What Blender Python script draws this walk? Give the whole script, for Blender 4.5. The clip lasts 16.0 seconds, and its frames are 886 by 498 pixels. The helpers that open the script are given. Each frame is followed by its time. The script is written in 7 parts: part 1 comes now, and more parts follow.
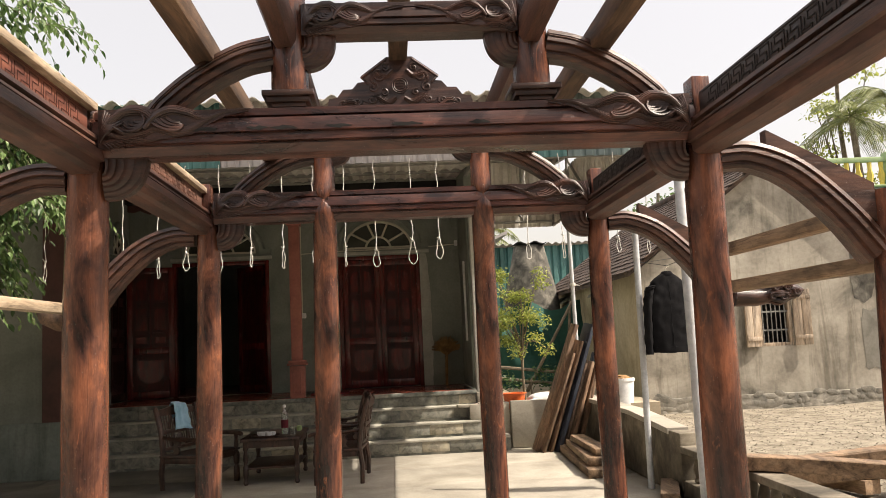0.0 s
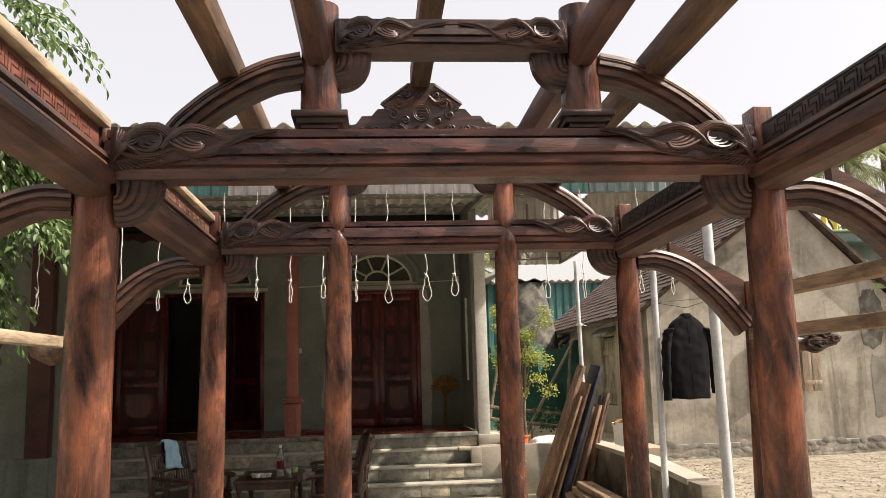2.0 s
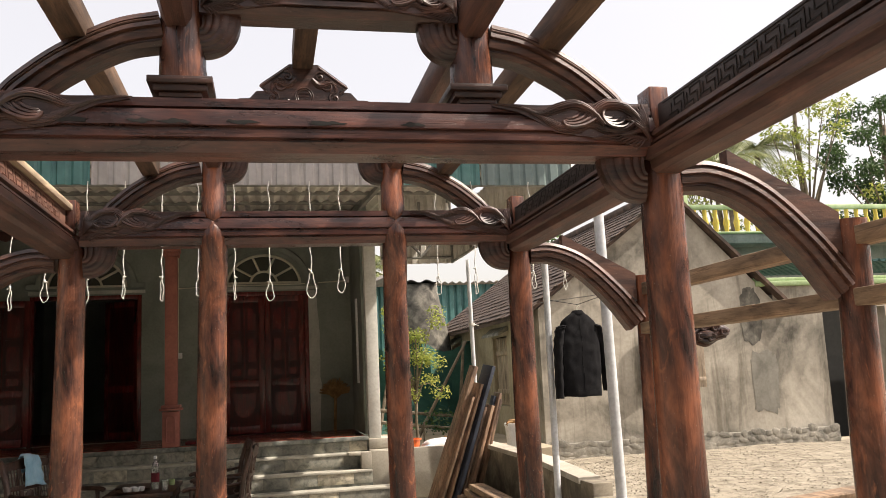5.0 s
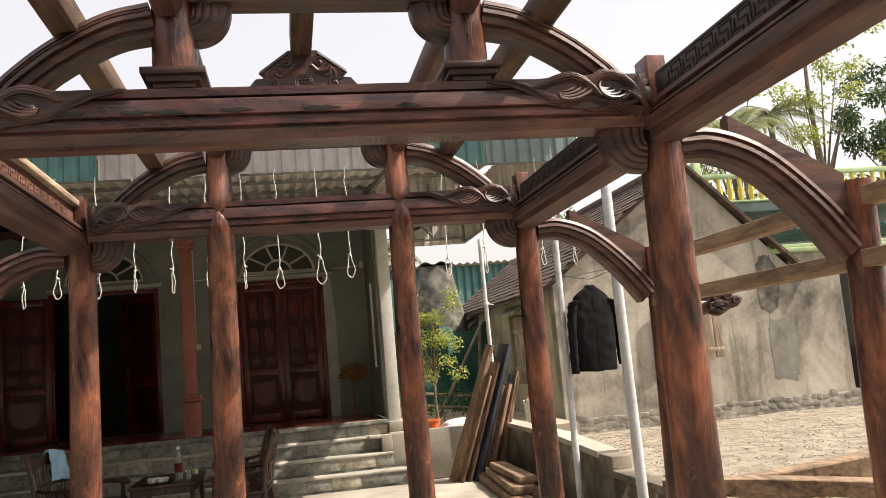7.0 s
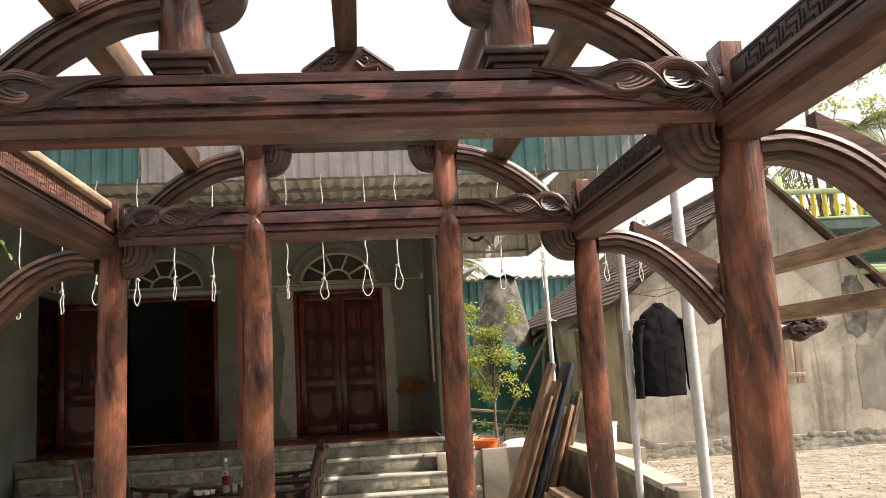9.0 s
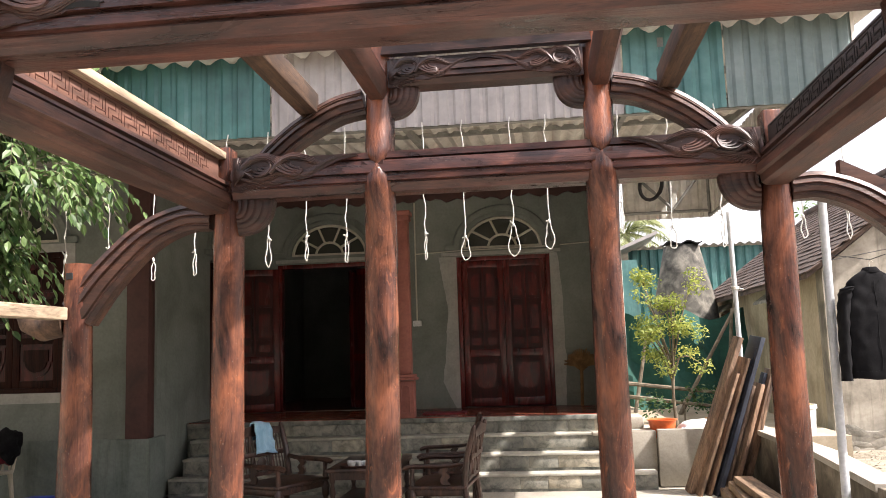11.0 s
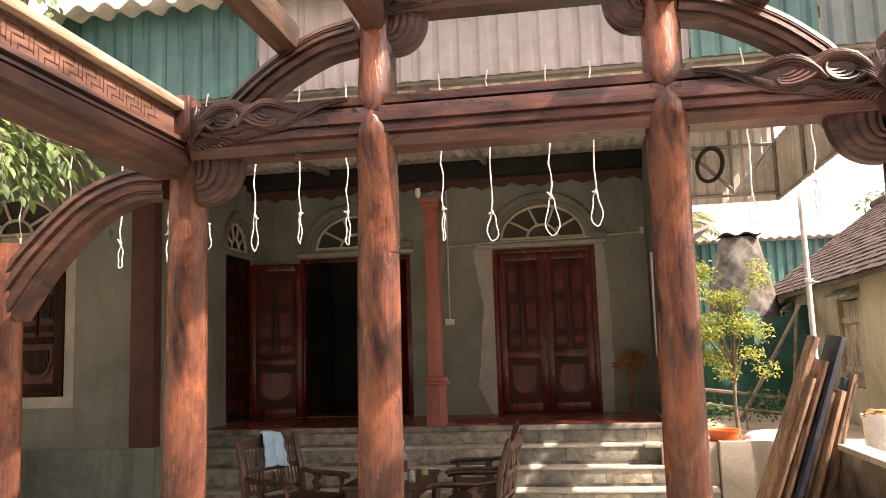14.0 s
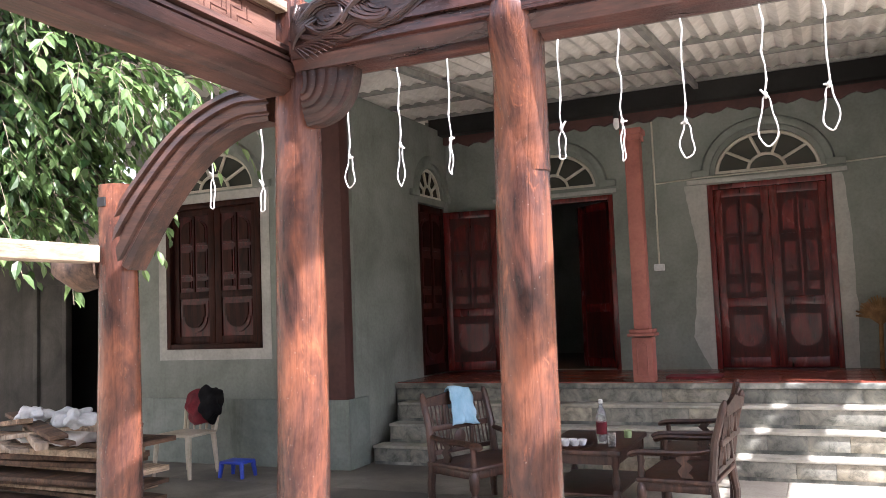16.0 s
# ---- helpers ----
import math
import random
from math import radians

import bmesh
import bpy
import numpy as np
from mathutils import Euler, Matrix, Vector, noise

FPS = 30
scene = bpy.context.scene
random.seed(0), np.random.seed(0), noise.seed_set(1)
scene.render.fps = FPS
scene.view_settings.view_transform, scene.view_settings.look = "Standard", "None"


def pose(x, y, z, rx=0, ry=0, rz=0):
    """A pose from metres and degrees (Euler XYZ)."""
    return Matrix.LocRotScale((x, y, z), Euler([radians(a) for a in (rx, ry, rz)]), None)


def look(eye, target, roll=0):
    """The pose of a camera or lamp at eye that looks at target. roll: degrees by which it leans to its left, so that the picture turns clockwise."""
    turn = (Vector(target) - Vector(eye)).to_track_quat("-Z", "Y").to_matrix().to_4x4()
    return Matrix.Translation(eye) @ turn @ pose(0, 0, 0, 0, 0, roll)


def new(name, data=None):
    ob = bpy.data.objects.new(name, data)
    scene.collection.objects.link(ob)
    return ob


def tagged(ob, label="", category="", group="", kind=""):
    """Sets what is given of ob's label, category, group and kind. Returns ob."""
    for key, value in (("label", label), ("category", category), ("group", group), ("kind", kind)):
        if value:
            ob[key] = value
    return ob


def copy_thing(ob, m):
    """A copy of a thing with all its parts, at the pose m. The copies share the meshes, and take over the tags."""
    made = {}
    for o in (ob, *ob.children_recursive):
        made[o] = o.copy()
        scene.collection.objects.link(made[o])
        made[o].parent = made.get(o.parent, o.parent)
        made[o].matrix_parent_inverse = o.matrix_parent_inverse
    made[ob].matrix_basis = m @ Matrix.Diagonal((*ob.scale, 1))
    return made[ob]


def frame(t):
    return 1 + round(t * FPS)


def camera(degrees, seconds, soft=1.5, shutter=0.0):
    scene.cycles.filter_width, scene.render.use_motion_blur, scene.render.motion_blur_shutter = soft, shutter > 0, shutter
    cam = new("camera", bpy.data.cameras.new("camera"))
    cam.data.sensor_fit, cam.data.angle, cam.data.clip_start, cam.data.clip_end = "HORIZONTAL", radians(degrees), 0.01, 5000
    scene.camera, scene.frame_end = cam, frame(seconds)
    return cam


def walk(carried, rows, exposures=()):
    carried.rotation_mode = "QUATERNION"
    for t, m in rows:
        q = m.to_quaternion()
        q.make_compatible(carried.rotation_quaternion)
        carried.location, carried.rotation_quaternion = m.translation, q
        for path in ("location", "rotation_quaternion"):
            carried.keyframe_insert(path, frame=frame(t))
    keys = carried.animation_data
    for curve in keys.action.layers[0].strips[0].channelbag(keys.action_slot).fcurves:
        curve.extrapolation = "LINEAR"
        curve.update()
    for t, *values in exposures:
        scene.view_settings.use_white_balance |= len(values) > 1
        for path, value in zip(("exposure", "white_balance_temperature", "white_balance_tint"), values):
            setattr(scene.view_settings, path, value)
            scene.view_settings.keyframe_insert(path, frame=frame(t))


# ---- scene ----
cam = camera(55.6, 16.0, 0.8)
PATH = [
    (0, (-0.068, -0.025, 1.498), (0.062, 1.959, 1.711), -2.7),
    (0.5, (-0.081, 0.001, 1.506), (0.019, 1.987, 1.724), -1.9),
    (1, (-0.14, 0.11, 1.512), (-0.055, 2.095, 1.742), -1.2),
    (1.5, (-0.233, 0.227, 1.547), (-0.125, 2.206, 1.816), -1.7),
    (2, (-0.271, 0.311, 1.551), (-0.108, 2.282, 1.846), -1.6),
    (2.5, (-0.253, 0.42, 1.545), (-0.061, 2.385, 1.861), -1.9),
    (3, (-0.218, 0.538, 1.533), (0.003, 2.499, 1.859), -1.6),
    (3.5, (-0.211, 0.602, 1.529), (0.14, 2.544, 1.849), -2.2),
    (3.7, (-0.2, 0.617, 1.521), (0.216, 2.547, 1.84), -2.6),
    (6, (-0.178, 0.587, 1.517), (0.213, 2.53, 1.785), -3.2),
    (6.5, (-0.151, 0.578, 1.511), (0.226, 2.526, 1.765), -4.5),
    (7, (-0.133, 0.602, 1.505), (0.24, 2.55, 1.761), -5.0),
    (7.5, (-0.105, 0.627, 1.504), (0.233, 2.581, 1.761), -4.4),
    (8, (-0.06, 0.735, 1.512), (0.252, 2.695, 1.759), -3.0),
    (8.5, (-0.005, 0.852, 1.537), (0.277, 2.813, 1.811), -2.3),
    (9, (0.063, 0.975, 1.542), (0.269, 2.942, 1.839), -3.2),
    (9.5, (0.204, 1.128, 1.539), (0.251, 3.1, 1.871), -3.4),
    (10, (0.264, 1.314, 1.528), (0.199, 3.287, 1.852), -3.2),
    (10.2, (0.251, 1.417, 1.543), (0.159, 3.392, 1.846), -2.8),
    (12.3, (0.353, 2.048, 1.539), (-0.025, 3.999, 1.765), -1.9),
    (12.5, (0.338, 2.142, 1.533), (0.094, 4.113, 1.766), -1.8),
    (13, (0.286, 2.305, 1.541), (0.242, 4.289, 1.787), -2.1),
    (13.5, (0.268, 2.482, 1.535), (0.201, 4.466, 1.779), -2.5),
    (14, (0.275, 2.673, 1.549), (-0.052, 4.63, 1.799), -1.8),
    (14.5, (0.257, 2.858, 1.534), (-0.263, 4.777, 1.754), -1.1),
    (15, (0.227, 3.049, 1.525), (-0.355, 4.954, 1.708), -1.6),
    (15.5, (0.26, 3.271, 1.556), (-0.405, 5.151, 1.705), -0.8),
    (16, (0.297, 3.47, 1.543), (-0.527, 5.286, 1.693), -2.2),
]
walk(cam, [(t, look(eye, target, roll)) for t, eye, target, roll in PATH],
     [(0, 0.55, 6550, 13), (3.5, 0.6, 6400, 14), (8, 0.65, 6400, 14), (10, 1.08, 6250, 16), (12.5, 1.47, 5650, 18), (13.5, 1.68, 7000, 25), (14, 1.5, 7000, 25), (14.5, 1.4, 5750, 15), (15.5, 1.93, 5150, 9), (16, 2.06, 5450, 20)])

# ---- world and sun ----
SUN_TO = Vector((0.78, -0.24, 1.0)).normalized()
world = bpy.data.worlds.new("sky")
scene.world = world
world.use_nodes = True
wn = world.node_tree
sky = wn.nodes.new("ShaderNodeTexSky")
sky.sky_type = "NISHITA"
sky.sun_disc = False
sky.sun_elevation = math.asin(SUN_TO.z)
sky.sun_rotation = math.atan2(SUN_TO.x, SUN_TO.y)
sky.air_density, sky.dust_density, sky.ozone_density = 1.0, 6.0, 0.6
wn.nodes["Background"].inputs["Strength"].default_value = 0.08
# even pale haze added to the sky colour
haze = wn.nodes.new("ShaderNodeMix")
haze.data_type, haze.blend_type = "RGBA", "ADD"
haze.inputs[0].default_value = 1.0
haze.inputs[7].default_value = (5.9, 5.4, 4.6, 1)
wn.links.new(sky.outputs[0], haze.inputs[6])
wn.links.new(haze.outputs[2], wn.nodes["Background"].inputs["Color"])
sun_data = bpy.data.lights.new("sun", "SUN")
sun_data.energy, sun_data.angle, sun_data.color = 5.0, radians(0.7), (1.0, 0.90, 0.75)
sun = new("sun", sun_data)
sun.matrix_world = look(SUN_TO * 30, (0, 0, 0))


# ---- materials ----
def material(name, rough=0.7, metal=0.0, spec=0.5):
    m = bpy.data.materials.new(name)
    m.use_nodes = True
    b = m.node_tree.nodes["Principled BSDF"]
    b.inputs["Roughness"].default_value = rough
    b.inputs["Metallic"].default_value = metal
    b.inputs["Specular IOR Level"].default_value = spec
    return m, m.node_tree, b


def node(nt, kind, **values):
    n = nt.nodes.new(kind)
    for k, v in values.items():
        n.inputs[k.replace("_", " ")].default_value = v
    return n


def coords(nt, scale=(1, 1, 1), source="Object"):
    tc = nt.nodes.new("ShaderNodeTexCoord")
    mp = nt.nodes.new("ShaderNodeMapping")
    mp.inputs["Scale"].default_value = scale
    nt.links.new(tc.outputs[source], mp.inputs["Vector"])
    return mp.outputs["Vector"]


def noise_of(nt, vec, scale, detail=5.0, rough=0.6, distortion=0.0):
    n = node(nt, "ShaderNodeTexNoise", Scale=scale, Detail=detail, Roughness=rough, Distortion=distortion)
    nt.links.new(vec, n.inputs["Vector"])
    return n.outputs["Fac"]


def ramp(nt, fac, stops):
    r = nt.nodes.new("ShaderNodeValToRGB")
    els = r.color_ramp.elements
    while len(els) < len(stops):
        els.new(0.5)
    for e, (p, c) in zip(els, stops):
        e.position, e.color = p, (*c, 1)
    nt.links.new(fac, r.inputs["Fac"])
    return r.outputs["Color"]


def mixed(nt, a, b, fac, how="MIX"):
    m = nt.nodes.new("ShaderNodeMix")
    m.data_type, m.blend_type = "RGBA", how
    for sock, v in ((m.inputs[6], a), (m.inputs[7], b), (m.inputs[0], fac)):
        if isinstance(v, (int, float)):
            sock.default_value = v
        elif isinstance(v, tuple):
            sock.default_value = (*v, 1)
        else:
            nt.links.new(v, sock)
    return m.outputs[2]


def bump(nt, bsdf, height, strength=0.4, distance=0.01):
    n = node(nt, "ShaderNodeBump", Strength=strength, Distance=distance)
    nt.links.new(height, n.inputs["Height"])
    nt.links.new(n.outputs["Normal"], bsdf.inputs["Normal"])


def rough_by(nt, bsdf, fac, lo, hi):
    r = nt.nodes.new("ShaderNodeMapRange")
    r.inputs["To Min"].default_value, r.inputs["To Max"].default_value = lo, hi
    nt.links.new(fac, r.inputs["Value"])
    nt.links.new(r.outputs[0], bsdf.inputs["Roughness"])


def wood(name, dark, mid, light, axis="z", rough=(0.35, 0.6), grain=1.0, wear=0.0, bumpy=0.35, vary=False, specks=True):
    """Timber with its grain along one axis: fine streaks, cracks, blotches and worn spots."""
    m, nt, b = material(name)
    along = {"x": 0, "y": 1, "z": 2}[axis]

    def stretch(k):
        return tuple(k if i == along else 1 for i in range(3))
    w = noise_of(nt, coords(nt, stretch(0.25)), 7.0, 6, 0.65, 1.0)
    crack = noise_of(nt, coords(nt, stretch(0.04)), (6 if wear else 26) * grain, 4, 0.5, 0.5)
    lines = ramp(nt, crack, [(0.488, (1, 1, 1)), (0.50, (0.22, 0.2, 0.18)), (0.512, (1, 1, 1))])
    if wear:
        g = noise_of(nt, coords(nt, stretch(0.05)), 80, 5, 0.65, 0.4)
        fig = noise_of(nt, coords(nt, stretch(0.24)), 7.0, 9, 0.64, 0.6)
        col = ramp(nt, fig, [(0.38, dark), (0.46, mid), (0.55, tuple(c * 0.7 for c in light)), (0.66, (light[0] * 1.2, light[1] * 1.1, light[2]))])
        fine = ramp(nt, g, [(0.34, (0.66, 0.64, 0.64)), (0.55, (1.05, 1.05, 1.05))])
        col = mixed(nt, col, fine, 0.34, "MULTIPLY")
        big = noise_of(nt, coords(nt, stretch(0.5)), 2.6, 6, 0.7, 0.5)
        big = ramp(nt, big, [(0.38, (0.42, 0.37, 0.37)), (0.5, (0.97, 0.95, 0.95)), (0.64, (1.5, 1.3, 1.1))])
        col = mixed(nt, col, big, 0.8, "MULTIPLY")
        col = mixed(nt, col, lines, 0.22, "MULTIPLY")
        sp = noise_of(nt, coords(nt, stretch(0.3)), 13.0, 6, 0.72, 1.2)
        k = ramp(nt, sp, [(0.60, (0, 0, 0)), (0.70, (1, 1, 1))])
        k = mixed(nt, (0, 0, 0), k, wear)
        col = mixed(nt, col, (min(1, light[0] * 1.6), light[1] * 1.4, light[2] * 1.05), k)
        sp = noise_of(nt, coords(nt, stretch(0.45)), 6.0, 5, 0.7, 0.6)
        k = ramp(nt, sp, [(0.60, (0, 0, 0)), (0.70, (0.5, 0.5, 0.5))])
        col = mixed(nt, col, dark, k)
    else:
        g = noise_of(nt, coords(nt, stretch(0.05)), 60 * grain, 7, 0.7, 0.8)
        col = ramp(nt, g, [(0.32, dark), (0.48, mid), (0.70, light)])
        blot = ramp(nt, w, [(0.38, tuple(c * 0.4 for c in dark)), (0.49, mid), (0.62, light)])
        col = mixed(nt, col, blot, 0.6)
        col = mixed(nt, col, lines, 0.6, "MULTIPLY")
        band = noise_of(nt, coords(nt, stretch(0.12)), 16.0, 5, 0.6, 0.6)
        band = ramp(nt, band, [(0.36, (0.45, 0.43, 0.43)), (0.50, (0.95, 0.95, 0.95)), (0.66, (1.3, 1.22, 1.15))])
        col = mixed(nt, col, band, 0.7, "MULTIPLY")
    if specks:
        sp = noise_of(nt, coords(nt), 160, 2, 0.5)
        k = ramp(nt, sp, [(0.74 if wear else 0.745, (0, 0, 0)), (0.755 if wear else 0.76, (0.6, 0.6, 0.6))])
        col = mixed(nt, col, (0.45, 0.40, 0.34), k)
    if vary:
        oi = nt.nodes.new("ShaderNodeObjectInfo")
        hv = nt.nodes.new("ShaderNodeHueSaturation")
        mr = nt.nodes.new("ShaderNodeMapRange")
        mr.inputs["To Min"].default_value, mr.inputs["To Max"].default_value = 0.6, 1.35
        nt.links.new(oi.outputs["Random"], mr.inputs["Value"])
        nt.links.new(mr.outputs[0], hv.inputs["Value"])
        nt.links.new(col, hv.inputs["Color"])
        col = hv.outputs["Color"]
    nt.links.new(col, b.inputs["Base Color"])
    rough_by(nt, b, w, *rough)
    hmix = mixed(nt, g, lines, 0.5, "MULTIPLY")
    bump(nt, b, mixed(nt, hmix, w, 0.45), min(1, bumpy * 1.5), 0.012 if wear else 0.006)
    return m


def stained(name, a, b_, c, scale=2.0, fine=40.0, rough=(0.7, 0.95), strength=0.25, drip=0.0):
    """Plaster, concrete or paint: large stains, fine grain, optional vertical runs."""
    m, nt, b = material(name)
    v = coords(nt)
    big = noise_of(nt, v, scale, 6, 0.62, 0.4)
    small = noise_of(nt, v, fine, 4, 0.6)
    col = ramp(nt, big, [(0.33, a), (0.5, b_), (0.68, c)])
    fin = ramp(nt, small, [(0.3, (0.75, 0.75, 0.75)), (0.6, (1, 1, 1))])
    col = mixed(nt, col, fin, 0.6, "MULTIPLY")
    if drip:
        d = noise_of(nt, coords(nt, (1, 1, 0.12)), 3.5, 5, 0.7, 0.3)
        k = ramp(nt, d, [(0.52, (1, 1, 1)), (0.68, (0.42, 0.41, 0.38))])
        col = mixed(nt, col, k, drip, "MULTIPLY")
    nt.links.new(col, b.inputs["Base Color"])
    rough_by(nt, b, big, *rough)
    bump(nt, b, small, strength, 0.004)
    return m


RED_D, RED_M, RED_L = (0.016, 0.008, 0.007), (0.066, 0.026, 0.020), (0.155, 0.060, 0.040)
M_COL = wood("column wood", (0.020, 0.011, 0.010), (0.080, 0.034, 0.025), (0.225, 0.090, 0.052), "z", (0.14, 0.34), 0.8, 0.6, 0.38)
M_BEAMX = wood("beam wood across", RED_D, RED_M, RED_L, "x", (0.18, 0.42), 0.9)
M_BEAMY = wood("beam wood along", (0.020, 0.011, 0.009), (0.072, 0.036, 0.027), (0.165, 0.079, 0.055), "y", (0.35, 0.6), 0.9)
M_CARVE = wood("carved dark wood", (0.013, 0.007, 0.006), (0.040, 0.018, 0.013), (0.10, 0.042, 0.028), "x", (0.3, 0.5), 1.0)
M_ARCH = wood("arch wood", (0.020, 0.010, 0.007), (0.06, 0.027, 0.018), (0.14, 0.065, 0.04), "x", (0.3, 0.55), 0.8)
M_RAW = wood("weathered raw timber", (0.028, 0.016, 0.010), (0.085, 0.049, 0.029), (0.18, 0.11, 0.066), "y", (0.6, 0.9), 0.8)
M_PLANK = wood("pale sawn plank", (0.27, 0.19, 0.125), (0.45, 0.35, 0.24), (0.60, 0.49, 0.36), "y", (0.65, 0.9), 0.9)
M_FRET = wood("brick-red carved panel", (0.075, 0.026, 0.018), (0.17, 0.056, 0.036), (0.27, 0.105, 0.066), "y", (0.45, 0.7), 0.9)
# strip colours carry the shade of carved grooves that aren't cut
M_GROOVE = wood("dark strip for groove shade", (0.045, 0.017, 0.012), (0.085, 0.031, 0.021), (0.12, 0.046, 0.03), "y", (0.6, 0.8), 0.9)
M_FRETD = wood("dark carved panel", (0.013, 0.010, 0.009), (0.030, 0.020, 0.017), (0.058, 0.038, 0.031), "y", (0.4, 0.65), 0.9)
M_GROOVED = wood("blackish strip for groove shade", (0.006, 0.005, 0.004), (0.012, 0.009, 0.008), (0.02, 0.015, 0.012), "y", (0.6, 0.8), 0.9)
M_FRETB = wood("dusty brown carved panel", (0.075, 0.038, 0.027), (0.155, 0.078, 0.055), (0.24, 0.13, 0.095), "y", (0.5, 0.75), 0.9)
M_TAN = wood("tan raw timber", (0.10, 0.062, 0.037), (0.23, 0.155, 0.095), (0.38, 0.27, 0.175), "y", (0.6, 0.9), 0.8)
M_DOOR = wood("lacquered red door", (0.040, 0.005, 0.005), (0.110, 0.011, 0.010), (0.18, 0.023, 0.019), "z", (0.15, 0.35), 0.8, 0, 0.12, False, False)
# darker copy of the door lacquer, groove shade put into colour
M_DOORD = wood("red lacquer darkened for groove shade", (0.022, 0.003, 0.003), (0.050, 0.006, 0.005), (0.085, 0.010, 0.008), "z", (0.25, 0.45), 0.8, 0, 0.12, False, False)
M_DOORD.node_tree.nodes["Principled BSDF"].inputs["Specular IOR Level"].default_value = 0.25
# colour and gloss lowered to hold the wing's missing shade
M_SHUTR = wood("brown-red shutter darkened for shade", (0.010, 0.003, 0.002), (0.026, 0.007, 0.004), (0.042, 0.012, 0.007), "z", (0.5, 0.7), 0.8, 0, 0.12, False, False)
M_SHUTR.node_tree.nodes["Principled BSDF"].inputs["Specular IOR Level"].default_value = 0.15
M_CHAIR = wood("dark chair wood", (0.015, 0.008, 0.006), (0.044, 0.021, 0.014), (0.10, 0.05, 0.033), "z", (0.3, 0.5), 1.0)
M_SHUT = wood("grey weathered shutter", (0.22, 0.17, 0.12), (0.38, 0.30, 0.22), (0.52, 0.44, 0.34), "z", (0.7, 0.9), 0.8)
M_BOARD = wood("stacked boards", (0.08, 0.047, 0.029), (0.18, 0.11, 0.068), (0.32, 0.215, 0.137), "z", (0.5, 0.8), 0.7, 0, 0.3, True)
M_WALL = stained("grey-green wall paint", (0.155, 0.172, 0.148), (0.215, 0.238, 0.208), (0.27, 0.292, 0.26), 1.2, 30, (0.7, 0.9), 0.15, 0.2)
M_PATCH = stained("pale primer paint", (0.55, 0.55, 0.50), (0.63, 0.63, 0.58), (0.70, 0.70, 0.66), 3.0, 30, (0.7, 0.9), 0.1)
M_PRIME = stained("pale primer band", (0.35, 0.35, 0.315), (0.42, 0.42, 0.385), (0.50, 0.50, 0.46), 3.0, 30, (0.7, 0.9), 0.1)
# dark tone holds the shed's shade under its roof and tree
M_SHED = stained("cement darkened for roof shade", (0.03, 0.03, 0.025), (0.065, 0.062, 0.052), (0.11, 0.105, 0.09), 1.3, 40, (0.7, 0.95), 0.2, 0.4)
M_TEALG = stained("faded grey-teal sheet", (0.11, 0.16, 0.15), (0.16, 0.21, 0.20), (0.22, 0.265, 0.25), 1.2, 14, (0.4, 0.6), 0.05, 0.5)
M_REPAIR = stained("grey cement repair", (0.13, 0.122, 0.10), (0.20, 0.19, 0.16), (0.27, 0.255, 0.215), 2.0, 20, (0.85, 1.0), 0.3, 0.5)
M_BLOTCH = stained("blackish blotched cement", (0.05, 0.047, 0.04), (0.12, 0.112, 0.093), (0.24, 0.222, 0.182), 5.0, 18, (0.85, 1.0), 0.3, 0.7)
M_DADO = stained("grey cement dado", (0.13, 0.155, 0.135), (0.20, 0.232, 0.205), (0.27, 0.295, 0.265), 1.4, 26, (0.7, 0.95), 0.2, 0.5)
M_BROWN = stained("brown-red paint", (0.055, 0.025, 0.021), (0.088, 0.038, 0.032), (0.115, 0.05, 0.042), 2.0, 30, (0.5, 0.75), 0.12)
M_PIL = stained("salmon-red paint", (0.22, 0.075, 0.055), (0.30, 0.105, 0.08), (0.36, 0.14, 0.10), 3.0, 30, (0.5, 0.75), 0.12)
M_CONC = stained("worn concrete", (0.27, 0.245, 0.20), (0.38, 0.35, 0.29), (0.48, 0.45, 0.38), 1.3, 45, (0.75, 0.95), 0.2)
M_CONC_DARK = stained("darker court concrete", (0.09, 0.083, 0.07), (0.165, 0.154, 0.13), (0.26, 0.245, 0.21), 1.3, 45, (0.5, 0.85), 0.2)
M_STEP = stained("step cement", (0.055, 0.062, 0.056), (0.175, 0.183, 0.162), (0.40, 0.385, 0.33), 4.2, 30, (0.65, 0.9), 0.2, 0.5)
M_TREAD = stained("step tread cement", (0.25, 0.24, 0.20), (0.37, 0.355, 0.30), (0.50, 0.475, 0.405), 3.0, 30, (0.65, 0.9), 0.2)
M_TILE = stained("glazed red floor tile", (0.16, 0.045, 0.03), (0.24, 0.065, 0.04), (0.30, 0.09, 0.06), 4.0, 60, (0.12, 0.3), 0.05)
M_OLD = stained("old lime plaster", (0.085, 0.078, 0.062), (0.33, 0.30, 0.245), (0.50, 0.46, 0.385), 0.9, 18, (0.85, 1.0), 0.35, 0.8)
M_OLDY = stained("yellowed lime plaster", (0.27, 0.22, 0.14), (0.46, 0.39, 0.27), (0.57, 0.50, 0.37), 0.8, 18, (0.85, 1.0), 0.35, 0.5)
M_STONE = stained("rubble stone", (0.10, 0.095, 0.08), (0.22, 0.205, 0.17), (0.36, 0.335, 0.28), 6.0, 30, (0.8, 1.0), 0.4)
# darkened so the yard wall's side away from the sun reads shaded
M_BALUS = stained("balustrade cement darkened for shade", (0.06, 0.052, 0.038), (0.14, 0.12, 0.088), (0.28, 0.245, 0.185), 3.0, 30, (0.8, 1.0), 0.35)
# near-black: paints unlit insides, also serves black parts
M_BLACK = stained("near-black for shade and black parts", (0.010, 0.010, 0.010), (0.016, 0.016, 0.015), (0.025, 0.025, 0.023), 2.0, 20, (0.8, 1.0), 0.1)
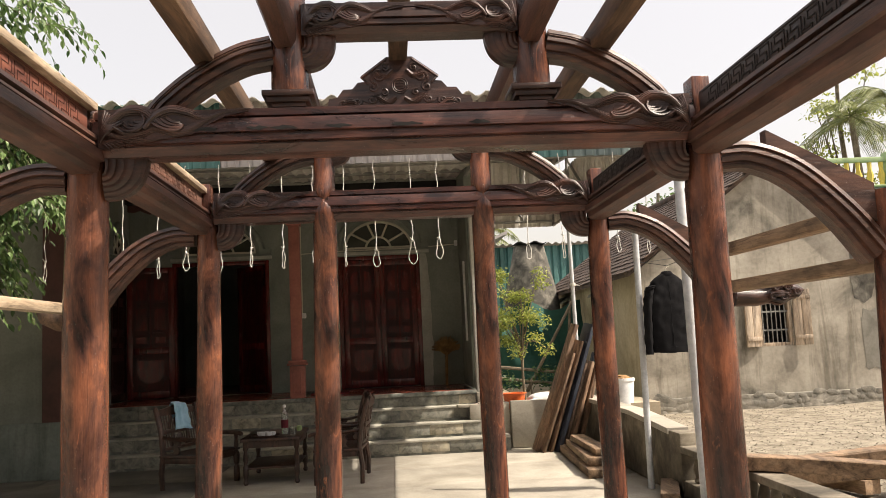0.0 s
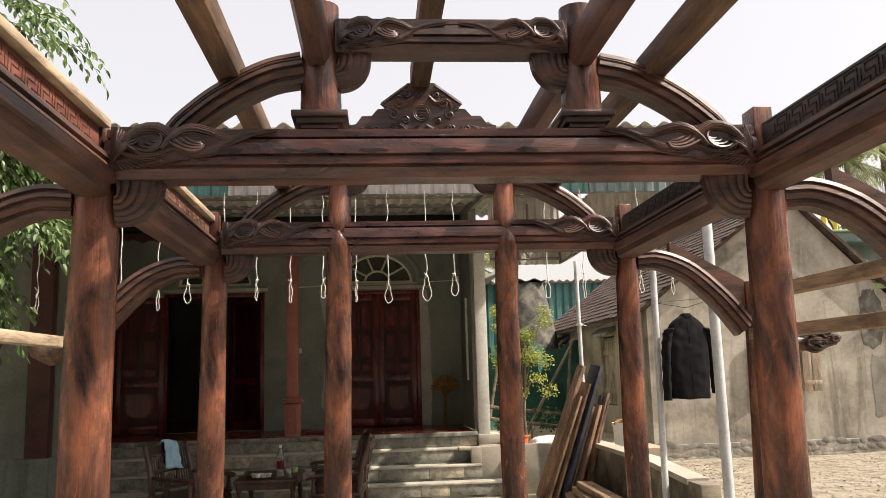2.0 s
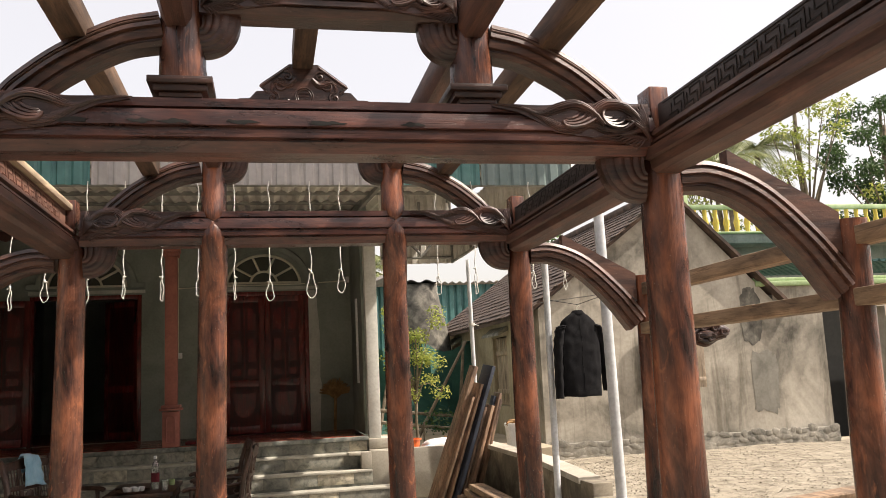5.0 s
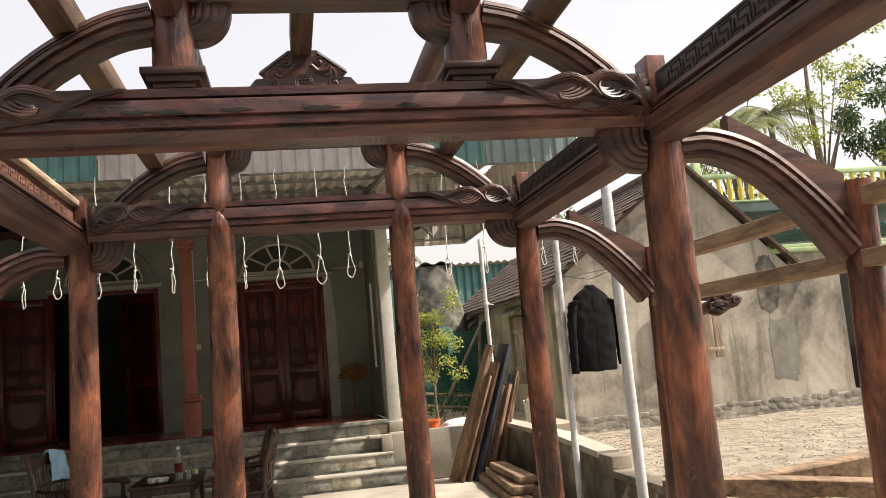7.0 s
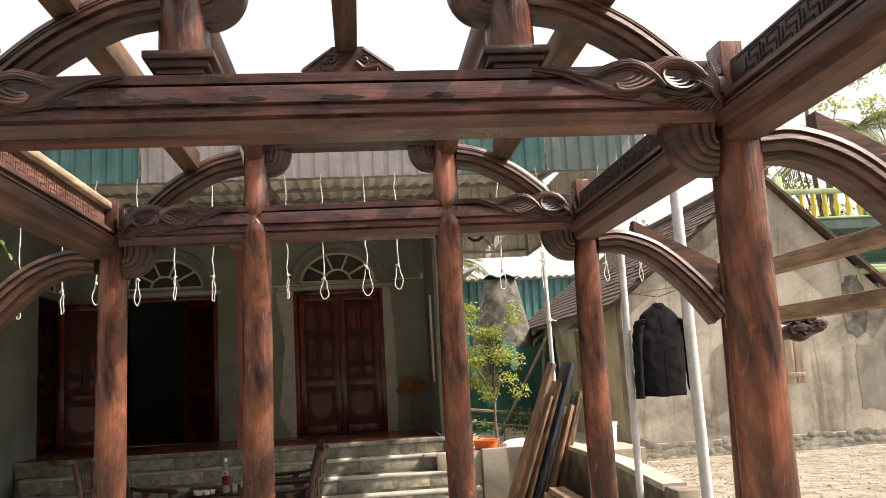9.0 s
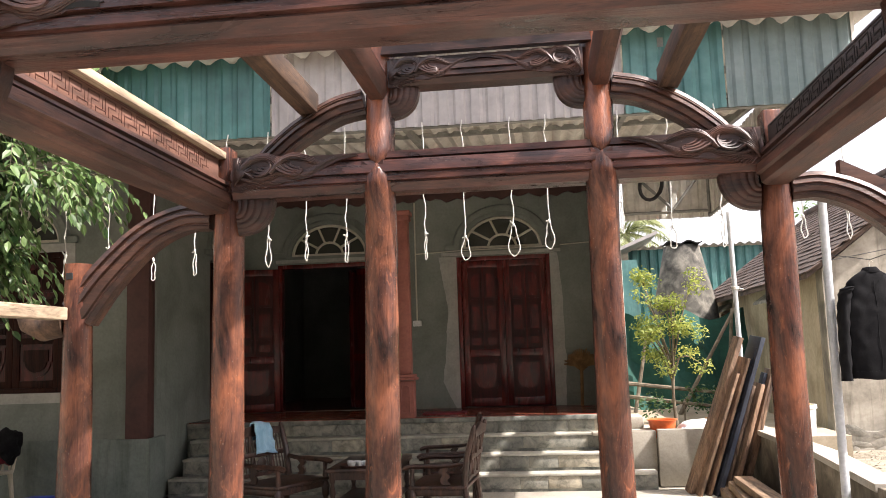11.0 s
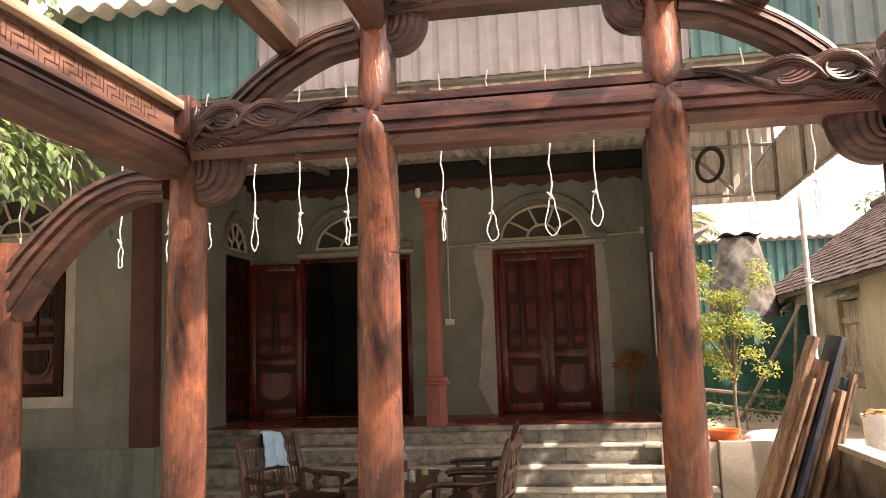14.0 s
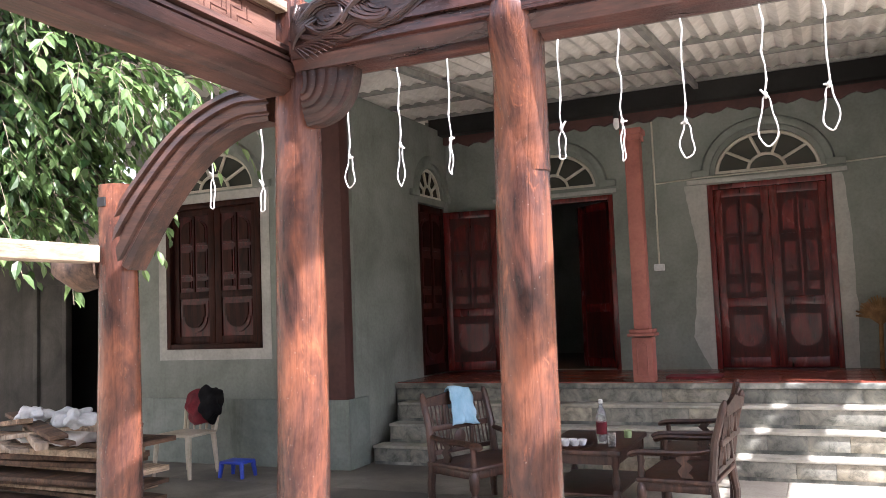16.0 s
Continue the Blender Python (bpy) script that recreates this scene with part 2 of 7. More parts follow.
M_TEAL = stained("teal painted sheet", (0.045, 0.12, 0.112), (0.07, 0.185, 0.172), (0.13, 0.26, 0.245), 1.2, 14, (0.4, 0.6), 0.05, 0.5)
M_ZINC = stained("dull zinc sheet", (0.29, 0.265, 0.25), (0.39, 0.36, 0.34), (0.47, 0.44, 0.415), 1.2, 14, (0.5, 0.7), 0.05, 0.35)
M_FIBRO = stained("fibre cement roofing", (0.50, 0.48, 0.43), (0.66, 0.635, 0.58), (0.76, 0.74, 0.69), 2.0, 20, (0.8, 0.95), 0.15)
M_RTILE = stained("old clay roof tile", (0.030, 0.022, 0.018), (0.075, 0.05, 0.038), (0.15, 0.10, 0.072), 5.0, 30, (0.85, 1.0), 0.3)
M_GRAVEL = stained("pale gravel", (0.12, 0.10, 0.07), (0.25, 0.218, 0.163), (0.35, 0.31, 0.24), 6.5, 60, (0.9, 1.0), 0.6)
M_GROUND = stained("dry earth", (0.20, 0.16, 0.11), (0.32, 0.27, 0.19), (0.42, 0.36, 0.27), 0.8, 40, (0.9, 1.0), 0.4)
M_STEEL = stained("galvanised pipe", (0.40, 0.42, 0.43), (0.52, 0.54, 0.55), (0.62, 0.63, 0.64), 6.0, 40, (0.35, 0.55), 0.05)
M_IRON = stained("painted iron", (0.16, 0.16, 0.15), (0.24, 0.24, 0.22), (0.32, 0.31, 0.28), 6.0, 40, (0.5, 0.7), 0.05)
M_ROPE = stained("white nylon cord", (0.55, 0.53, 0.47), (0.68, 0.66, 0.60), (0.78, 0.76, 0.71), 30, 90, (0.7, 0.9), 0.2)
M_CLOTHB = stained("black cloth", (0.006, 0.006, 0.007), (0.010, 0.010, 0.011), (0.016, 0.016, 0.017), 8, 120, (0.85, 1.0), 0.2)
M_CLOTHB.node_tree.nodes["Principled BSDF"].inputs["Specular IOR Level"].default_value = 0.12
M_CLOTHR = stained("dark red cloth", (0.08, 0.006, 0.012), (0.14, 0.012, 0.02), (0.2, 0.02, 0.03), 8, 120, (0.8, 1.0), 0.2)
M_TOWEL = stained("light blue towel", (0.28, 0.50, 0.66), (0.36, 0.58, 0.74), (0.46, 0.66, 0.80), 6, 140, (0.9, 1.0), 0.4)
M_BLUEP = stained("blue plastic", (0.02, 0.05, 0.42), (0.03, 0.07, 0.55), (0.05, 0.10, 0.62), 3, 30, (0.3, 0.5), 0.03)
M_BEIGEP = stained("faded beige plastic", (0.42, 0.37, 0.27), (0.50, 0.45, 0.34), (0.56, 0.51, 0.40), 3, 30, (0.4, 0.6), 0.03)
M_WHITEP = stained("white plastic", (0.62, 0.63, 0.64), (0.72, 0.73, 0.73), (0.79, 0.79, 0.79), 3, 30, (0.35, 0.55), 0.03)
M_ORANGE = stained("orange plastic", (0.62, 0.11, 0.02), (0.75, 0.15, 0.03), (0.80, 0.20, 0.05), 3, 30, (0.35, 0.55), 0.03)
M_NAVY = stained("dark blue-grey painted panel", (0.012, 0.016, 0.026), (0.020, 0.026, 0.042), (0.045, 0.052, 0.07), 3, 30, (0.5, 0.75), 0.05)
M_CREAM = stained("cream painted frame", (0.50, 0.48, 0.38), (0.58, 0.56, 0.46), (0.64, 0.62, 0.53), 3, 30, (0.6, 0.8), 0.08)
M_GREENP = stained("lime green paint", (0.26, 0.36, 0.16), (0.34, 0.45, 0.22), (0.42, 0.53, 0.30), 3, 30, (0.6, 0.8), 0.08)
M_YELLOW = stained("yellow paint", (0.55, 0.42, 0.06), (0.65, 0.50, 0.09), (0.72, 0.58, 0.14), 3, 30, (0.6, 0.8), 0.08)
M_STRAW = stained("dry straw", (0.16, 0.09, 0.035), (0.26, 0.15, 0.06), (0.36, 0.22, 0.10), 9, 90, (0.8, 1.0), 0.5)
M_BARK = stained("grey bark", (0.08, 0.065, 0.045), (0.16, 0.13, 0.09), (0.24, 0.20, 0.15), 6, 60, (0.85, 1.0), 0.6)
M_NET = stained("dark green net", (0.008, 0.05, 0.035), (0.015, 0.08, 0.06), (0.03, 0.11, 0.08), 3, 60, (0.7, 0.9), 0.2)


def blocks(name, dark, mid, light):
    m, nt, b = material(name, 0.85)
    oi = nt.nodes.new("ShaderNodeObjectInfo")
    col = ramp(nt, oi.outputs["Random"], [(0.0, dark), (0.7, mid), (1.0, light)])
    v = coords(nt)
    big = noise_of(nt, v, 9.0, 7, 0.7, 0.5)
    col = mixed(nt, col, ramp(nt, big, [(0.34, (0.4, 0.42, 0.4)), (0.5, (1, 1, 1)), (0.66, (1.5, 1.45, 1.35))]), 0.9, "MULTIPLY")
    nt.links.new(col, b.inputs["Base Color"])
    bump(nt, b, noise_of(nt, v, 40, 5, 0.65), 0.4, 0.005)
    return m


M_BLOCK = blocks("grey step stone", (0.165, 0.168, 0.147), (0.25, 0.246, 0.21), (0.37, 0.335, 0.26))


def leafy(name, dark, light, through_=0.35):
    m, nt, b = material(name, 0.45)
    g = nt.nodes.new("ShaderNodeNewGeometry")
    col = ramp(nt, g.outputs["Random Per Island"], [(0.0, dark), (1.0, light)])
    nt.links.new(col, b.inputs["Base Color"])
    tr = nt.nodes.new("ShaderNodeBsdfTranslucent")
    nt.links.new(col, tr.inputs["Color"])
    mx = nt.nodes.new("ShaderNodeMixShader")
    mx.inputs[0].default_value = through_
    nt.links.new(b.outputs[0], mx.inputs[1])
    nt.links.new(tr.outputs[0], mx.inputs[2])
    nt.links.new(mx.outputs[0], nt.nodes["Material Output"].inputs["Surface"])
    return m


M_LEAF = leafy("broad green leaves", (0.028, 0.07, 0.018), (0.20, 0.30, 0.10), 0.4)
M_LEAFY = leafy("yellow-green leaves", (0.16, 0.22, 0.035), (0.46, 0.49, 0.12), 0.5)
M_LEAFD = leafy("dark bushy leaves", (0.02, 0.05, 0.012), (0.07, 0.13, 0.035), 0.3)
M_PALM = leafy("palm leaves", (0.10, 0.13, 0.04), (0.28, 0.30, 0.13), 0.3)
M_PEBBLE = leafy("mixed yard pebbles", (0.17, 0.148, 0.112), (0.44, 0.395, 0.315), 0.0)
M_PEBBLE.node_tree.nodes["Principled BSDF"].inputs["Roughness"].default_value = 0.9
M_GLASS, _nt, _b = material("clear bottle plastic", 0.08)
_b.inputs["Transmission Weight"].default_value = 0.9
_b.inputs["Base Color"].default_value = (0.85, 0.9, 0.88, 1)
M_PANE, _nt, _b = material("dusty dark window glass", 0.12)
_b.inputs["Base Color"].default_value = (0.045, 0.05, 0.04, 1)
M_WIRE, _nt, _b = material("black wire", 0.5)
_b.inputs["Base Color"].default_value = (0.012, 0.012, 0.012, 1)

# ---- building tools ----
ORIGIN = {}


def thing(name, loc, label, category, group="", kind=""):
    e = new(name)
    e.location = loc
    e.empty_display_size = 0.1
    ORIGIN[e.name] = Vector(loc)
    return tagged(e, label, category, group, kind)


def finish(bm, name, mat, smooth):
    bmesh.ops.recalc_face_normals(bm, faces=bm.faces)
    me = bpy.data.meshes.new(name)
    bm.to_mesh(me)
    bm.free()
    me.materials.append(mat)
    if smooth:
        for p in me.polygons:
            p.use_smooth = True
        me.set_sharp_from_angle(angle=radians(smooth))
    return me


def part(name, bm, mat, parent, label="", smooth=40):
    """Links a bmesh, built in world places, as one mesh under a thing or part."""
    o = ORIGIN[parent.name]
    bmesh.ops.translate(bm, verts=bm.verts, vec=-o)
    ob = new(name, finish(bm, name, mat, smooth))
    ob.parent = parent
    ORIGIN[ob.name] = o
    if label:
        ob["label"] = label
    return ob


def solid(name, bm, mat, label, category, group="", kind="", smooth=40, loc=None):
    """Links a bmesh as a top-level thing of one mesh."""
    if loc is None:
        loc = Vector((0, 0, 0))
        for v in bm.verts:
            loc += v.co
        loc /= max(1, len(bm.verts))
        loc.z = min(v.co.z for v in bm.verts)
    loc = Vector(loc)
    bmesh.ops.translate(bm, verts=bm.verts, vec=-loc)
    ob = new(name, finish(bm, name, mat, smooth))
    ob.location = loc
    ORIGIN[ob.name] = loc
    return tagged(ob, label, category, group, kind)


def B():
    return bmesh.new()


def box(bm, x0, x1, y0, y1, z0, z1, bev=0.0, m=None):
    mat = Matrix.Translation(((x0 + x1) / 2, (y0 + y1) / 2, (z0 + z1) / 2)) @ Matrix.Diagonal((abs(x1 - x0), abs(y1 - y0), abs(z1 - z0), 1))
    if m is not None:
        mat = m @ mat
    r = bmesh.ops.create_cube(bm, size=1, matrix=mat)
    if bev:
        es = list({e for v in r["verts"] for e in v.link_edges})
        bmesh.ops.bevel(bm, geom=es, offset=bev, segments=2, affect="EDGES", profile=0.5)
    return bm


def prism(bm, poly, a, b, axis="y", m=None):
    """A polygon drawn in the two other axes, pulled from a to b along one axis."""
    def at(p, k):
        v = {"x": (k, p[0], p[1]), "y": (p[0], k, p[1]), "z": (p[0], p[1], k)}[axis]
        return m @ Vector(v) if m is not None else Vector(v)
    va = [bm.verts.new(at(p, a)) for p in poly]
    vb = [bm.verts.new(at(p, b)) for p in poly]
    n = len(poly)
    bm.faces.new(va)
    bm.faces.new(vb[::-1])
    for i in range(n):
        bm.faces.new((va[i], vb[i], vb[(i + 1) % n], va[(i + 1) % n]))
    return bm


def rings(bm, loops, cap=True, closed=True):
    vs = [[bm.verts.new(p) for p in l] for l in loops]
    n = len(vs[0])
    for a, b in zip(vs, vs[1:]):
        for i in range(n if closed else n - 1):
            bm.faces.new((a[i], a[(i + 1) % n], b[(i + 1) % n], b[i]))
    if cap:
        bm.faces.new(vs[0][::-1])
        bm.faces.new(vs[-1])
    return bm


def tube(bm, pts, radii, n=8, flat=1.0):
    pts = [Vector(p) for p in pts]
    if isinstance(radii, (int, float)):
        radii = [radii] * len(pts)
    loops = []
    side = None
    for i, p in enumerate(pts):
        t = (pts[min(i + 1, len(pts) - 1)] - pts[max(i - 1, 0)]).normalized()
        if side is None:
            side = t.orthogonal().normalized()
        side = (side - t * side.dot(t)).normalized()
        up = t.cross(side)
        loops.append([p + (side * math.cos(a) + up * math.sin(a) * flat) * radii[i] for a in [2 * math.pi * k / n for k in range(n)]])
    return rings(bm, loops)


def lathe(bm, prof, c, n=16):
    return rings(bm, [[Vector((c[0] + r * math.cos(a), c[1] + r * math.sin(a), c[2] + z)) for a in [2 * math.pi * k / n for k in range(n)]] for r, z in prof])


def smooth_path(ctrl, n=24):
    """Catmull-Rom through the points."""
    c = [Vector(p) for p in ctrl]
    c = [c[0] * 2 - c[1]] + c + [c[-1] * 2 - c[-2]]
    out = []
    segs = len(c) - 3
    for i in range(segs):
        k = max(2, n // segs)
        for j in range(k):
            t = j / k
            p0, p1, p2, p3 = c[i:i + 4]
            out.append(0.5 * ((2 * p1) + (p2 - p0) * t + (2 * p0 - 5 * p1 + 4 * p2 - p3) * t * t + (3 * p1 - p0 - 3 * p2 + p3) * t ** 3))
    out.append(c[-2])
    return out


def sweep_xz(bm, ctrl, y, prof, scale=None, n=26):
    """Sweeps a profile (out, along y) along a path drawn in x and z."""
    pts = smooth_path([(x, y, z) for x, z in ctrl], n)
    loops = []
    for i, p in enumerate(pts):
        t = (pts[min(i + 1, len(pts) - 1)] - pts[max(i - 1, 0)]).normalized()
        out = Vector((-t.z, 0, t.x))
        if out.z < 0:
            out = -out
        f = i / (len(pts) - 1)
        s = 1.0 if scale is None else scale[0] + (scale[1] - scale[0]) * f
        loops.append([p + out * (u * s) + Vector((0, w, 0)) for u, w in prof])
    return rings(bm, loops)

# ---- ground ----
g = B()
box(g, -60, 60, -30, 90, -0.6, -0.06)
solid("ground", g, M_GROUND, "dry bare earth reaching far around", "ground", kind="structure")

# concrete court, laid in slabs
g = B()
box(g, -9, 2.45, -4, 13.4, -0.3, -0.012)
court = solid("floor", g, M_CONC, "worn pale concrete courtyard floor", "floor", kind="structure", loc=(0, 0, 0))
SLAB_X = [-9, -6.4, -4.3, -2.2, -0.1, 2.45]
SLAB_Y = [-4, -1.5, 1.0, 3.2, 5.4, 7.6, 8.9, 10.1, 11.32]
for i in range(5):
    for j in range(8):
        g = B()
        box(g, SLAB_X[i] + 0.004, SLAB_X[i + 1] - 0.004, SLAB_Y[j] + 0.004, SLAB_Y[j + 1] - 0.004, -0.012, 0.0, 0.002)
        part("slab", g, M_CONC if i > 2 or j < 3 else M_CONC_DARK, court)

# gravel yard, raised a little behind the low wall
rnd = random.Random(5)
g = B()
NX, NY = 60, 60
gv = []
for j in range(NY + 1):
    row = []
    for i in range(NX + 1):
        x, y = 2.6 + 17.0 * i / NX, -2 + 14.6 * j / NY
        row.append(g.verts.new((x, y, 0.24 + 0.03 * noise.noise((x * 0.6, y * 0.6, 0)) + 0.012 * noise.noise((x * 3, y * 3, 2)))))
    gv.append(row)
for j in range(NY):
    for i in range(NX):
        g.faces.new((gv[j][i], gv[j][i + 1], gv[j + 1][i + 1], gv[j + 1][i]))
solid("ground", g, M_GRAVEL, "pale gravel yard with dry leaves", "gravel", kind="structure", loc=(0, 0, 0))
g = B()
def pebble(bm, q):
    v = [bm.verts.new(q @ Vector(p)) for p in ((1, 0, 0), (-1, 0, 0), (0, 1, 0), (0, -1, 0), (0, 0, 1), (0, 0, -1))]
    for a, b, c in ((0, 2, 4), (2, 1, 4), (1, 3, 4), (3, 0, 4), (2, 0, 5), (1, 2, 5), (3, 1, 5), (0, 3, 5)):
        bm.faces.new((v[a], v[b], v[c]))
for k in range(19000):
    x, y = 2.7 + rnd.random() ** 1.25 * 9, 4.0 + rnd.random() * 8.3
    s = 0.006 + 0.014 * rnd.random() ** 3
    q = Matrix.Translation((x, y, 0.243 + s * 0.12 + 0.03 * noise.noise((x * 0.6, y * 0.6, 0)) + 0.012 * noise.noise((x * 3, y * 3, 2)))) @ Euler((rnd.uniform(-0.4, 0.4), rnd.uniform(-0.4, 0.4), rnd.random() * 6)).to_matrix().to_4x4() @ Matrix.Diagonal((s, s * rnd.uniform(0.6, 1), s * 0.45, 1))
    pebble(g, q)
solid("gravel", g, M_PEBBLE, "loose pale stones scattered over the yard", "gravel", kind="stuff", smooth=0, loc=(0, 0, 0))

# ---- timber frame ----
Y1, Y2 = 3.75, 5.85
BEAM = [(-0.040, 2.560), (-0.068, 2.556), (-0.070, 2.524), (-0.052, 2.520), (-0.052, 2.513), (-0.082, 2.510), (-0.100, 2.476), (-0.102, 2.446), (-0.084, 2.442), (-0.084, 2.434), (-0.096, 2.431), (-0.096, 2.404), (-0.078, 2.400), (-0.078, 2.394), (-0.084, 2.391), (-0.066, 2.352)]
BEAM = BEAM + [(-a, z) for a, z in reversed(BEAM)]


def column(x, y, top, r0, r1, seed, lean=(0, 0), tenon=0):
    """A hand-hewn round post on a stone base."""
    rr = random.Random(seed)
    th = thing("column", (x, y, 0), "round reddish-brown timber column with worn patches, on a stone base", "column", "columns of the timber frame")
    g = B()
    n, m = 20, 26
    ph = rr.random() * 9
    loops = []
    for j in range(m + 1):
        f = j / m
        z = 0.06 + (top - 0.06) * f
        r = r0 + (r1 - r0) * f
        cx = x + lean[0] * (f - 0.5) + 0.006 * math.sin(f * 5 + ph)
        cy = y + lean[1] * (f - 0.5)
        loops.append([Vector((cx + math.cos(a) * (r + 0.005 * noise.noise((math.cos(a) * 1.5 + ph, math.sin(a) * 1.5, z * 1.4)) + 0.0025 * noise.noise((math.cos(a) * 5 + ph, math.sin(a) * 5, z * 2))),
                              cy + math.sin(a) * (r + 0.005 * noise.noise((math.cos(a) * 1.5 + ph, math.sin(a) * 1.5, z * 1.4))), z)) for a in [2 * math.pi * k / n for k in range(n)]])
    rings(g, loops)
    part("shaft", g, M_COL, th, "", 60)
    if tenon:
        g = B()
        box(g, x - 0.042, x + 0.042, y - 0.06, y + 0.06, top - 0.02, tenon, 0.006)
        part("tenon", g, M_COL, th)
    g = B()
    box(g, x - 0.15, x + 0.15, y - 0.15, y + 0.15, 0, 0.03, 0.006)
    lathe(g, [(0.13, 0.03), (0.145, 0.045), (0.125, 0.062)], (x, y, 0), 20)
    part("stone_base", g, M_STEP, th, "grey stone base")
    return th


def lock(g, x, z, s, yf, ctrl, n, wide, r):
    """A bundle of ribbons flowing side by side along one curve."""
    base = smooth_path([(u, 0, v) for u, v in ctrl], 20)
    m = len(base) - 1
    for i in range(n):
        o = (i / max(1, n - 1) - 0.5)
        pts, rad = [], []
        for k, p in enumerate(base):
            f = k / m
            t = (base[min(k + 1, m)] - base[max(k - 1, 0)]).normalized()
            swell = wide * (0.35 + 0.65 * math.sin(math.pi * min(1, f * 1.15))) * (1 - f ** 3)
            q = p + Vector((-t.z, 0, t.x)) * (o * swell)
            pts.append((x + s * q.x, yf - 0.006 - 0.016 * (1 - f) * (1 - (2 * o) ** 2), z + q.z))
            rad.append(r * (1.0 - 0.7 * f) * (1.15 - 0.5 * abs(o)))
        tube(g, pts, rad, 6)


def carving(th, x, z, s, y, length=0.42, name="carving"):
    """Interlaced cloud ribbons that thin out into a long tail, s = which way the tail runs."""
    k = length / 0.42
    kv = min(1.0, 0.35 + 0.65 * k)
    g = B()

    def flow(ctrl, n, wide, r):
        lock(g, x, z, s, y, [(u * k, v * kv) for u, v in ctrl], n, wide * kv, r * kv)

    def loop(cu, cv, ru, rv, a0, a1, n, tilt):
        for i in range(n):
            f = 1 - 0.78 * i / n
            pts = []
            for j in range(17):
                q = j / 16
                a = a0 + (a1 - a0) * q * (1 - 0.22 * i / n)
                du, dv = ru * f * math.cos(a) * (1 - 0.25 * q), rv * f * math.sin(a)
                u = cu + 0.010 * i + du * math.cos(tilt) - dv * math.sin(tilt)
                v = cv + 0.004 * i + du * math.sin(tilt) + dv * math.cos(tilt)
                pts.append((x + s * u * k, y - 0.002 - 0.020 * f * math.sin(math.pi * (0.1 + 0.8 * q)), z + v * kv))
            tube(g, pts, [0.0085 * kv * (0.25 + 0.75 * math.sin(math.pi * (0.06 + 0.8 * j / 16))) for j in range(17)], 6)

    loop(0.150, 0.056, 0.066, 0.044, 2.9, 6.9, 4, 0.25)
    loop(0.300, 0.050, 0.088, 0.036, 3.0, 6.5, 4, -0.30)
    flow([(0.05, 0.045), (0.10, 0.098), (0.18, 0.108), (0.235, 0.07), (0.30, 0.012), (0.38, 0.012), (0.46, 0.055), (0.54, 0.092), (0.66, 0.100)], 6, 0.046, 0.0075)
    flow([(0.20, 0.02), (0.245, 0.075), (0.31, 0.105), (0.39, 0.088), (0.46, 0.062), (0.53, 0.085), (0.60, 0.094)], 5, 0.036, 0.007)
    flow([(0.07, 0.03), (0.12, 0.002), (0.19, 0.004), (0.25, 0.022), (0.33, -0.012), (0.40, -0.006)], 5, 0.028, 0.0065)
    flow([(0.03, 0.010), (0.09, -0.012), (0.15, -0.014), (0.22, -0.030), (0.28, -0.022)], 4, 0.026, 0.0065)
    for i in range(8):
        f = i / 7
        tube(g, [(x + s * k * (0.012 + 0.03 * q + (0.075 * f - 0.01) * q * q), y - 0.010 - 0.014 * math.sin(q * 3.1), z + kv * (-0.035 + (0.145 - 0.06 * f) * q)) for q in [j / 7 for j in range(8)]], [0.0085 * kv * (0.5 + math.sin(3.1 * j / 7) * 0.6) for j in range(8)], 6)
    for i in range(7):
        f = i / 6
        tube(g, [(x + s * k * (0.02 + 0.02 * f + (0.05 + 0.09 * f) * q), y - 0.008 - 0.008 * math.sin(q * 3.1), z + kv * (-0.030 - (0.055 - 0.035 * f) * q + 0.02 * math.sin(q * 3.1) * f)) for q in [j / 7 for j in range(8)]], [0.0080 * kv * (0.9 - 0.75 * j / 7) for j in range(8)], 6)
    body = [(x + s * u * k, z + v * kv) for u, v in ((0.0, -0.060), (0.05, -0.065), (0.11, -0.045), (0.20, -0.034), (0.30, -0.022), (0.40, -0.008), (0.48, 0.04), (0.55, 0.072), (0.65, 0.092), (0.64, 0.104), (0.45, 0.100), (0.30, 0.112), (0.0, 0.114))]
    prism(g, body if s > 0 else body[::-1], y - 0.004, y + 0.01, "y")
    return part(name, g, M_CARVE, th, "dark carved cloud-and-tail relief")


def bracket(th, x, z, s, y, w=0.13, h=0.2, name="bracket", half=0.05):
    """A fluted quarter-round corbel under a beam beside a post."""
    g = B()
    m = 30
    loops = []
    for j in range(15):
        a = j / 14 * math.pi / 2
        face = []
        for i in range(m + 1):
            f = 0.04 + 0.96 * i / m
            ff = f + 0.05 * math.sin(a * 2) * (1 - f)
            hw = half * (1.30 - 0.75 * f * f) * (0.86 + 0.14 * abs(math.cos(f * 5 * math.pi)) ** 0.6)
            face.append((x + s * w * ff * math.cos(a) ** 0.85, hw, z - h * (0.4 + 0.6 * ff) * math.sin(a) ** 0.9))
        loops.append([Vector((p, y - q, r)) for p, q, r in face] + [Vector((p, y + q, r)) for p, q, r in reversed(face)])
    rings(g, loops)
    bmesh.ops.recalc_face_normals(g, faces=g.faces[:])
    return part(name, g, M_CARVE, th, "fluted quarter-round corbel", 30)


ARCHH = [(0.064, -0.046), (0.044, -0.060), (0.040, -0.046), (0.033, -0.046), (0.028, -0.060), (0.012, -0.064), (0.008, -0.048), (0.000, -0.048), (-0.004, -0.060), (-0.026, -0.056), (-0.030, -0.044), (-0.036, -0.044), (-0.042, -0.052), (-0.058, -0.044)]
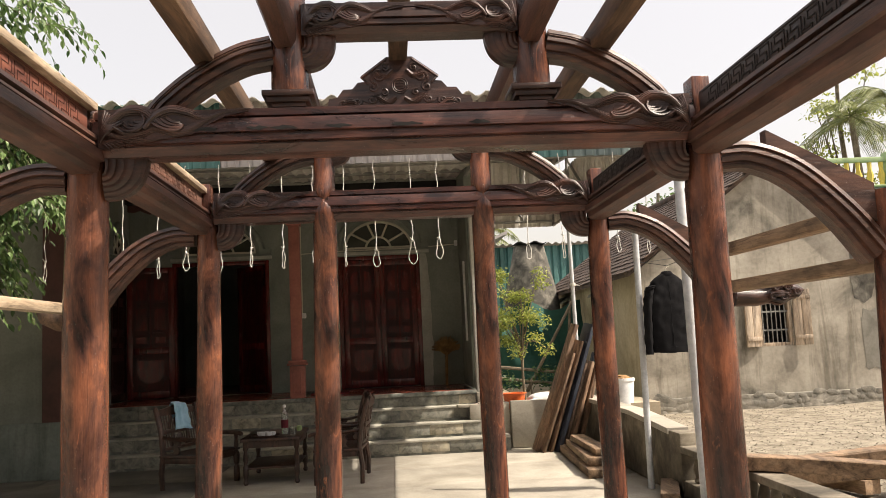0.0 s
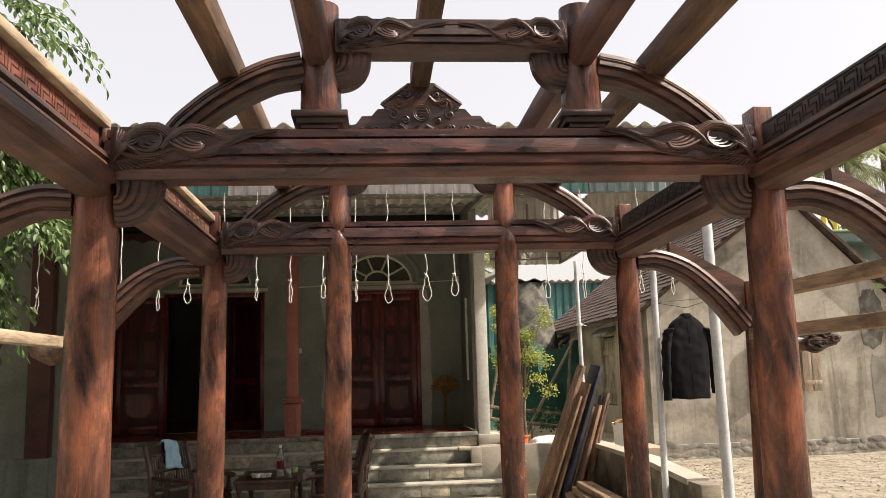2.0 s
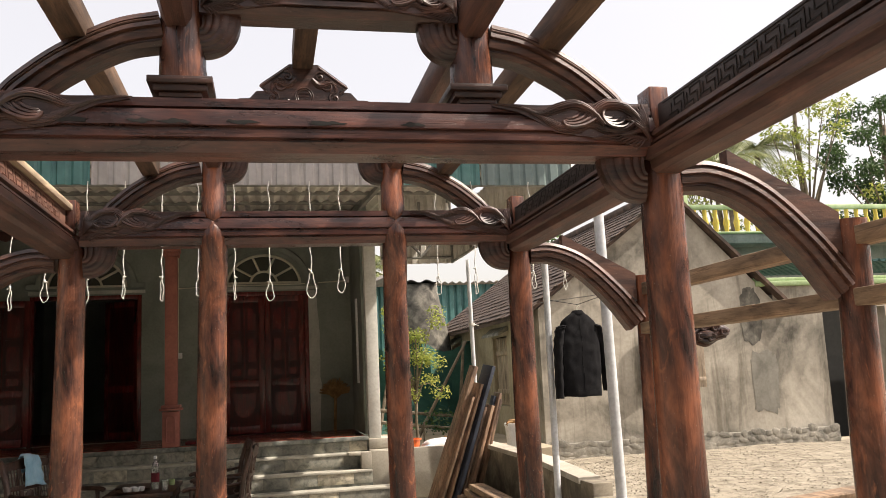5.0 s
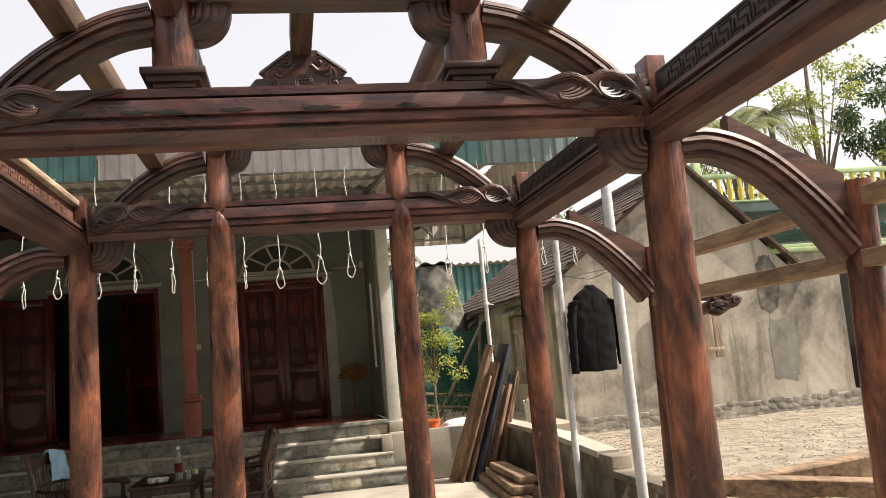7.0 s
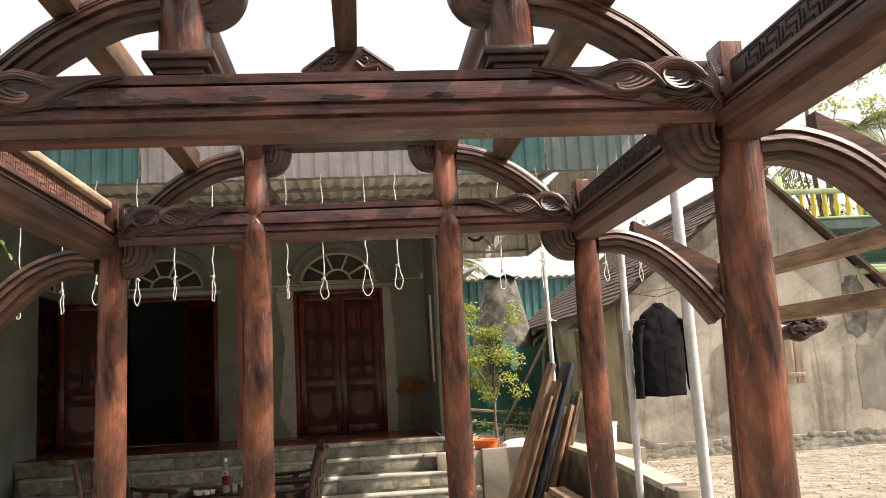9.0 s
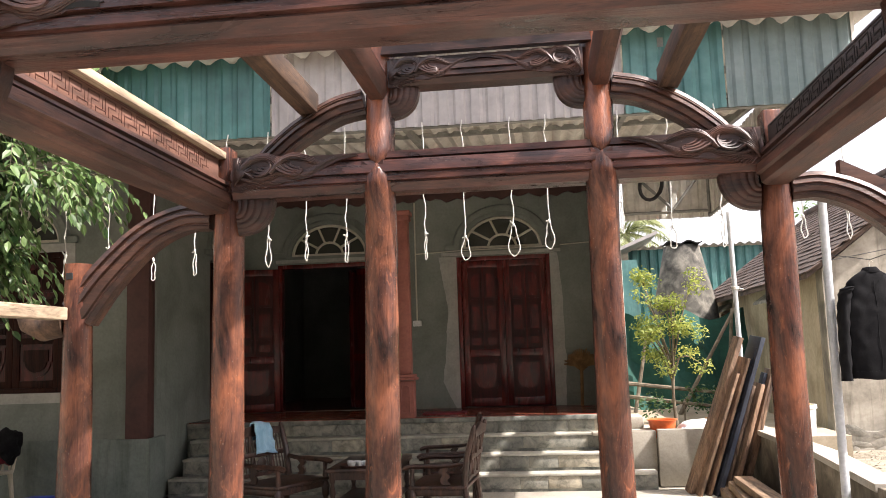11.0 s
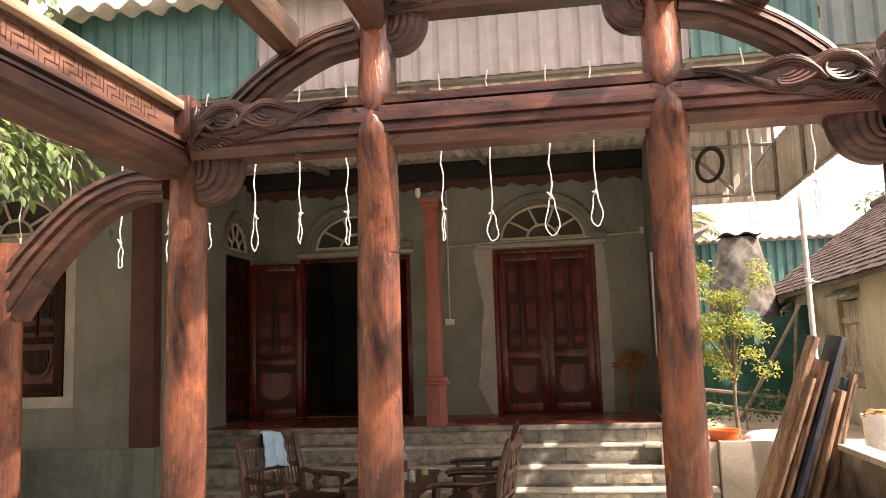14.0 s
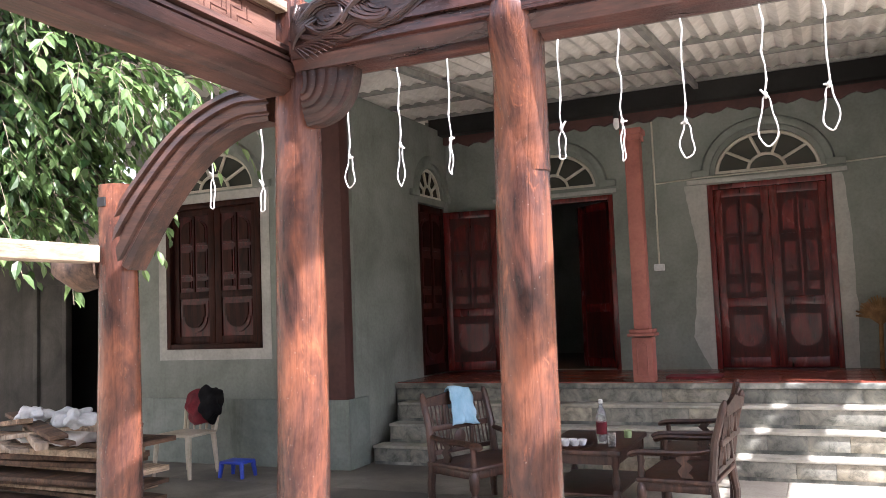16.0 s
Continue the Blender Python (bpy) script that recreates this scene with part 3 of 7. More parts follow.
ARCHP = ARCHH + [(u, -w) for u, w in reversed(ARCHH)]


def upper_truss(y, xl, xr, on_pads, name_beam):
    """The short posts' cross beam, its corbels and carving, and the two inner arches."""
    if on_pads:
        for x in (xl, xr):
            th = thing("short_post", (x, y, 2.56), "short round reddish timber post on a moulded pad", "post", "short posts on the front beam")
            g = B()
            lathe(g, [(0.083, 0.07), (0.086, 0.12), (0.082, 0.3), (0.078, 0.56)], (x, y, 2.56), 20)
            part("shaft", g, M_COL, th, "", 60)
            g = B()
            box(g, x - 0.115, x + 0.115, y - 0.115, y + 0.115, 2.605, 2.632, 0.004)
            box(g, x - 0.095, x + 0.095, y - 0.1, y + 0.1, 2.580, 2.605, 0.003)
            box(g, x - 0.075, x + 0.075, y - 0.085, y + 0.085, 2.5605, 2.580, 0.003)
            part("pad", g, M_CARVE, th, "dark moulded square pad")
    th = thing(name_beam, ((xl + xr) / 2, y, 2.9), "short dark upper cross beam with carved ends and corbels", "beam", "upper cross beams")
    g = B()
    prof = [(yy + 0, 2.90 + (z - 2.352) * 0.72) for yy, z in BEAM]
    prism(g, [(y + a * 0.85, z) for a, z in prof], xl + 0.07, xr - 0.07, "x")
    part("timber", g, M_CARVE, th, "", 30)
    for x, s in ((xl + 0.065, 1), (xr - 0.065, -1)):
        carving(th, x, 2.94, s, y - 0.078, 0.30)
        bracket(th, x, 2.905, s, y, 0.15, 0.16)
    for x, s in ((xl, -1), (xr, 1)):
        a = thing("inner_arch", (x, y, 2.6), "curved dark moulded timber arch bearing purlins", "arch", "inner arches")
        g = B()
        sweep_xz(g, [(x + s * 0.07, 2.835), (x + s * 0.22, 2.80), (x + s * 0.40, 2.705), (x + s * 0.535, 2.60), (x + s * 0.585, 2.545)], y, ARCHP, (1.12, 0.95))
        part("timber", g, M_ARCH, a, "", 30)
        g = B()
        sweep_xz(g, [(x + s * 0.07, 2.835), (x + s * 0.22, 2.80), (x + s * 0.40, 2.705), (x + s * 0.535, 2.60), (x + s * 0.585, 2.545)], y, [(0.040, -0.045), (0.041, -0.058), (0.036, -0.062), (0.031, -0.058), (0.032, -0.045)], (1.12, 0.95))
        part("bead", g, M_ARCH, a, "", 60)


def main_beam(y, x0, x1, cuts, burn):
    th = thing("cross_beam", ((x0 + x1) / 2, y, 2.35), "long moulded reddish-brown cross beam with carved ends", "beam", "main cross beams")
    for a, b in cuts:
        g = B()
        prism(g, [(y + u, z) for u, z in BEAM], a, b, "x")
        part("timber", g, M_BEAMX, th, "", 30)
    carving(th, x0 + 0.005, 2.445, 1, y - 0.098)
    carving(th, x1 - 0.005, 2.445, -1, y - 0.098)
    bracket(th, x0 + 0.01, 2.365, 1, y, 0.185, 0.19)
    bracket(th, x1 - 0.01, 2.365, -1, y, 0.185, 0.19)
    for k, bx in enumerate(burn):
        g = B()
        poly = [(bx + (0.042 + 0.012 * (k % 3)) * math.cos(a) * (1 + 0.3 * math.sin(3 * a + k)), 2.458 + 0.008 * math.sin(a) * (1 + 0.5 * math.cos(5 * a + k))) for a in [2 * math.pi * j / 14 for j in range(14)]]
        prism(g, poly, y - 0.1045, y - 0.09, "y")
        part("mortise_mark", g, M_BLACK, th, "small black mark on the beam's face")
    return th


# front bent
column(-1.40, Y1, 2.42, 0.103, 0.088, 1, (0.03, 0), 2.60)
column(1.41, Y1, 2.42, 0.098, 0.085, 2, (0.0, 0), 2.66)
column(2.26, Y1, 2.10, 0.082, 0.07, 3, (0.03, 0))
# unseen, added to mirror the right outer column
column(-2.2, Y1, 2.10, 0.082, 0.07, 4)
main_beam(Y1 - 0.02, -1.31, 1.33, [(-1.33, 1.35)], [-0.62, -0.27, 0.03, 0.36, -0.5, -0.85])
upper_truss(Y1, -0.485, 0.63, True, "upper_beam")
# second bent
column(-1.325, Y2, 2.42, 0.092, 0.078, 5, (0.05, 0), 2.64)
inner_l = column(-0.515, Y2, 3.12, 0.092, 0.074, 6, (0.06, 0))
inner_r = column(0.61, Y2, 3.12, 0.084, 0.072, 7, (-0.01, 0))
column(1.43, Y2, 2.42, 0.082, 0.074, 8, (0, 0), 2.66)
column(-2.135, Y2, 2.07, 0.094, 0.068, 9)
column(2.28, Y2, 2.12, 0.075, 0.055, 10, (0.03, 0))
main_beam(Y2 - 0.03, -1.245, 1.355, [(-1.25, -0.507), (-0.489, 0.598), (0.616, 1.36)], [])
# pinched necks where the inner columns clasp the second beam
for cx, th in ((-0.498, inner_l), (0.607, inner_r)):
    for nm, prof in (("lower_shoulder", [(0.072, 1.95, 0.0), (0.075, 2.08, 0.008), (0.078, 2.20, 0.022), (0.080, 2.31, 0.046), (0.080, 2.385, 0.063), (0.075, 2.425, 0.070), (0.058, 2.460, 0.080), (0.034, 2.484, 0.093), (0.016, 2.496, 0.105)]),
                     ("upper_shoulder", [(0.016, 2.498, 0.105), (0.036, 2.512, 0.088), (0.058, 2.538, 0.068), (0.071, 2.575, 0.05), (0.073, 2.65, 0.03), (0.071, 2.75, 0.012), (0.066, 2.86, 0.0)])):
        g = B()
        rings(g, [[Vector((cx + r * math.cos(q), Y2 - off + r * math.sin(q), z)) for q in [2 * math.pi * j / 20 for j in range(20)]] for r, z, off in prof])
        part(nm, g, M_COL, th, "", 60)
upper_truss(Y2, -0.505, 0.61, False, "upper_beam")
# unseen columns added behind the walker to carry the beams
column(-1.40, 1.55, 2.66, 0.1, 0.085, 11)
column(1.41, 1.55, 2.66, 0.1, 0.085, 12)

for (x, y, s, tail) in ((1.41, Y1, 1, 0), (-1.40, Y1, -1, 0), (1.43, Y2, 1, 1), (-1.325, Y2, -1, 2)):
    th = thing("outer_arch", (x, y, 1.8), "big curved moulded timber arch from main to outer column", "arch", "outer arches")
    g = B()
    sweep_xz(g, [(x + s * 0.07, 2.275), (x + s * 0.22, 2.275), (x + s * 0.42, 2.19), (x + s * 0.63, 2.00), (x + s * 0.79, 1.80)], y, ARCHP, (1.0, 1.6 if tail == 2 else 1.25))
    part("timber", g, M_ARCH, th, "", 30)
    if s > 0:
        g = B()
        prism(g, [(x + s * 0.30, 2.335), (x + s * 0.30, 2.40), (x + s * 0.80, 2.13), (x + s * 0.80, 1.95)], y - 0.03, y + 0.03, "y")
        part("filler_board", g, M_ARCH, th, "rough dark filler board above the curve")
    if tail:
        g = B()
        x1 = x + s * 0.95
        if tail == 1:
            tube(g, [(x1, y, 1.70), (x1 + 0.15, y, 1.69), (x1 + 0.32, y, 1.70), (x1 + 0.42, y, 1.71)], [0.07, 0.065, 0.05, 0.03], 10)
            part("tail", g, M_CARVE, th)
            g = B()
            tube(g, [(x1 + 0.20, y, 1.70), (x1 + 0.30, y - 0.01, 1.715), (x1 + 0.40, y - 0.01, 1.72), (x1 + 0.47, y - 0.01, 1.725), (x1 + 0.51, y - 0.01, 1.73)], [0.045, 0.06, 0.06, 0.045, 0.014], 12)
            for k in range(12):
                a = k * 0.55
                pts = [(x1 + 0.24 + 0.22 * f + 0.015 * math.cos(a * 2), y - 0.01 - (0.062 + 0.012 * math.sin(f * 9 + a)) * math.cos(a) * (1 - 0.4 * f * f), 1.715 + (0.066 + 0.014 * math.sin(f * 7 + a)) * math.sin(a) * (1 - 0.4 * f * f)) for f in [j / 10 for j in range(11)]]
                tube(g, pts, [0.017 * (0.5 + 0.7 * math.sin(math.pi * (0.1 + 0.85 * j / 10))) for j in range(11)], 7)
            for cx, cz, cr in ((0.29, 1.755, 0.034), (0.37, 1.75, 0.03), (0.34, 1.685, 0.032), (0.43, 1.715, 0.026), (0.26, 1.69, 0.028)):
                tube(g, [(x1 + cx + cr * (1 - f) * math.cos(f * 11), y - 0.078, cz + cr * (1 - f) * math.sin(f * 11)) for f in [j / 14 for j in range(15)]], [0.012 - 0.004 * j / 14 for j in range(15)], 7)
            part("carved_head", g, M_CARVE, th, "dark carved curling head")
        else:
            tube(g, [(x1 + 0.08, y, 1.77), (x1 - 0.04, y, 1.755), (x1 - 0.13, y, 1.79), (x1 - 0.17, y, 1.82)], [0.075, 0.085, 0.07, 0.035], 12)
            part("tail", g, M_RAW, th, "rough unfinished timber tail")

LONG = [(-0.050, 2.45), (-0.074, 2.448), (-0.078, 2.428), (-0.056, 2.424), (-0.056, 2.416), (-0.072, 2.413), (-0.076, 2.400), (-0.062, 2.396), (-0.062, 2.390), (-0.090, 2.384), (-0.094, 2.340), (-0.076, 2.335), (-0.070, 2.30), (-0.048, 2.285)]
LONG = LONG + [(-a, z) for a, z in reversed(LONG)]


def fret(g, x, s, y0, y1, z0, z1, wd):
    """Thin key meander of raised strips, coloured as groove shade: one hook up and one hook down in each step."""
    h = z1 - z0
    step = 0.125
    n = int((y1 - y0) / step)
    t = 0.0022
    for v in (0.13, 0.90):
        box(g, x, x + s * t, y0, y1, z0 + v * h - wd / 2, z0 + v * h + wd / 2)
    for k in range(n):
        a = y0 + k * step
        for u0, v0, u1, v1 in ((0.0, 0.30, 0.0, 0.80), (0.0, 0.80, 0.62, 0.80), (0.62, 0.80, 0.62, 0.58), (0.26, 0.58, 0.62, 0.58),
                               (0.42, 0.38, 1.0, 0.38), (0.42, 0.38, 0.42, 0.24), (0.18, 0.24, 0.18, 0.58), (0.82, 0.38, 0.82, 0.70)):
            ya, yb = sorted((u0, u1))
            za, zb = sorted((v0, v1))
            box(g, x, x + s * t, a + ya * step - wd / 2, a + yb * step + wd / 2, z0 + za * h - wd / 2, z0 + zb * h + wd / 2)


for side, xa, xb in ((-1, -1.385, -1.325), (1, 1.41, 1.43)):
    for (ya, yb, x) in ((1.65, Y1 - 0.08, xa), (Y1 + 0.085, Y2 - 0.08, (xa + xb) / 2)):
        th = thing("tie_beam", (x, (ya + yb) / 2, 2.28), "moulded dark tie beam with a key-pattern panel on top", "beam", "tie beams between bents")
        g = B()
        prism(g, [(x + u, z) for u, z in LONG], ya, yb, "y")
        part("timber", g, M_BEAMY, th, "", 30)
        g = B()
        box(g, x - 0.022, x + 0.022, ya, yb, 2.45, 2.575, 0.003)
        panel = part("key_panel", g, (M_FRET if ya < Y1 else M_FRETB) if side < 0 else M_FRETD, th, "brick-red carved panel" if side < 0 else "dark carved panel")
        # raised dark strips painted in place of shaded grooves
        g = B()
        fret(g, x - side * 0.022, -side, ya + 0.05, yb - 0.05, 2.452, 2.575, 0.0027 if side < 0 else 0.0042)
        part("key_pattern", g, M_GROOVE if side < 0 else M_GROOVED, panel, "dark strips painted as shaded carved grooves")
        if side < 0:
            g = B()
            box(g, x - 0.055, x + 0.055, ya - 0.02, yb + 0.04, 2.576, 2.612, 0.004)
            solid("plank", g, M_PLANK, "pale new sawn plank laid on a tie beam", "plank", "pale planks on the tie beams")

# purlins along the roof
PURL = [(-0.865, 2.845, 0.05, M_RAW), (0.955, 2.86, 0.05, M_RAW)]
for x in (-0.50, 0.625):
    for ya, yb in ((1.3, Y1 - 0.07), (Y1 + 0.07, Y2 - 0.065)):
        g = B()
        prism(g, [(x + u, 2.835 + 0.15 * v) for u, v in ((-0.035, 0), (0.035, 0), (0.055, 0.25), (0.055, 0.75), (0.04, 0.8), (0.04, 1), (-0.04, 1), (-0.04, 0.8), (-0.055, 0.75), (-0.055, 0.25))], ya, yb, "y")
        solid("upper_tie", g, M_BEAMY, "dark moulded upper tie beam between posts", "beam", "upper tie beams", smooth=30)
for x, z, w, mt in PURL:
    g = B()
    box(g, x - w, x + w, 1.3, Y2 - 0.02, z - 0.055, z + 0.055, 0.008)
    solid("purlin", g, mt, "squared timber purlin running along the roof frame", "purlin", "purlins")
g = B()
box(g, -0.012, 0.118, 1.3, Y2 - 0.1, 3.47, 3.60, 0.008)
solid("ridge_purlin", g, M_RAW, "squared timber ridge purlin above the carved pediment", "purlin", "purlins")

# carved pediment on the second upper beam
th = thing("pediment", (0.06, Y2 - 0.07, 3.05), "dark carved stepped wooden pediment with a round symbol", "pediment")
g = B()
HALF = [(0.0, 3.50), (0.09, 3.50), (0.272, 3.365), (0.225, 3.325), (0.295, 3.318), (0.335, 3.272), (0.40, 3.27), (0.44, 3.215), (0.50, 3.205), (0.53, 3.06)]
prism(g, [(0.06 + a, z) for a, z in HALF] + [(0.06 - a, z) for a, z in reversed(HALF)], Y2 - 0.10, Y2 - 0.05, "y")
part("panel", g, M_CARVE, th)
yy = Y2 - 0.104
for s in (-1, 1):
    g = B()
    tube(g, [(0.06 + s * a, yy, z - 0.018) for a, z in HALF[1:4]], 0.008, 6)
    part("border", g, M_CARVE, th)
    for cx, cz, r in ((0.15, 3.36, 0.05), (0.19, 3.28, 0.04), (0.10, 3.42, 0.035), (0.30, 3.18, 0.035), (0.40, 3.17, 0.03), (0.20, 3.19, 0.035), (0.11, 3.24, 0.03)):
        g = B()
        tube(g, [(0.06 + s * (cx + r * (1 - f) * math.cos(f * 9 + cx * 9)), yy, cz + r * (1 - f) * math.sin(f * 9 + cx * 9)) for f in [j / 12 for j in range(13)]], 0.008, 5)
        part("scroll", g, M_CARVE, th)
    for ctrl, n, wide in (([(0.05, 3.40), (0.10, 3.36), (0.17, 3.38), (0.20, 3.33), (0.16, 3.29)], 5, 0.04), ([(0.03, 3.20), (0.09, 3.17), (0.16, 3.21), (0.21, 3.17), (0.27, 3.19)], 5, 0.045), ([(0.28, 3.14), (0.34, 3.18), (0.40, 3.16), (0.46, 3.12)], 4, 0.04)):
        g = B()
        lock(g, 0.06, 0, s, yy + 0.008, ctrl, n, wide, 0.007)
        part("leaf_spray", g, M_CARVE, th)
g = B()
for r in (0.055, 0.042):
    tube(g, [(0.06 + r * math.cos(a), yy, 3.29 + r * math.sin(a)) for a in [2 * math.pi * j / 20 for j in range(21)]], 0.005, 5)
for dz in (-0.02, 0.0, 0.02):
    box(g, 0.03, 0.09, yy - 0.005, yy + 0.01, 3.287 + dz, 3.293 + dz)
box(g, 0.057, 0.063, yy - 0.005, yy + 0.01, 3.265, 3.32)
part("round_symbol", g, M_CARVE, th)

# outer plates
g = B()
box(g, 2.22, 2.34, 2.4, Y2 - 0.06, 1.725, 1.80, 0.006)
solid("outer_rail", g, M_TAN, "raw tan timber rail between outer columns", "rail", "outer rails")
g = B()
box(g, 2.25, 2.35, 2.4, Y2 - 0.06, 1.985, 2.065, 0.006)
solid("outer_rail", g, M_TAN, "raw tan timber rail between outer columns", "rail", "outer rails")
g = B()
box(g, -2.24, -2.14, 2.4, Y2 - 0.08, 1.775, 1.84, 0.006)
solid("outer_rail", g, M_PLANK, "pale sawn timber rail between outer columns", "rail", "outer rails")

th = thing("beam_tips", (0.05, Y2, 2.45), "pointed beam shoulders let into the inner columns", "joint", "beam shoulders")
for x, s in ((-0.575, 1), (-0.465, -1), (0.555, 1), (0.66, -1)):
    g = B()
    tri = [(x, 2.512), (x, 2.44), (x + s * 0.05, 2.472)]
    prism(g, tri if s > 0 else tri[::-1], Y2 - 0.125, Y2 - 0.04, "y")
    part("shoulder", g, M_BEAMX, th)
# proud black block coloured as the hole's shade, no hole cut
g = B()
box(g, -2.16, -2.125, Y2 - 0.075, Y2 - 0.055, 1.985, 2.02)
solid("mortise_hole", g, M_BLACK, "black square block for the shaded mortise hole in the outer column", "hole")

# ---- main house ----
YW = 13.5      # front of the main wall
PZ = 0.78      # veranda floor


def arc_wall(g, x0, x1, y0, y1, zs, rise, ztop, n=18):
    """Wall above an arched opening."""
    c, a = (x0 + x1) / 2, (x1 - x0) / 2
    rim = [(c - a * math.cos(math.pi * k / n), zs + rise * math.sin(math.pi * k / n)) for k in range(n + 1)]
    prism(g, rim + [(x1, ztop), (x0, ztop)], y0, y1, "y")


def fan_window(c, half, zs, rise, y, name="window_1", turn=None, loc=None):
    """Arched fanlight: moulded hood, cream bars, dark panes. Built facing -y."""
    th = thing(name, loc or (c, y, zs), "arched fanlight with cream bars and moulded hood over an opening", "window", "fanlights", "structure")
    g = B()
    pts = [(c + (half + 0.10) * math.cos(a), zs + (rise + 0.11) * math.sin(a)) for a in [math.pi * j / 24 for j in range(25)]]
    sweep = [[Vector((x + dx * math.cos(a), y - dy, z + dx * math.sin(a))) for dx, dy in ((-0.05, 0.0), (-0.05, 0.035), (-0.01, 0.05), (0.03, 0.04), (0.05, 0.0))] for (x, z), a in zip(pts, [math.pi * j / 24 for j in range(25)])]
    rings(g, sweep)
    box(g, c - half - 0.25, c - half - 0.05, y - 0.05, y, zs - 0.02, zs + 0.06, 0.01)
    box(g, c + half + 0.05, c + half + 0.25, y - 0.05, y, zs - 0.02, zs + 0.06, 0.01)
    part("hood", g, M_WALL, th, "grey-green moulded plaster hood")
    g = B()
    yb = y + 0.05
    tube(g, [(c + (half - 0.02) * math.cos(a), yb, zs + (rise - 0.02) * math.sin(a)) for a in [math.pi * j / 24 for j in range(25)]], 0.022, 6)
    tube(g, [(c + half * 0.36 * math.cos(a), yb, zs + rise * 0.42 * math.sin(a)) for a in [math.pi * j / 14 for j in range(15)]], 0.018, 6)
    for a in [math.pi * k / 5 for k in range(1, 5)]:
        tube(g, [(c + half * 0.36 * math.cos(a), yb, zs + rise * 0.42 * math.sin(a)), (c + half * 0.97 * math.cos(a), yb, zs + rise * 0.97 * math.sin(a))], 0.018, 6)
    box(g, c - half, c + half, yb - 0.02, yb + 0.02, zs, zs + 0.035)
    part("bars", g, M_CREAM, th, "cream painted bars")
    g = B()
    prism(g, [(c + half * math.cos(a), zs + rise * math.sin(a)) for a in [math.pi * j / 24 for j in range(25)]], yb + 0.025, yb + 0.032, "y")
    part("pane", g, M_PANE, th, "dusty dark glass")
    return th


def door_leaf(x0, x1, z0, z1, y, name, loc, mat=None):
    skin = mat or M_DOOR
    """A lacquered panelled leaf facing -y."""
    th = thing(name, loc, "red lacquered panelled wooden door leaf", "door", "door leaves", "structure")
    w, h = x1 - x0, z1 - z0
    g = B()
    st = 0.085
    box(g, x0, x0 + st, y, y + 0.045, z0, z1, 0.004)
    box(g, x1 - st, x1, y, y + 0.045, z0, z1, 0.004)
    for f0, f1 in ((0.0, 0.055), (0.335, 0.385), (0.955, 1.0)):
        box(g, x0 + st, x1 - st, y, y + 0.045, z0 + h * f0, z0 + h * f1, 0.004)
    part("frame", g, skin, th)
    g = B()
    box(g, x0 + st - 0.01, x1 - st + 0.01, y + 0.018, y + 0.035, z0 + 0.02, z1 - 0.02)
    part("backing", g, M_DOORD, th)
    cx = (x0 + x1) / 2
    a = w / 2 - st - 0.012
    # lower panel: a scooped shield; above it two tall panels on each side of a slim mullion
    # panel surrounds take the darkened lacquer to draw groove shade
    gb = B()
    za, zb = z0 + h * 0.075, z0 + h * 0.315
    g = B()
    poly = [(cx - a, zb), (cx - a, za + 0.18)] + [(cx + a * math.cos(t) * 0.9, za + 0.18 + 0.17 * math.sin(t)) for t in [math.pi + math.pi * j / 12 for j in range(13)]] + [(cx + a, za + 0.18), (cx + a, zb)]
    prism(gb, poly, y + 0.004, y + 0.018, "y")
    inner = [(cx + (px - cx) * 0.78, (za + zb) / 2 + 0.01 + (pz - (za + zb) / 2) * 0.74) for px, pz in poly]
    prism(g, inner, y - 0.008, y + 0.004, "y")
    part("raised_panel", g, skin, th, "", 30)
    for sg in (-1, 1):
        xi, xo = cx + sg * 0.030, cx + sg * (a - 0.010)
        lo, hi = sorted((xi, xo))
        for f0, f1, top in ((0.412, 0.47, 0), (0.50, 0.70, 0), (0.73, 0.93, 1)):
            g = B()
            za, zb = z0 + h * f0, z0 + h * f1
            if top:
                poly = [(lo, za), (hi, za)] + ([(hi, zb)] if sg < 0 else [])
                arc = [(cx + sg * (0.030 + (a - 0.040) * math.sin(t)), zb - 0.13 * (1 - math.cos(t))) for t in [math.pi / 2 * j / 8 for j in range(9)]]
                poly = [(lo, za), (hi, za)] + (arc[::-1] if sg > 0 else arc)
            else:
                poly = [(lo, za), (hi, za), (hi, zb), (lo, zb)]
            prism(gb, poly, y + 0.006, y + 0.018, "y")
            mx, mz = (lo + hi) / 2, (za + zb) / 2
            prism(g, [(mx + (px - mx) * 0.74, mz + (pz - mz) * 0.82) for px, pz in poly], y - 0.006, y + 0.006, "y")
            part("raised_panel", g, skin, th, "", 30)
    g = B()
    box(g, cx - 0.009, cx + 0.009, y + 0.002, y + 0.02, z0 + h * 0.385, z0 + h * 0.955)
    part("mullion", g, skin, th)
    part("panel_border", gb, M_DOORD, th, "border painted dark as groove shade")
    return th


DR = (-0.885, 0.425)     # right door opening
DL = (-3.50, -1.98)      # left door opening
DT = 2.885
ZTOP = 3.95
g = B()
ya, yb = YW, YW + 0.22
box(g, -4.25, DL[0], ya, yb, 0, ZTOP)
box(g, DL[1], DR[0], ya, yb, 0, ZTOP)
box(g, DR[1], 1.18, ya, yb, 0, ZTOP)
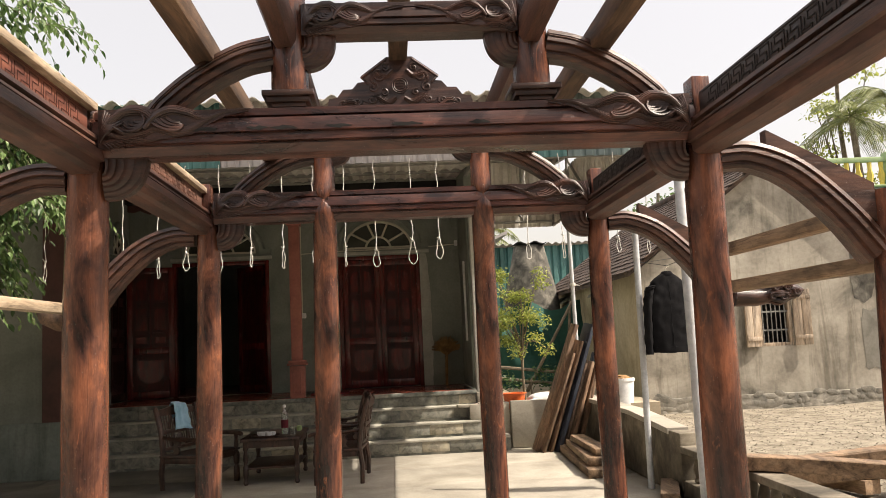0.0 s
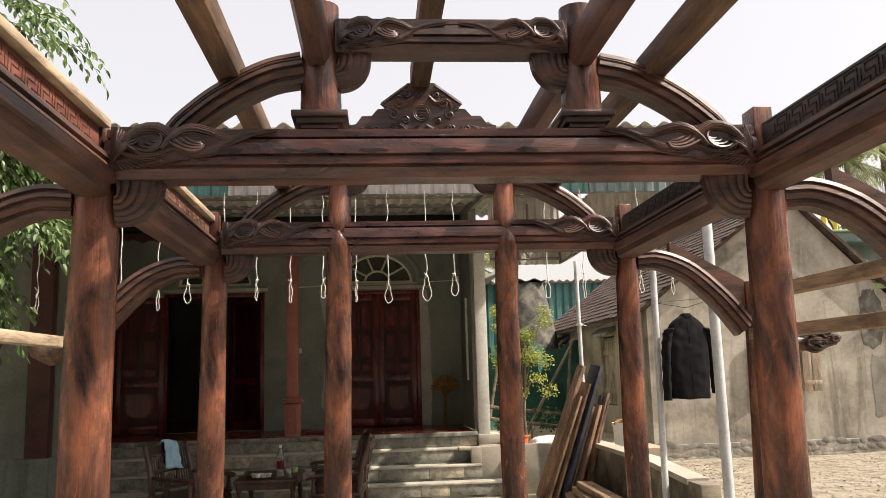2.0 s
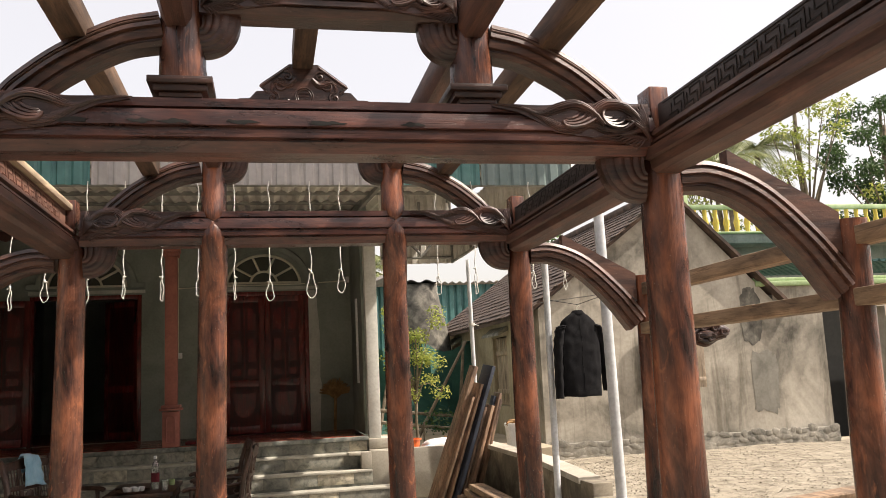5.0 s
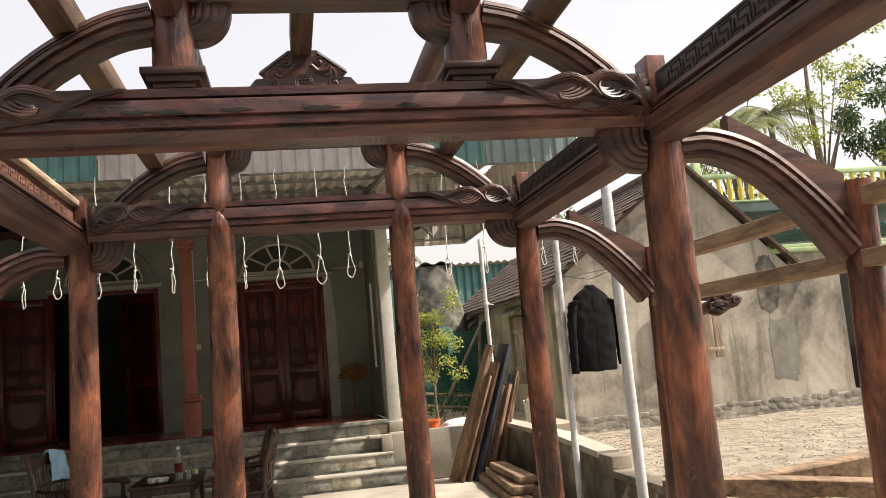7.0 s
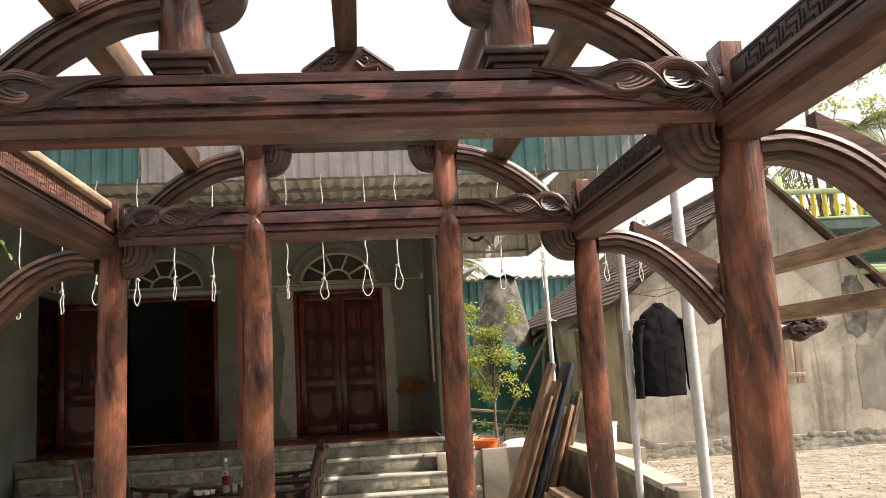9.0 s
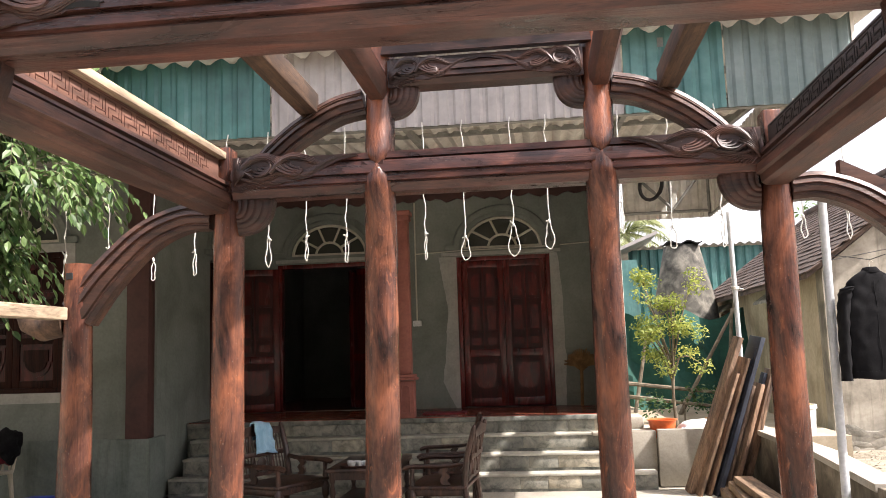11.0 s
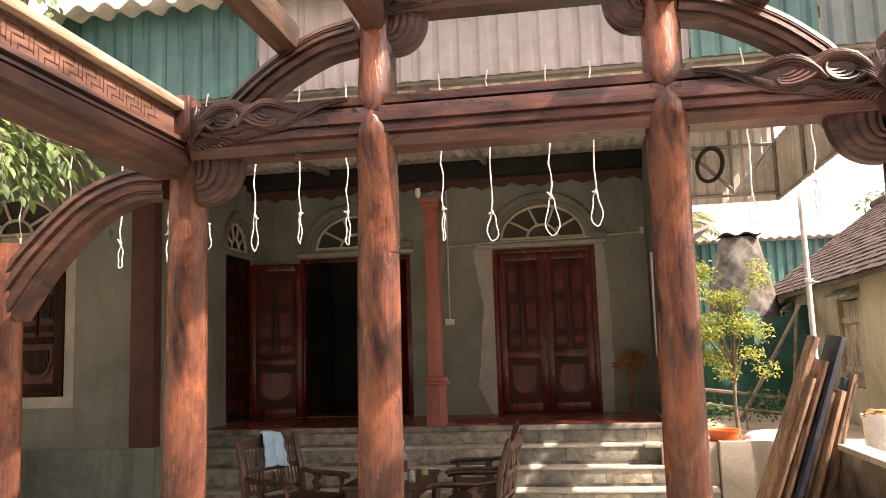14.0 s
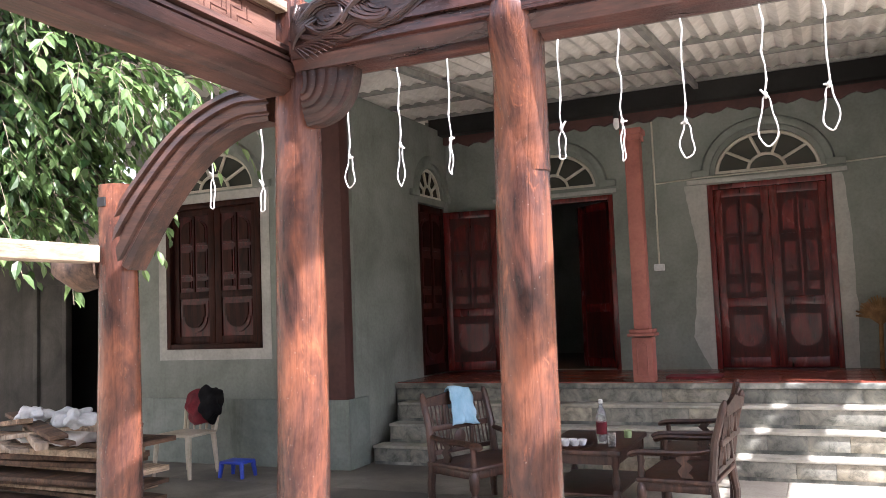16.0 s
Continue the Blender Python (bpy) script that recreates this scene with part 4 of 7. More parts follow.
for d in (DL, DR):
    box(g, d[0], d[1], ya, yb, 0, PZ)
    fz = 3.0
    c = (d[0] + d[1]) / 2
    hf = 0.56
    box(g, d[0], d[1], ya, yb, DT + 0.001, fz)
    box(g, d[0], c - hf, ya, yb, fz, ZTOP)
    box(g, c + hf, d[1], ya, yb, fz, ZTOP)
    arc_wall(g, c - hf, c + hf, ya, yb, fz, 0.46, ZTOP)
solid("wall_north", g, M_WALL, "grey-green painted house wall with two doorways", "wall", kind="structure", loc=(0, YW, 0))
fan_window((DL[0] + DL[1]) / 2, 0.56, 3.0, 0.46, YW)
fan_window((DR[0] + DR[1]) / 2, 0.56, 3.0, 0.46, YW)

# pale primed strips round the doors
def primer(x_edge, side, widths, z0, z1, y, seed):
    """A brushed band beside an opening: straight at the opening, uneven on the outside."""
    g = B()
    n = 40
    inner, outer = [], []
    for k in range(n + 1):
        f = k / n
        q = f * (len(widths) - 1)
        a = min(len(widths) - 2, int(q))
        w = widths[a] + (widths[a + 1] - widths[a]) * (q - a) + 0.018 * noise.noise((f * 9, seed, 0)) + 0.010 * noise.noise((f * 31, seed, 4))
        inner.append((x_edge, z0 + (z1 - z0) * f))
        outer.append((x_edge + side * w, z0 + (z1 - z0) * f))
    prism(g, inner + outer[::-1], y - 0.005, y + 0.01, "y")
    return solid("trim", g, M_PRIME, "pale unpainted primer band beside an opening", "trim", kind="structure")
primer(DR[0] - 0.004, -1, [0.06, 0.24, 0.19, 0.16, 0.14, 0.20, 0.25], PZ + 0.002, 2.895, YW, 3)
primer(DR[1] + 0.004, 1, [0.14, 0.15, 0.17, 0.15, 0.16, 0.14, 0.10], PZ + 0.002, 2.895, YW, 8)
g = B()
box(g, DR[0] - 0.22, DR[1] + 0.16, YW - 0.03, YW + 0.01, DT + 0.02, DT + 0.07, 0.006)
solid("trim", g, M_PRIME, "pale lintel ledge above the closed door", "trim", kind="structure")
g = B()
box(g, DL[0] - 0.02, DL[1] + 0.05, YW - 0.03, YW + 0.01, DT + 0.02, DT + 0.07, 0.006)
solid("trim", g, M_PRIME, "pale lintel ledge above the open door", "trim", kind="structure")

# closed right door: frame and two leaves
g = B()
box(g, DR[0], DR[0] + 0.06, YW + 0.0, YW + 0.12, PZ, DT, 0.005)
box(g, DR[1] - 0.06, DR[1], YW + 0.0, YW + 0.12, PZ, DT, 0.005)
box(g, DR[0] + 0.06, DR[1] - 0.06, YW + 0.0, YW + 0.12, DT - 0.06, DT, 0.005)
solid("trim", g, M_DOOR, "red lacquered frame of the closed double door", "door frame", kind="structure")
cx = (DR[0] + DR[1]) / 2
door_leaf(DR[0] + 0.062, cx - 0.002, PZ + 0.015, DT - 0.062, YW + 0.03, "door_1", (cx, YW, PZ))
door_leaf(cx + 0.002, DR[1] - 0.062, PZ + 0.015, DT - 0.062, YW + 0.03, "door_1", (cx, YW, PZ))
# open left door
g = B()
box(g, DL[0], DL[0] + 0.06, YW + 0.0, YW + 0.12, PZ, DT, 0.005)
box(g, DL[1] - 0.06, DL[1], YW + 0.0, YW + 0.12, PZ, DT, 0.005)
box(g, DL[0] + 0.06, DL[1] - 0.06, YW + 0.0, YW + 0.12, DT - 0.06, DT, 0.005)
solid("trim", g, M_DOOR, "red lacquered frame of the open double door", "door frame", kind="structure")
lf = door_leaf(-0.70, 0.0, PZ + 0.015, DT - 0.062, -0.045, "door_2", (0, 0, 0))
lf.matrix_basis = pose(DL[0] + 0.03, YW - 0.02, 0, 0, 0, 10)
lf["label"] = "red lacquered panelled door leaf swung wide open"
rf = door_leaf(0.0, 0.70, PZ + 0.015, DT - 0.062, -0.045, "door_2", (0, 0, 0))
rf.matrix_basis = pose(DL[1] - 0.065, YW + 0.1, 0, 0, 0, 140)
rf["label"] = "red lacquered panelled door leaf swung inwards"
g = B()
tube(g, [(0.62, -0.075, 1.75), (0.62, -0.085, 1.85), (0.62, -0.075, 1.95)], 0.01, 6)
hd = part("door_handle", g, M_STEEL, rf, "bright metal pull handle")

# plain closed room behind the open door
g = B()
box(g, -4.25, 1.18, 17.4, 17.6, 0, ZTOP)
box(g, -4.45, -4.25, YW + 0.22, 17.6, 0, ZTOP)
box(g, 1.18, 1.36, YW + 0.22, 17.6, 0, ZTOP)
solid("wall_room", g, M_WALL, "plain inner walls of the dim room", "wall", kind="structure", loc=(0, 15, 0))
g = B()
box(g, -4.45, 1.36, YW + 0.0, 17.6, ZTOP, ZTOP + 0.15)
solid("ceiling", g, M_WALL, "plain ceiling of the dim room", "ceiling", kind="structure")
g = B()
box(g, -4.25, 1.18, YW + 0.22, 17.4, 0.4, PZ - 0.005)
solid("floor", g, M_TILE, "red tiled floor of the dim room", "floor", kind="structure")

# veranda platform, tiles and steps
YL = 11.87
g = B()
box(g, -4.15, 1.08, YL, YW, 0, PZ - 0.03)
box(g, -4.15, 1.09, YL - 0.035, YL + 0.25, PZ - 0.06, PZ - 0.006, 0.006)
plat = solid("veranda", g, M_STEP, "grey cement veranda platform with red tiles", "veranda", kind="structure", loc=(0, YL, 0))
for i in range(13):
    for j in range(4):
        g = B()
        box(g, -4.15 + i * 0.4 + 0.002, -4.15 + i * 0.4 + 0.398, YL + 0.02 + j * 0.4 + 0.002, YL + 0.02 + j * 0.4 + 0.398, PZ - 0.03, PZ + 0.0, 0.002)
        part("tile", g, M_TILE, plat)
def riser_blocks(parent, xa, xb, y, z0, z1, seed):
    """Dressed stones facing a riser, slightly uneven, with recessed joints."""
    rr = random.Random(seed)
    x = xa
    while x < xb - 0.05:
        w = min(rr.uniform(0.3, 0.75), xb - x)
        g = B()
        d = rr.uniform(0.006, 0.009)
        box(g, x + 0.0015, x + w - 0.0015, y - d, y + 0.02, z0 + 0.002, z1 - 0.002, 0.003)
        part("stone", g, M_BLOCK, parent)
        x += w
riser_blocks(plat, -4.14, 1.07, YL, PZ - 0.19, PZ - 0.062, 5)
TREAD = 0.215
for k in range(3):
    z1 = PZ - 0.195 * (k + 1)
    y0 = YL - TREAD * (k + 1)
    st = thing("step", (-1.5, y0, 0), "worn cement step in front of the veranda", "step", "veranda steps", "structure")
    xr = 1.08 if k < 2 else 1.45
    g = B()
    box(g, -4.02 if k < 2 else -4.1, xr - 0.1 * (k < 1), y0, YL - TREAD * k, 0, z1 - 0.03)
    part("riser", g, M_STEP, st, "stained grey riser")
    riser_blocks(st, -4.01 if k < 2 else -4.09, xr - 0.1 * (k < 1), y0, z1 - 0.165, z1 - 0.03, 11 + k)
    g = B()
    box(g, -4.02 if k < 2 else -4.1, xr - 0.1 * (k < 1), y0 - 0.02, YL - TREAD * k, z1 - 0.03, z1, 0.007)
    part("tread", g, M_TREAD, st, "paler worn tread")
g = B()
box(g, 1.085, 1.50, YL - 0.33, YL + 0.4, 0, 0.60, 0.012)
box(g, 1.085, 1.40, YL - 0.05, YL + 0.4, 0.60, 0.74, 0.02)
box(g, 0.95, 1.084, YL - 0.37, YL - 0.222, 0.391, 0.598, 0.01)
box(g, 0.79, 0.949, YL - 0.37, YL - 0.222, 0.56, 0.598, 0.008)
solid("pedestal", g, M_CONC, "pale cement block ending the veranda steps", "block", kind="structure")

# veranda posts
g = B()
box(g, 1.10, 1.26, YL - 0.02, YL + 0.16, 0.741, 3.6, 0.008)
solid("pillar", g, M_PATCH, "pale grey square pillar at the veranda's end", "pillar", kind="structure")
g = B()
box(g, 1.07, 1.18, YL + 0.2, YW - 0.001, PZ + 0.001, 4.1)
solid("wall_east", g, M_WALL, "short grey-green end wall of the veranda", "wall", kind="structure")
th = thing("pilaster", (-1.40, 11.97, PZ), "slim salmon-red veranda post with panelled base", "pillar", kind="structure")
x, y = -1.40, 11.97
g = B()
box(g, x - 0.075, x + 0.075, y - 0.075, y + 0.075, PZ + 0.52, 3.26, 0.008)
part("shaft", g, M_PIL, th)
g = B()
box(g, x - 0.10, x + 0.10, y - 0.10, y + 0.10, PZ, PZ + 0.44, 0.006)
box(g, x - 0.135, x + 0.135, y - 0.135, y + 0.135, PZ + 0.45, PZ + 0.48, 0.008)
box(g, x - 0.115, x + 0.115, y - 0.115, y + 0.115, PZ + 0.48, PZ + 0.52, 0.008)
part("base", g, M_PIL, th)
g = B()
poly = [(x - 0.05, PZ + 0.06), (x + 0.05, PZ + 0.06), (x + 0.05, PZ + 0.34)] + [(x + 0.05 * math.cos(t), PZ + 0.34 + 0.05 * math.sin(t)) for t in [math.pi * j / 8 for j in range(1, 8)]] + [(x - 0.05, PZ + 0.34)]
tube(g, [(a, y - 0.10, b) for a, b in poly + poly[:1]], 0.008, 6)
part("base_moulding", g, M_PIL, th)
g = B()
box(g, x - 0.11, x + 0.11, y - 0.11, y + 0.11, 3.26, 3.32, 0.008)
box(g, x - 0.095, x + 0.095, y - 0.095, y + 0.095, 3.20, 3.26, 0.008)
part("capital", g, M_PIL, th)
th = thing("bulb_lamp", (x - 0.12, y - 0.14, 3.28), "white bulb lamp in a holder on the veranda post", "lamp")
g = B()
lathe(g, [(0.010, 0.02), (0.027, 0.04), (0.031, 0.085), (0.024, 0.13)], (x - 0.12, y - 0.16, 3.29), 12)
part("bulb", g, M_WHITEP, th, "unlit white bulb")
g = B()
lathe(g, [(0.028, 0.13), (0.028, 0.2), (0.015, 0.21)], (x - 0.12, y - 0.16, 3.29), 10)
box(g, x - 0.135, x - 0.105, y - 0.16, y - 0.09, 3.47, 3.5)
part("holder", g, M_BLACK, th, "black lamp holder")

# eave beam along the wall
th = thing("eave_beam", (-1.5, YW - 0.3, 3.75), "dark red-brown eave beam with ragged lower edge", "beam", kind="structure")
g = B()
box(g, -4.3, 1.25, YW - 0.22, YW - 0.02, 3.83, 4.15, 0.01)
part("timber", g, M_BLACK, th, "nearly black timber")
g = B()
pts = [(-4.3 + 5.5 * k / 70, 3.72 + 0.025 * math.sin(k * 1.9) + 0.018 * math.sin(k * 0.7)) for k in range(71)]
prism(g, pts + [(1.2, 3.829), (-4.3, 3.829)], YW - 0.06, YW - 0.012, "y")
part("fascia", g, M_BROWN, th, "dull red wavy fascia")

# conduit and socket
th = thing("wall_socket", (-1.47, YW, 1.9), "small white wall socket with its conduit", "socket")
g = B()
box(g, -1.53, -1.41, YW - 0.04, YW, 1.93, 2.01, 0.008)
part("box", g, M_WHITEP, th)
g = B()
tube(g, [(-1.47, YW - 0.015, 2.01), (-1.47, YW - 0.015, 3.7)], 0.012, 6)
part("conduit", g, M_CREAM, th)
th = thing("cable", (-0.2, YW, 2.95), "thin pale cable clipped along the wall", "cable")
g = B()
tube(g, [(-1.46, YW - 0.012, 2.955), (-0.9, YW - 0.04, 2.975), (0.3, YW - 0.04, 2.985), (1.02, YW - 0.012, 3.02)], 0.009, 6)
part("cord", g, M_CREAM, th)
g = B()
box(g, 1.0, 1.05, YW - 0.04, YW, 2.99, 3.08, 0.005)
part("switch", g, M_WHITEP, th)

# ---- left wing ----
XW, YG = -4.17, 10.85
g = B()
wx0, wx1, wz0, wz1 = -6.50, -5.20, 1.24, 2.86
box(g, -6.95, wx0, YG, YG + 0.2, 0, 3.9)
box(g, wx1, XW, YG, YG + 0.2, 0, 3.9)
box(g, wx0, wx1, YG, YG + 0.2, 0, wz0)
box(g, wx0, wx1, YG, YG + 0.2, wz1, 2.98)
wc = (wx0 + wx1) / 2
box(g, wx0, wc - 0.56, YG, YG + 0.2, 2.98, 3.9)
box(g, wc + 0.56, wx1, YG, YG + 0.2, 2.98, 3.9)
arc_wall(g, wc - 0.56, wc + 0.56, YG, YG + 0.2, 2.98, 0.44, 3.9)
solid("wall_wing", g, M_WALL, "grey-green painted front wall of the side wing", "wall", kind="structure", loc=(-5.5, YG, 0))
fan_window(wc, 0.56, 2.98, 0.44, YG)
g = B()
sy0, sy1 = 12.62, 13.40
box(g, XW - 0.2, XW, YG + 0.2, sy0, 0, 3.9)
box(g, XW - 0.2, XW, sy1, YW, 0, 3.9)
box(g, XW - 0.2, XW, sy0, sy1, 2.9, 2.98)
sc, sh = (sy0 + sy1) / 2, 0.36
box(g, XW - 0.2, XW, sy0, sc - sh, 2.98, 3.9)
box(g, XW - 0.2, XW, sc + sh, sy1, 2.98, 3.9)
rim = [(sc - sh * math.cos(math.pi * k / 16), 2.98 + 0.38 * math.sin(math.pi * k / 16)) for k in range(17)]
prism(g, rim + [(sc + sh, 3.9), (sc - sh, 3.9)], XW - 0.2, XW, "x")
box(g, XW - 0.2, XW, sy0, sy1, 0, PZ)
solid("wall_wing_side", g, M_WALL, "grey-green side wall of the wing with a doorway", "wall", kind="structure", loc=(XW, 12, 0))
# black block, the doorway's inner shade given as colour
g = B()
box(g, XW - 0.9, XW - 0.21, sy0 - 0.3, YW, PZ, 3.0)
solid("wall_recess", g, M_BLACK, "black block for the unlit space behind the side doorway", "recess", kind="structure")
sd = door_leaf(0, 0.76, PZ + 0.01, 2.88, -0.045, "door_3", (0, 0, 0), M_SHUTR)
sd.matrix_basis = pose(XW - 0.06, sy0 + 0.01, 0, 0, 0, 90)
sd["label"] = "dark red panelled side door standing shut"
sf = fan_window(0, 0.36, 2.98, 0.38, 0, "window_2", loc=(0, 0, 0))
sf.matrix_basis = pose(XW + 0.002, (sy0 + sy1) / 2, 0, 0, 0, 90)
# window shutters of the wing
g = B()
box(g, wx0, wx0 + 0.06, YG - 0.02, YG + 0.12, wz0, wz1, 0.004)
box(g, wx1 - 0.06, wx1, YG - 0.02, YG + 0.12, wz0, wz1, 0.004)
box(g, wx0 + 0.06, wx1 - 0.06, YG - 0.02, YG + 0.12, wz1 - 0.06, wz1, 0.004)
box(g, wx0 + 0.06, wx1 - 0.06, YG - 0.02, YG + 0.12, wz0, wz0 + 0.056, 0.004)
solid("trim", g, M_SHUTR, "dark red window frame on the wing", "window frame", kind="structure")
for a, b in ((wx0 + 0.062, wc - 0.002), (wc + 0.002, wx1 - 0.062)):
    s = door_leaf(a, b, wz0 + 0.055, wz1 - 0.062, YG + 0.03, "window_shutter", ((a + b) / 2, YG, wz0), M_SHUTR)
    s["label"], s["category"], s["group"] = "closed dark red panelled window shutter", "shutter", "wing shutters"
g = B()
w = 0.12
for (a, b, c, d) in ((wx0 - w, wx0 - 0.004, wz0 - w, wz1 + 0.1), (wx1 + 0.004, wx1 + w, wz0 - w, wz1 + 0.1), (wx0 - 0.004, wx1 + 0.004, wz0 - w, wz0 - 0.004), (wx0 - 0.004, wx1 + 0.004, wz1 + 0.004, wz1 + 0.1)):
    box(g, a, b, YG - 0.006, YG + 0.01, c, d)
solid("trim", g, M_PRIME, "pale primer band round the wing window", "trim", kind="structure")
g = B()
box(g, -6.95, XW + 0.03, YG - 0.03, YG, 0, 0.70, 0.006)
box(g, XW, XW + 0.03, YG, 11.24, 0, 0.70, 0.006)
solid("baseboard", g, M_DADO, "stained grey cement dado along the wing", "dado", kind="structure")
g = B()
box(g, -4.42, XW + 0.012, YG - 0.045, YG + 0.12, 0.701, 3.75, 0.004)
solid("pillar", g, M_BROWN, "brown-red painted corner pilaster", "pillar", kind="structure")
# lower shed on the far left
g = B()
box(g, -12, -9.55, 11.6, 11.8, 0, 2.6)
box(g, -8.2, -6.95, 11.6, 11.8, 0, 2.6)
box(g, -9.55, -8.2, 11.6, 11.8, 2.1, 2.6)
box(g, -7.15, -6.95, YG + 0.2, 11.6, 0, 3.9)
solid("wall_shed", g, M_SHED, "cement wall of a low shed, coloured dark for shade", "wall", kind="structure", loc=(-9, 11.6, 0))
# near-black boxes paint the shed's inner shade
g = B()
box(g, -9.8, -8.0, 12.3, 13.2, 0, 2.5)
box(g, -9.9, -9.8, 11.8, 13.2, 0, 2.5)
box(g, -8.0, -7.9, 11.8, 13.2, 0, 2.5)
solid("wall_shed_inside", g, M_BLACK, "black boxes for the unlit inside of the low shed", "recess", kind="structure")
g = B()
box(g, -9.55, -9.47, 11.58, 11.7, 0, 2.1, 0.004)
box(g, -9.02, -8.95, 11.60, 11.7, 0, 2.1, 0.004)
box(g, -9.47, -9.02, 11.63, 11.67, 0.0, 2.1, 0.004)
box(g, -8.28, -8.2, 11.58, 11.7, 0, 2.1, 0.004)
solid("door_4", g, M_SHED, "dark wooden shed door half open", "door", kind="structure")
g = B()
box(g, -12, -6.6, 9.9, 14, 2.9, 3.0)
box(g, -12, -6.6, 9.9, 10.05, 2.62, 2.78, 0.01)
solid("shed_roof", g, M_STONE, "dark low roof over the shed", "roof", kind="structure")


# ---- awning ----
def wave_poly(a, b, z, amp=0.018, pitch=0.13, t=0.004, sharp=False):
    n = max(4, int((b - a) / pitch) * (12 if sharp else 6))
    up, lo = [], []
    for k in range(n + 1):
        s = a + (b - a) * k / n
        h = math.sin(2 * math.pi * (s - a) / pitch)
        if sharp:
            h = max(-1, min(1, (h - 0.45) * 3.2))
        up.append((s, z + amp * h + t))
        lo.append((s, z + amp * h))
    return up + lo[::-1]


def sheet_front(a, b, y, z0, z1, mat, th, lab):
    g = B()
    prism(g, [(s, yy) for s, yy in wave_poly(a, b, y, 0.0075, 0.105, 0.003, True)], z0, z1, "z")
    part("sheet", g, mat, th, lab, 25)


YA, ZA, ZB = 6.88, 2.985, 3.54
aw = thing("awning", (-1, 9, 2.98), "corrugated metal awning on a steel frame over the court", "awning", kind="structure")
# length left of -6.5 is added to keep sky light off the wing
for a, b, mt, lab in ((-9.4, -6.51, M_ZINC, "dull zinc sheet"), (-6.5, -4.0, M_TEAL, "teal painted sheet"), (-3.99, -2.75, M_ZINC, "dull zinc sheet"), (-2.74, -1.42, M_TEAL, "teal painted sheet"), (-1.41, 0.85, M_ZINC, "dull zinc sheet"), (0.86, 1.47, M_TEAL, "teal painted sheet"), (1.48, 2.25, M_TEALG, "faded grey-teal sheet")):
    sheet_front(a, b, YA, ZA, ZB, mt, aw, lab)
# sloping roof: corrugations run front to back
slope = math.atan2(4.12 - 3.55, 13.4 - YA)
g = B()
mm = Matrix.Translation((0, YA - 0.17, 3.50)) @ Matrix.Rotation(slope, 4, "X")
prism(g, wave_poly(-9.48, 2.32, 0, 0.024, 0.16, 0.006), 0, 4.75, "y", mm)
part("roofing", g, M_FIBRO, aw, "pale corrugated fibre cement roofing", 40)
g = B()
prism(g, wave_poly(-9.48, 2.32, 0, 0.024, 0.16, 0.006), 4.751, 7.3, "y", mm)
part("roofing", g, M_FIBRO, aw, "pale corrugated fibre cement roofing", 40)
for k in range(7):
    y = YA + 0.1 + k * 1.02
    z = 3.54 + (y - YA) * math.tan(slope) - 0.075
    g = B()
    box(g, -9.4, 2.25 if y < 11.5 else 1.2, y - 0.022, y + 0.022, z, z + 0.045)
    part("batten", g, M_IRON, aw, "thin painted steel batten")
for x in (-9.3, -7.3, -5.2, -3.0, -0.9, 1.1, 2.2):
    g = B()
    y1 = 11.4 if x > 2 else 13.2
    m0 = [(YA, 3.40), (YA, 3.46), (y1, 3.46 + (y1 - YA) * math.tan(slope)), (y1, 3.40 + (y1 - YA) * math.tan(slope))]
    prism(g, m0, x - 0.025, x + 0.025, "x")
    part("rafter", g, M_IRON, aw, "painted steel rafter")
g = B()
box(g, -9.4, 2.25, YA + 0.02, YA + 0.07, ZA, ZA + 0.05)
part("edge_rail", g, M_IRON, aw, "steel edge rail")
# right side skirt and far end panel with bracing
g = B()
prism(g, [(s, q) for q, s in [(p[1], p[0]) for p in wave_poly(YA, 11.42, 2.25, 0.014, 0.14, 0.004, True)]], 2.99, 3.60, "z", Matrix(((0, 1, 0, 0), (1, 0, 0, 0), (0, 0, 1, 0), (0, 0, 0, 1))))
part("side_skirt", g, M_FIBRO, aw, "pale corrugated side skirt", 25)
g = B()
prism(g, wave_poly(1.27, 2.25, 11.42, 0.012, 0.12, 0.004, True), 2.98, 3.92, "z")
part("end_panel", g, M_FIBRO, aw, "pale corrugated end panel", 25)
g = B()
for (p, q) in (((1.27, 11.36, 3.05), (2.22, 11.36, 3.05)), ((1.27, 11.36, 3.55), (2.22, 11.36, 3.55)), ((1.8, 11.36, 3.05), (1.8, 11.36, 3.8)), ((1.8, 11.36, 3.05), (2.2, 11.36, 3.55)), ((1.8, 11.36, 3.1), (1.3, 11.36, 3.6)), ((2.22, 11.36, 2.98), (2.22, 11.36, 3.8)), ((2.22, YA, 2.99), (2.22, 11.36, 2.99)), ((2.22, 9.2, 2.99), (2.22, 10.3, 3.7)), ((2.22, 10.3, 2.99), (2.22, 10.3, 3.7))):
    tube(g, [p, q], 0.018, 6)
part("bracing", g, M_IRON, aw, "thin steel bracing")
g = B()
for k in range(3):
    tube(g, [(1.58 + (0.13 + 0.01 * k) * math.cos(a) * 0.9, 11.30 - 0.01 * k, 3.36 + (0.16 + 0.008 * k) * math.sin(a) + 0.03 * math.cos(a)) for a in [2 * math.pi * j / 18 for j in range(19)]], 0.013, 6)
solid("cable_coil", g, M_WIRE, "coil of black cable hung on the awning frame", "cable")

